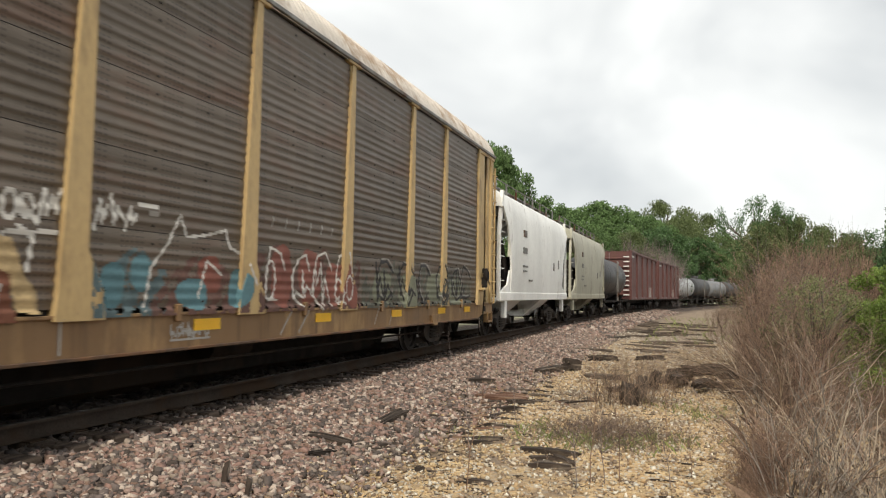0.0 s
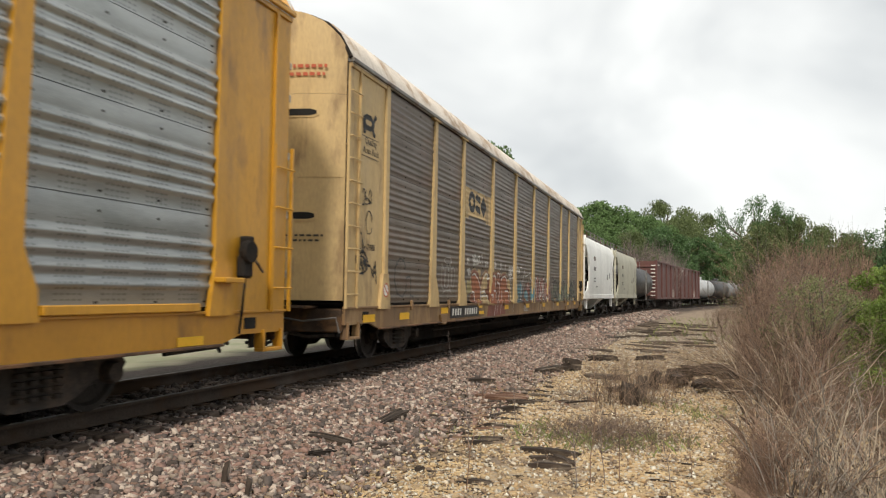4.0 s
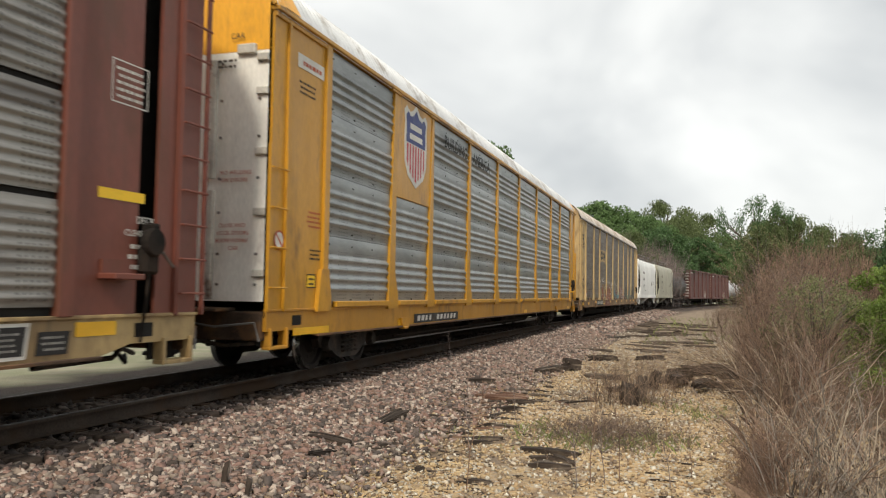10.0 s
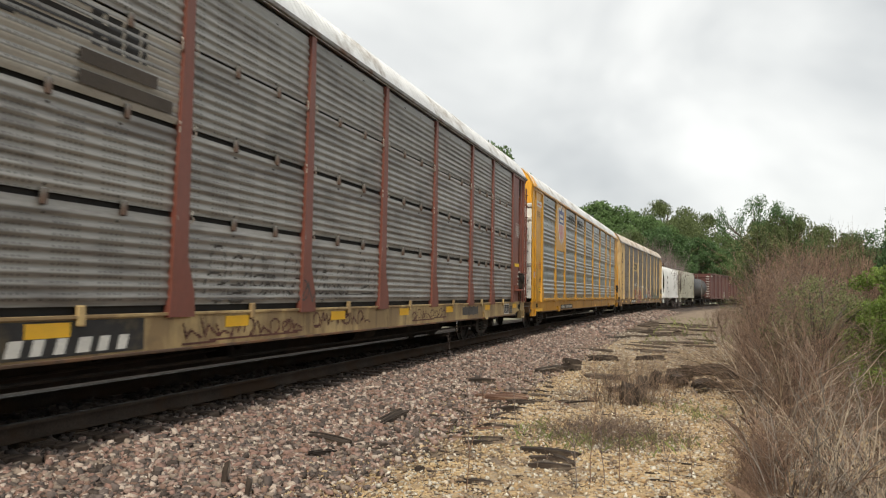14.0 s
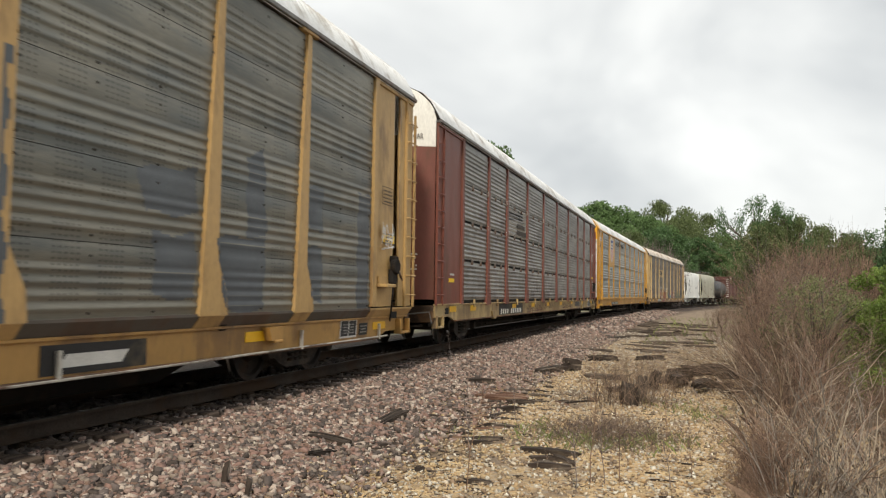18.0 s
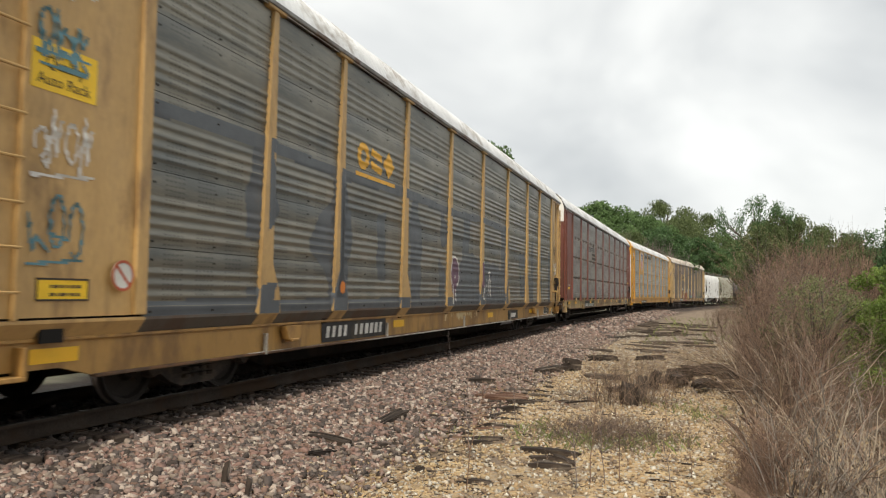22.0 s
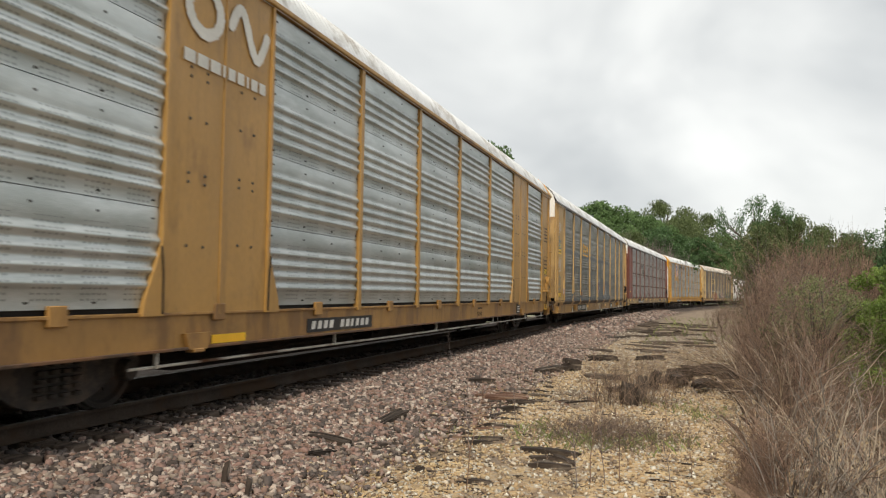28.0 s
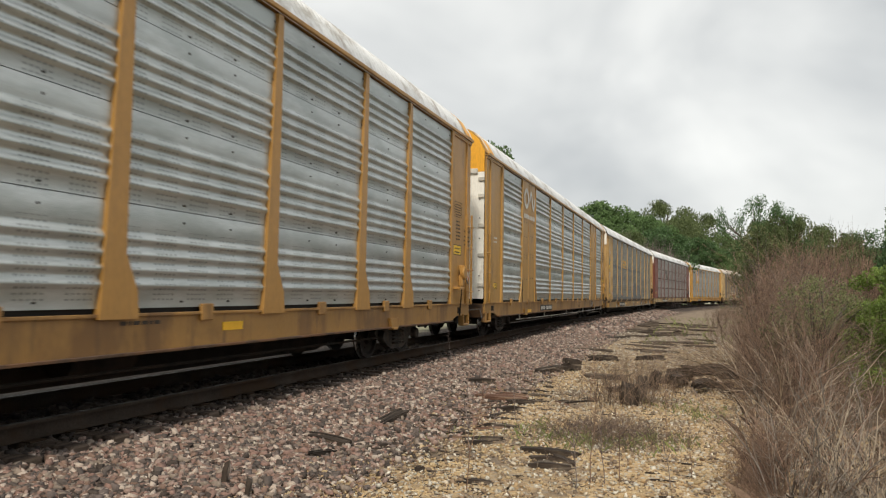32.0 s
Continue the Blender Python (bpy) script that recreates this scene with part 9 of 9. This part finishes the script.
timber("timber", SPLINTER, 1.10, 8.15, 0.22, 0.12, 0.06, 15, 6, 0, 49, 0.02, material=M_DEBRIS_PALE)
timber("timber_post", "upright stub of rotten post", 4.15, 14.9, 0.50, 0.16, 0.17, 0, -76, 0, 5, 0.10)
timber("timber", SPLINTER, -0.68, 10.15, 0.95, 0.15, 0.07, 66, -6, 6, 6, 0.02)
timber("timber", SPLINTER, -1.26, 8.72, 0.62, 0.14, 0.08, -32, 3, 6, 7)
timber("timber", SPLINTER, -1.20, 8.15, 0.55, 0.09, 0.07, 62, 8, 0, 8)
timber("timber", "thin dry stick on sandy gravel", -0.03, 9.78, 0.62, 0.035, 0.03, 18, 0, 0, 9)
timber("timber", "reddish split tie flaking apart on gravel", 1.0, 12.9, 0.85, 0.22, 0.10, -6, 2, 5, 10, material=M_DEBRIS_RED)
timber("timber", SPLINTER, 1.3, 12.7, 0.5, 0.12, 0.08, 20, 4, 0, 11)
timber("timber", SPLINTER, 0.15, 12.7, 0.6, 0.10, 0.06, -10, 0, 5, 12)
timber("timber", ROT, 0.72, 14.5, 0.55, 0.16, 0.10, 10, 0, 0, 13)
timber("timber", SPLINTER, 1.3, 8.35, 0.34, 0.08, 0.06, -50, 6, 0, 17, 0.03)
timber("timber", SPLINTER, 0.35, 7.45, 0.34, 0.08, 0.05, -20, 0, 0, 18)
timber("timber", "long thin strip of weathered wood on gravel", 2.38, 13.1, 0.78, 0.05, 0.05, 26, 0, 0, 19)
timber("timber", SPLINTER, 1.05, 11.9, 0.28, 0.10, 0.10, 30, 0, 0, 20)
timber("timber", SPLINTER, -0.2, 7.75, 0.10, 0.07, 0.06, 30, 0, 0, 21)
timber("timber", ROT, 4.4, 21.1, 0.7, 0.2, 0.12, 30, 0, 0, 22)
timber("timber", "thin dead branch lying on sand", 2.53, 8.4, 0.55, 0.03, 0.025, -24, 0, 0, 23)
timber("timber", "slim upright splinter of tie in ballast", -1.84, 6.75, 0.26, 0.055, 0.035, 70, -76, 0, 24, 0.08)
timber("timber", "slim upright splinter of tie in ballast", -1.58, 6.5, 0.18, 0.05, 0.04, 80, -70, 0, 25, 0.06)
timber("timber", SPLINTER, -2.3, 8.2, 0.45, 0.09, 0.05, -2, 0, 0, 26)
for px, py, ln, tn in ((1.22, 8.75, 0.68, -24), (1.20, 8.42, 0.46, -20), (1.12, 8.08, 0.40, -12)):
    timber("timber", "split dark plank lying on sand", px, py + 0.02, ln, 0.115, 0.06, tn, 0, 0, int(py * 100), 0.01)
rr = random.Random(77)
for k in range(12):      # pile half under the brush, ties laid roughly side by side
    level = k // 4
    timber("timber", "old dark tie in a collapsed pile under brush", 5.40 + rr.uniform(-0.75, 0.6), 14.7 + (k % 4) * 0.62 + rr.uniform(-0.1, 0.1), rr.uniform(0.7, 1.5), 0.19, 0.12, rr.uniform(-22, 20) + (50 if level == 1 else 0), rr.uniform(-7, 7), rr.uniform(-14, 14), 30 + k, 0.14 * level, 0.4)
for k in range(52):      # scattered ties farther on
    s0 = rr.uniform(26, 56)
    x0, y0 = track_point(s0, rr.uniform(3.6, 7.2))
    timber("timber", "old tie discarded beside the ballast", float(x0), float(y0), rr.uniform(0.7, 2.0), 0.14, 0.09, rr.gauss(-8, 30), 0, rr.uniform(-6, 6), 50 + k, material=M_DEBRIS_PALE if k % 3 else None)
for k in range(200):      # small chips
    s0, lat = 6.3 + 20 * rr.random() ** 1.3, rr.uniform(2.3, 6.8)
    x0, y0 = track_point(s0, lat)
    timber("wood_chip", "small dark chip of rotten wood on gravel", float(x0), float(y0), rr.uniform(0.06, 0.34), rr.uniform(0.018, 0.05), rr.uniform(0.012, 0.03), rr.gauss(0, 40), 0, 0, 90 + k)
for k in range(70):      # broken splinters where the ballast runs out into the sand
    s0, lat = rr.uniform(10.2, 18.0), rr.gauss(3.85, 0.55)
    x0, y0 = track_point(s0, lat)
    timber("splinter_of_tie", SPLINTER, float(x0), float(y0), rr.uniform(0.16, 0.52), rr.uniform(0.03, 0.085), rr.uniform(0.025, 0.055), rr.gauss(0, 28), rr.uniform(-4, 4), 0, 320 + k, 0.01, material=(None, None, M_DEBRIS_RED, M_DEBRIS_PALE)[k % 4])
# fine litter: splinters too many to count
rng = np.random.default_rng(71)
n = 11500
s = 5.2 + 26 * rng.random(n) ** 1.5
l = np.where(rng.random(n) < 0.55, rng.normal(3.6, 0.7, n), rng.uniform(2.3, 7.6, n))
x, y = track_point(s, l)
keep = wave(x * 1.3, y * 1.3, 4.0) > rng.uniform(-0.9, 0.6, n)
x, y = x[keep], y[keep]
n = len(x)
a = rng.uniform(0, np.pi, n)
v, f, _ = canes("wood_litter", np.stack([x, y, ground_height(x, y) + 0.008], 1), np.stack([np.cos(a), np.sin(a), rng.normal(0, 0.08, n)], 1), rng.uniform(0.03, 0.16, n), np.zeros((n, 3)), rng.uniform(0.002, 0.007, n), M_DEBRIS, rng, points=3)
tagged(new("wood_litter", raw_mesh("wood_litter", v, f, M_DEBRIS)), "dark splinters and twigs littering gravel", "litter", kind="stuff")


def motions():
    """All movement: each car along the curve, each wheelset turning with it."""
    times = [k * 0.5 for k in range(65)]
    for car, start, trucks in MOVING:
        walk(car, [(t, car_pose(start + travelled(t), trucks)) for t in times])
    turn_times = [k * 4 / 30 for k in range(241)]
    for wheelset, rest in SPINNING:
        walk(wheelset, [(t, rest @ Matrix.Rotation(travelled(t) / WHEEL_R, 4, "Y")) for t in turn_times])


motions()
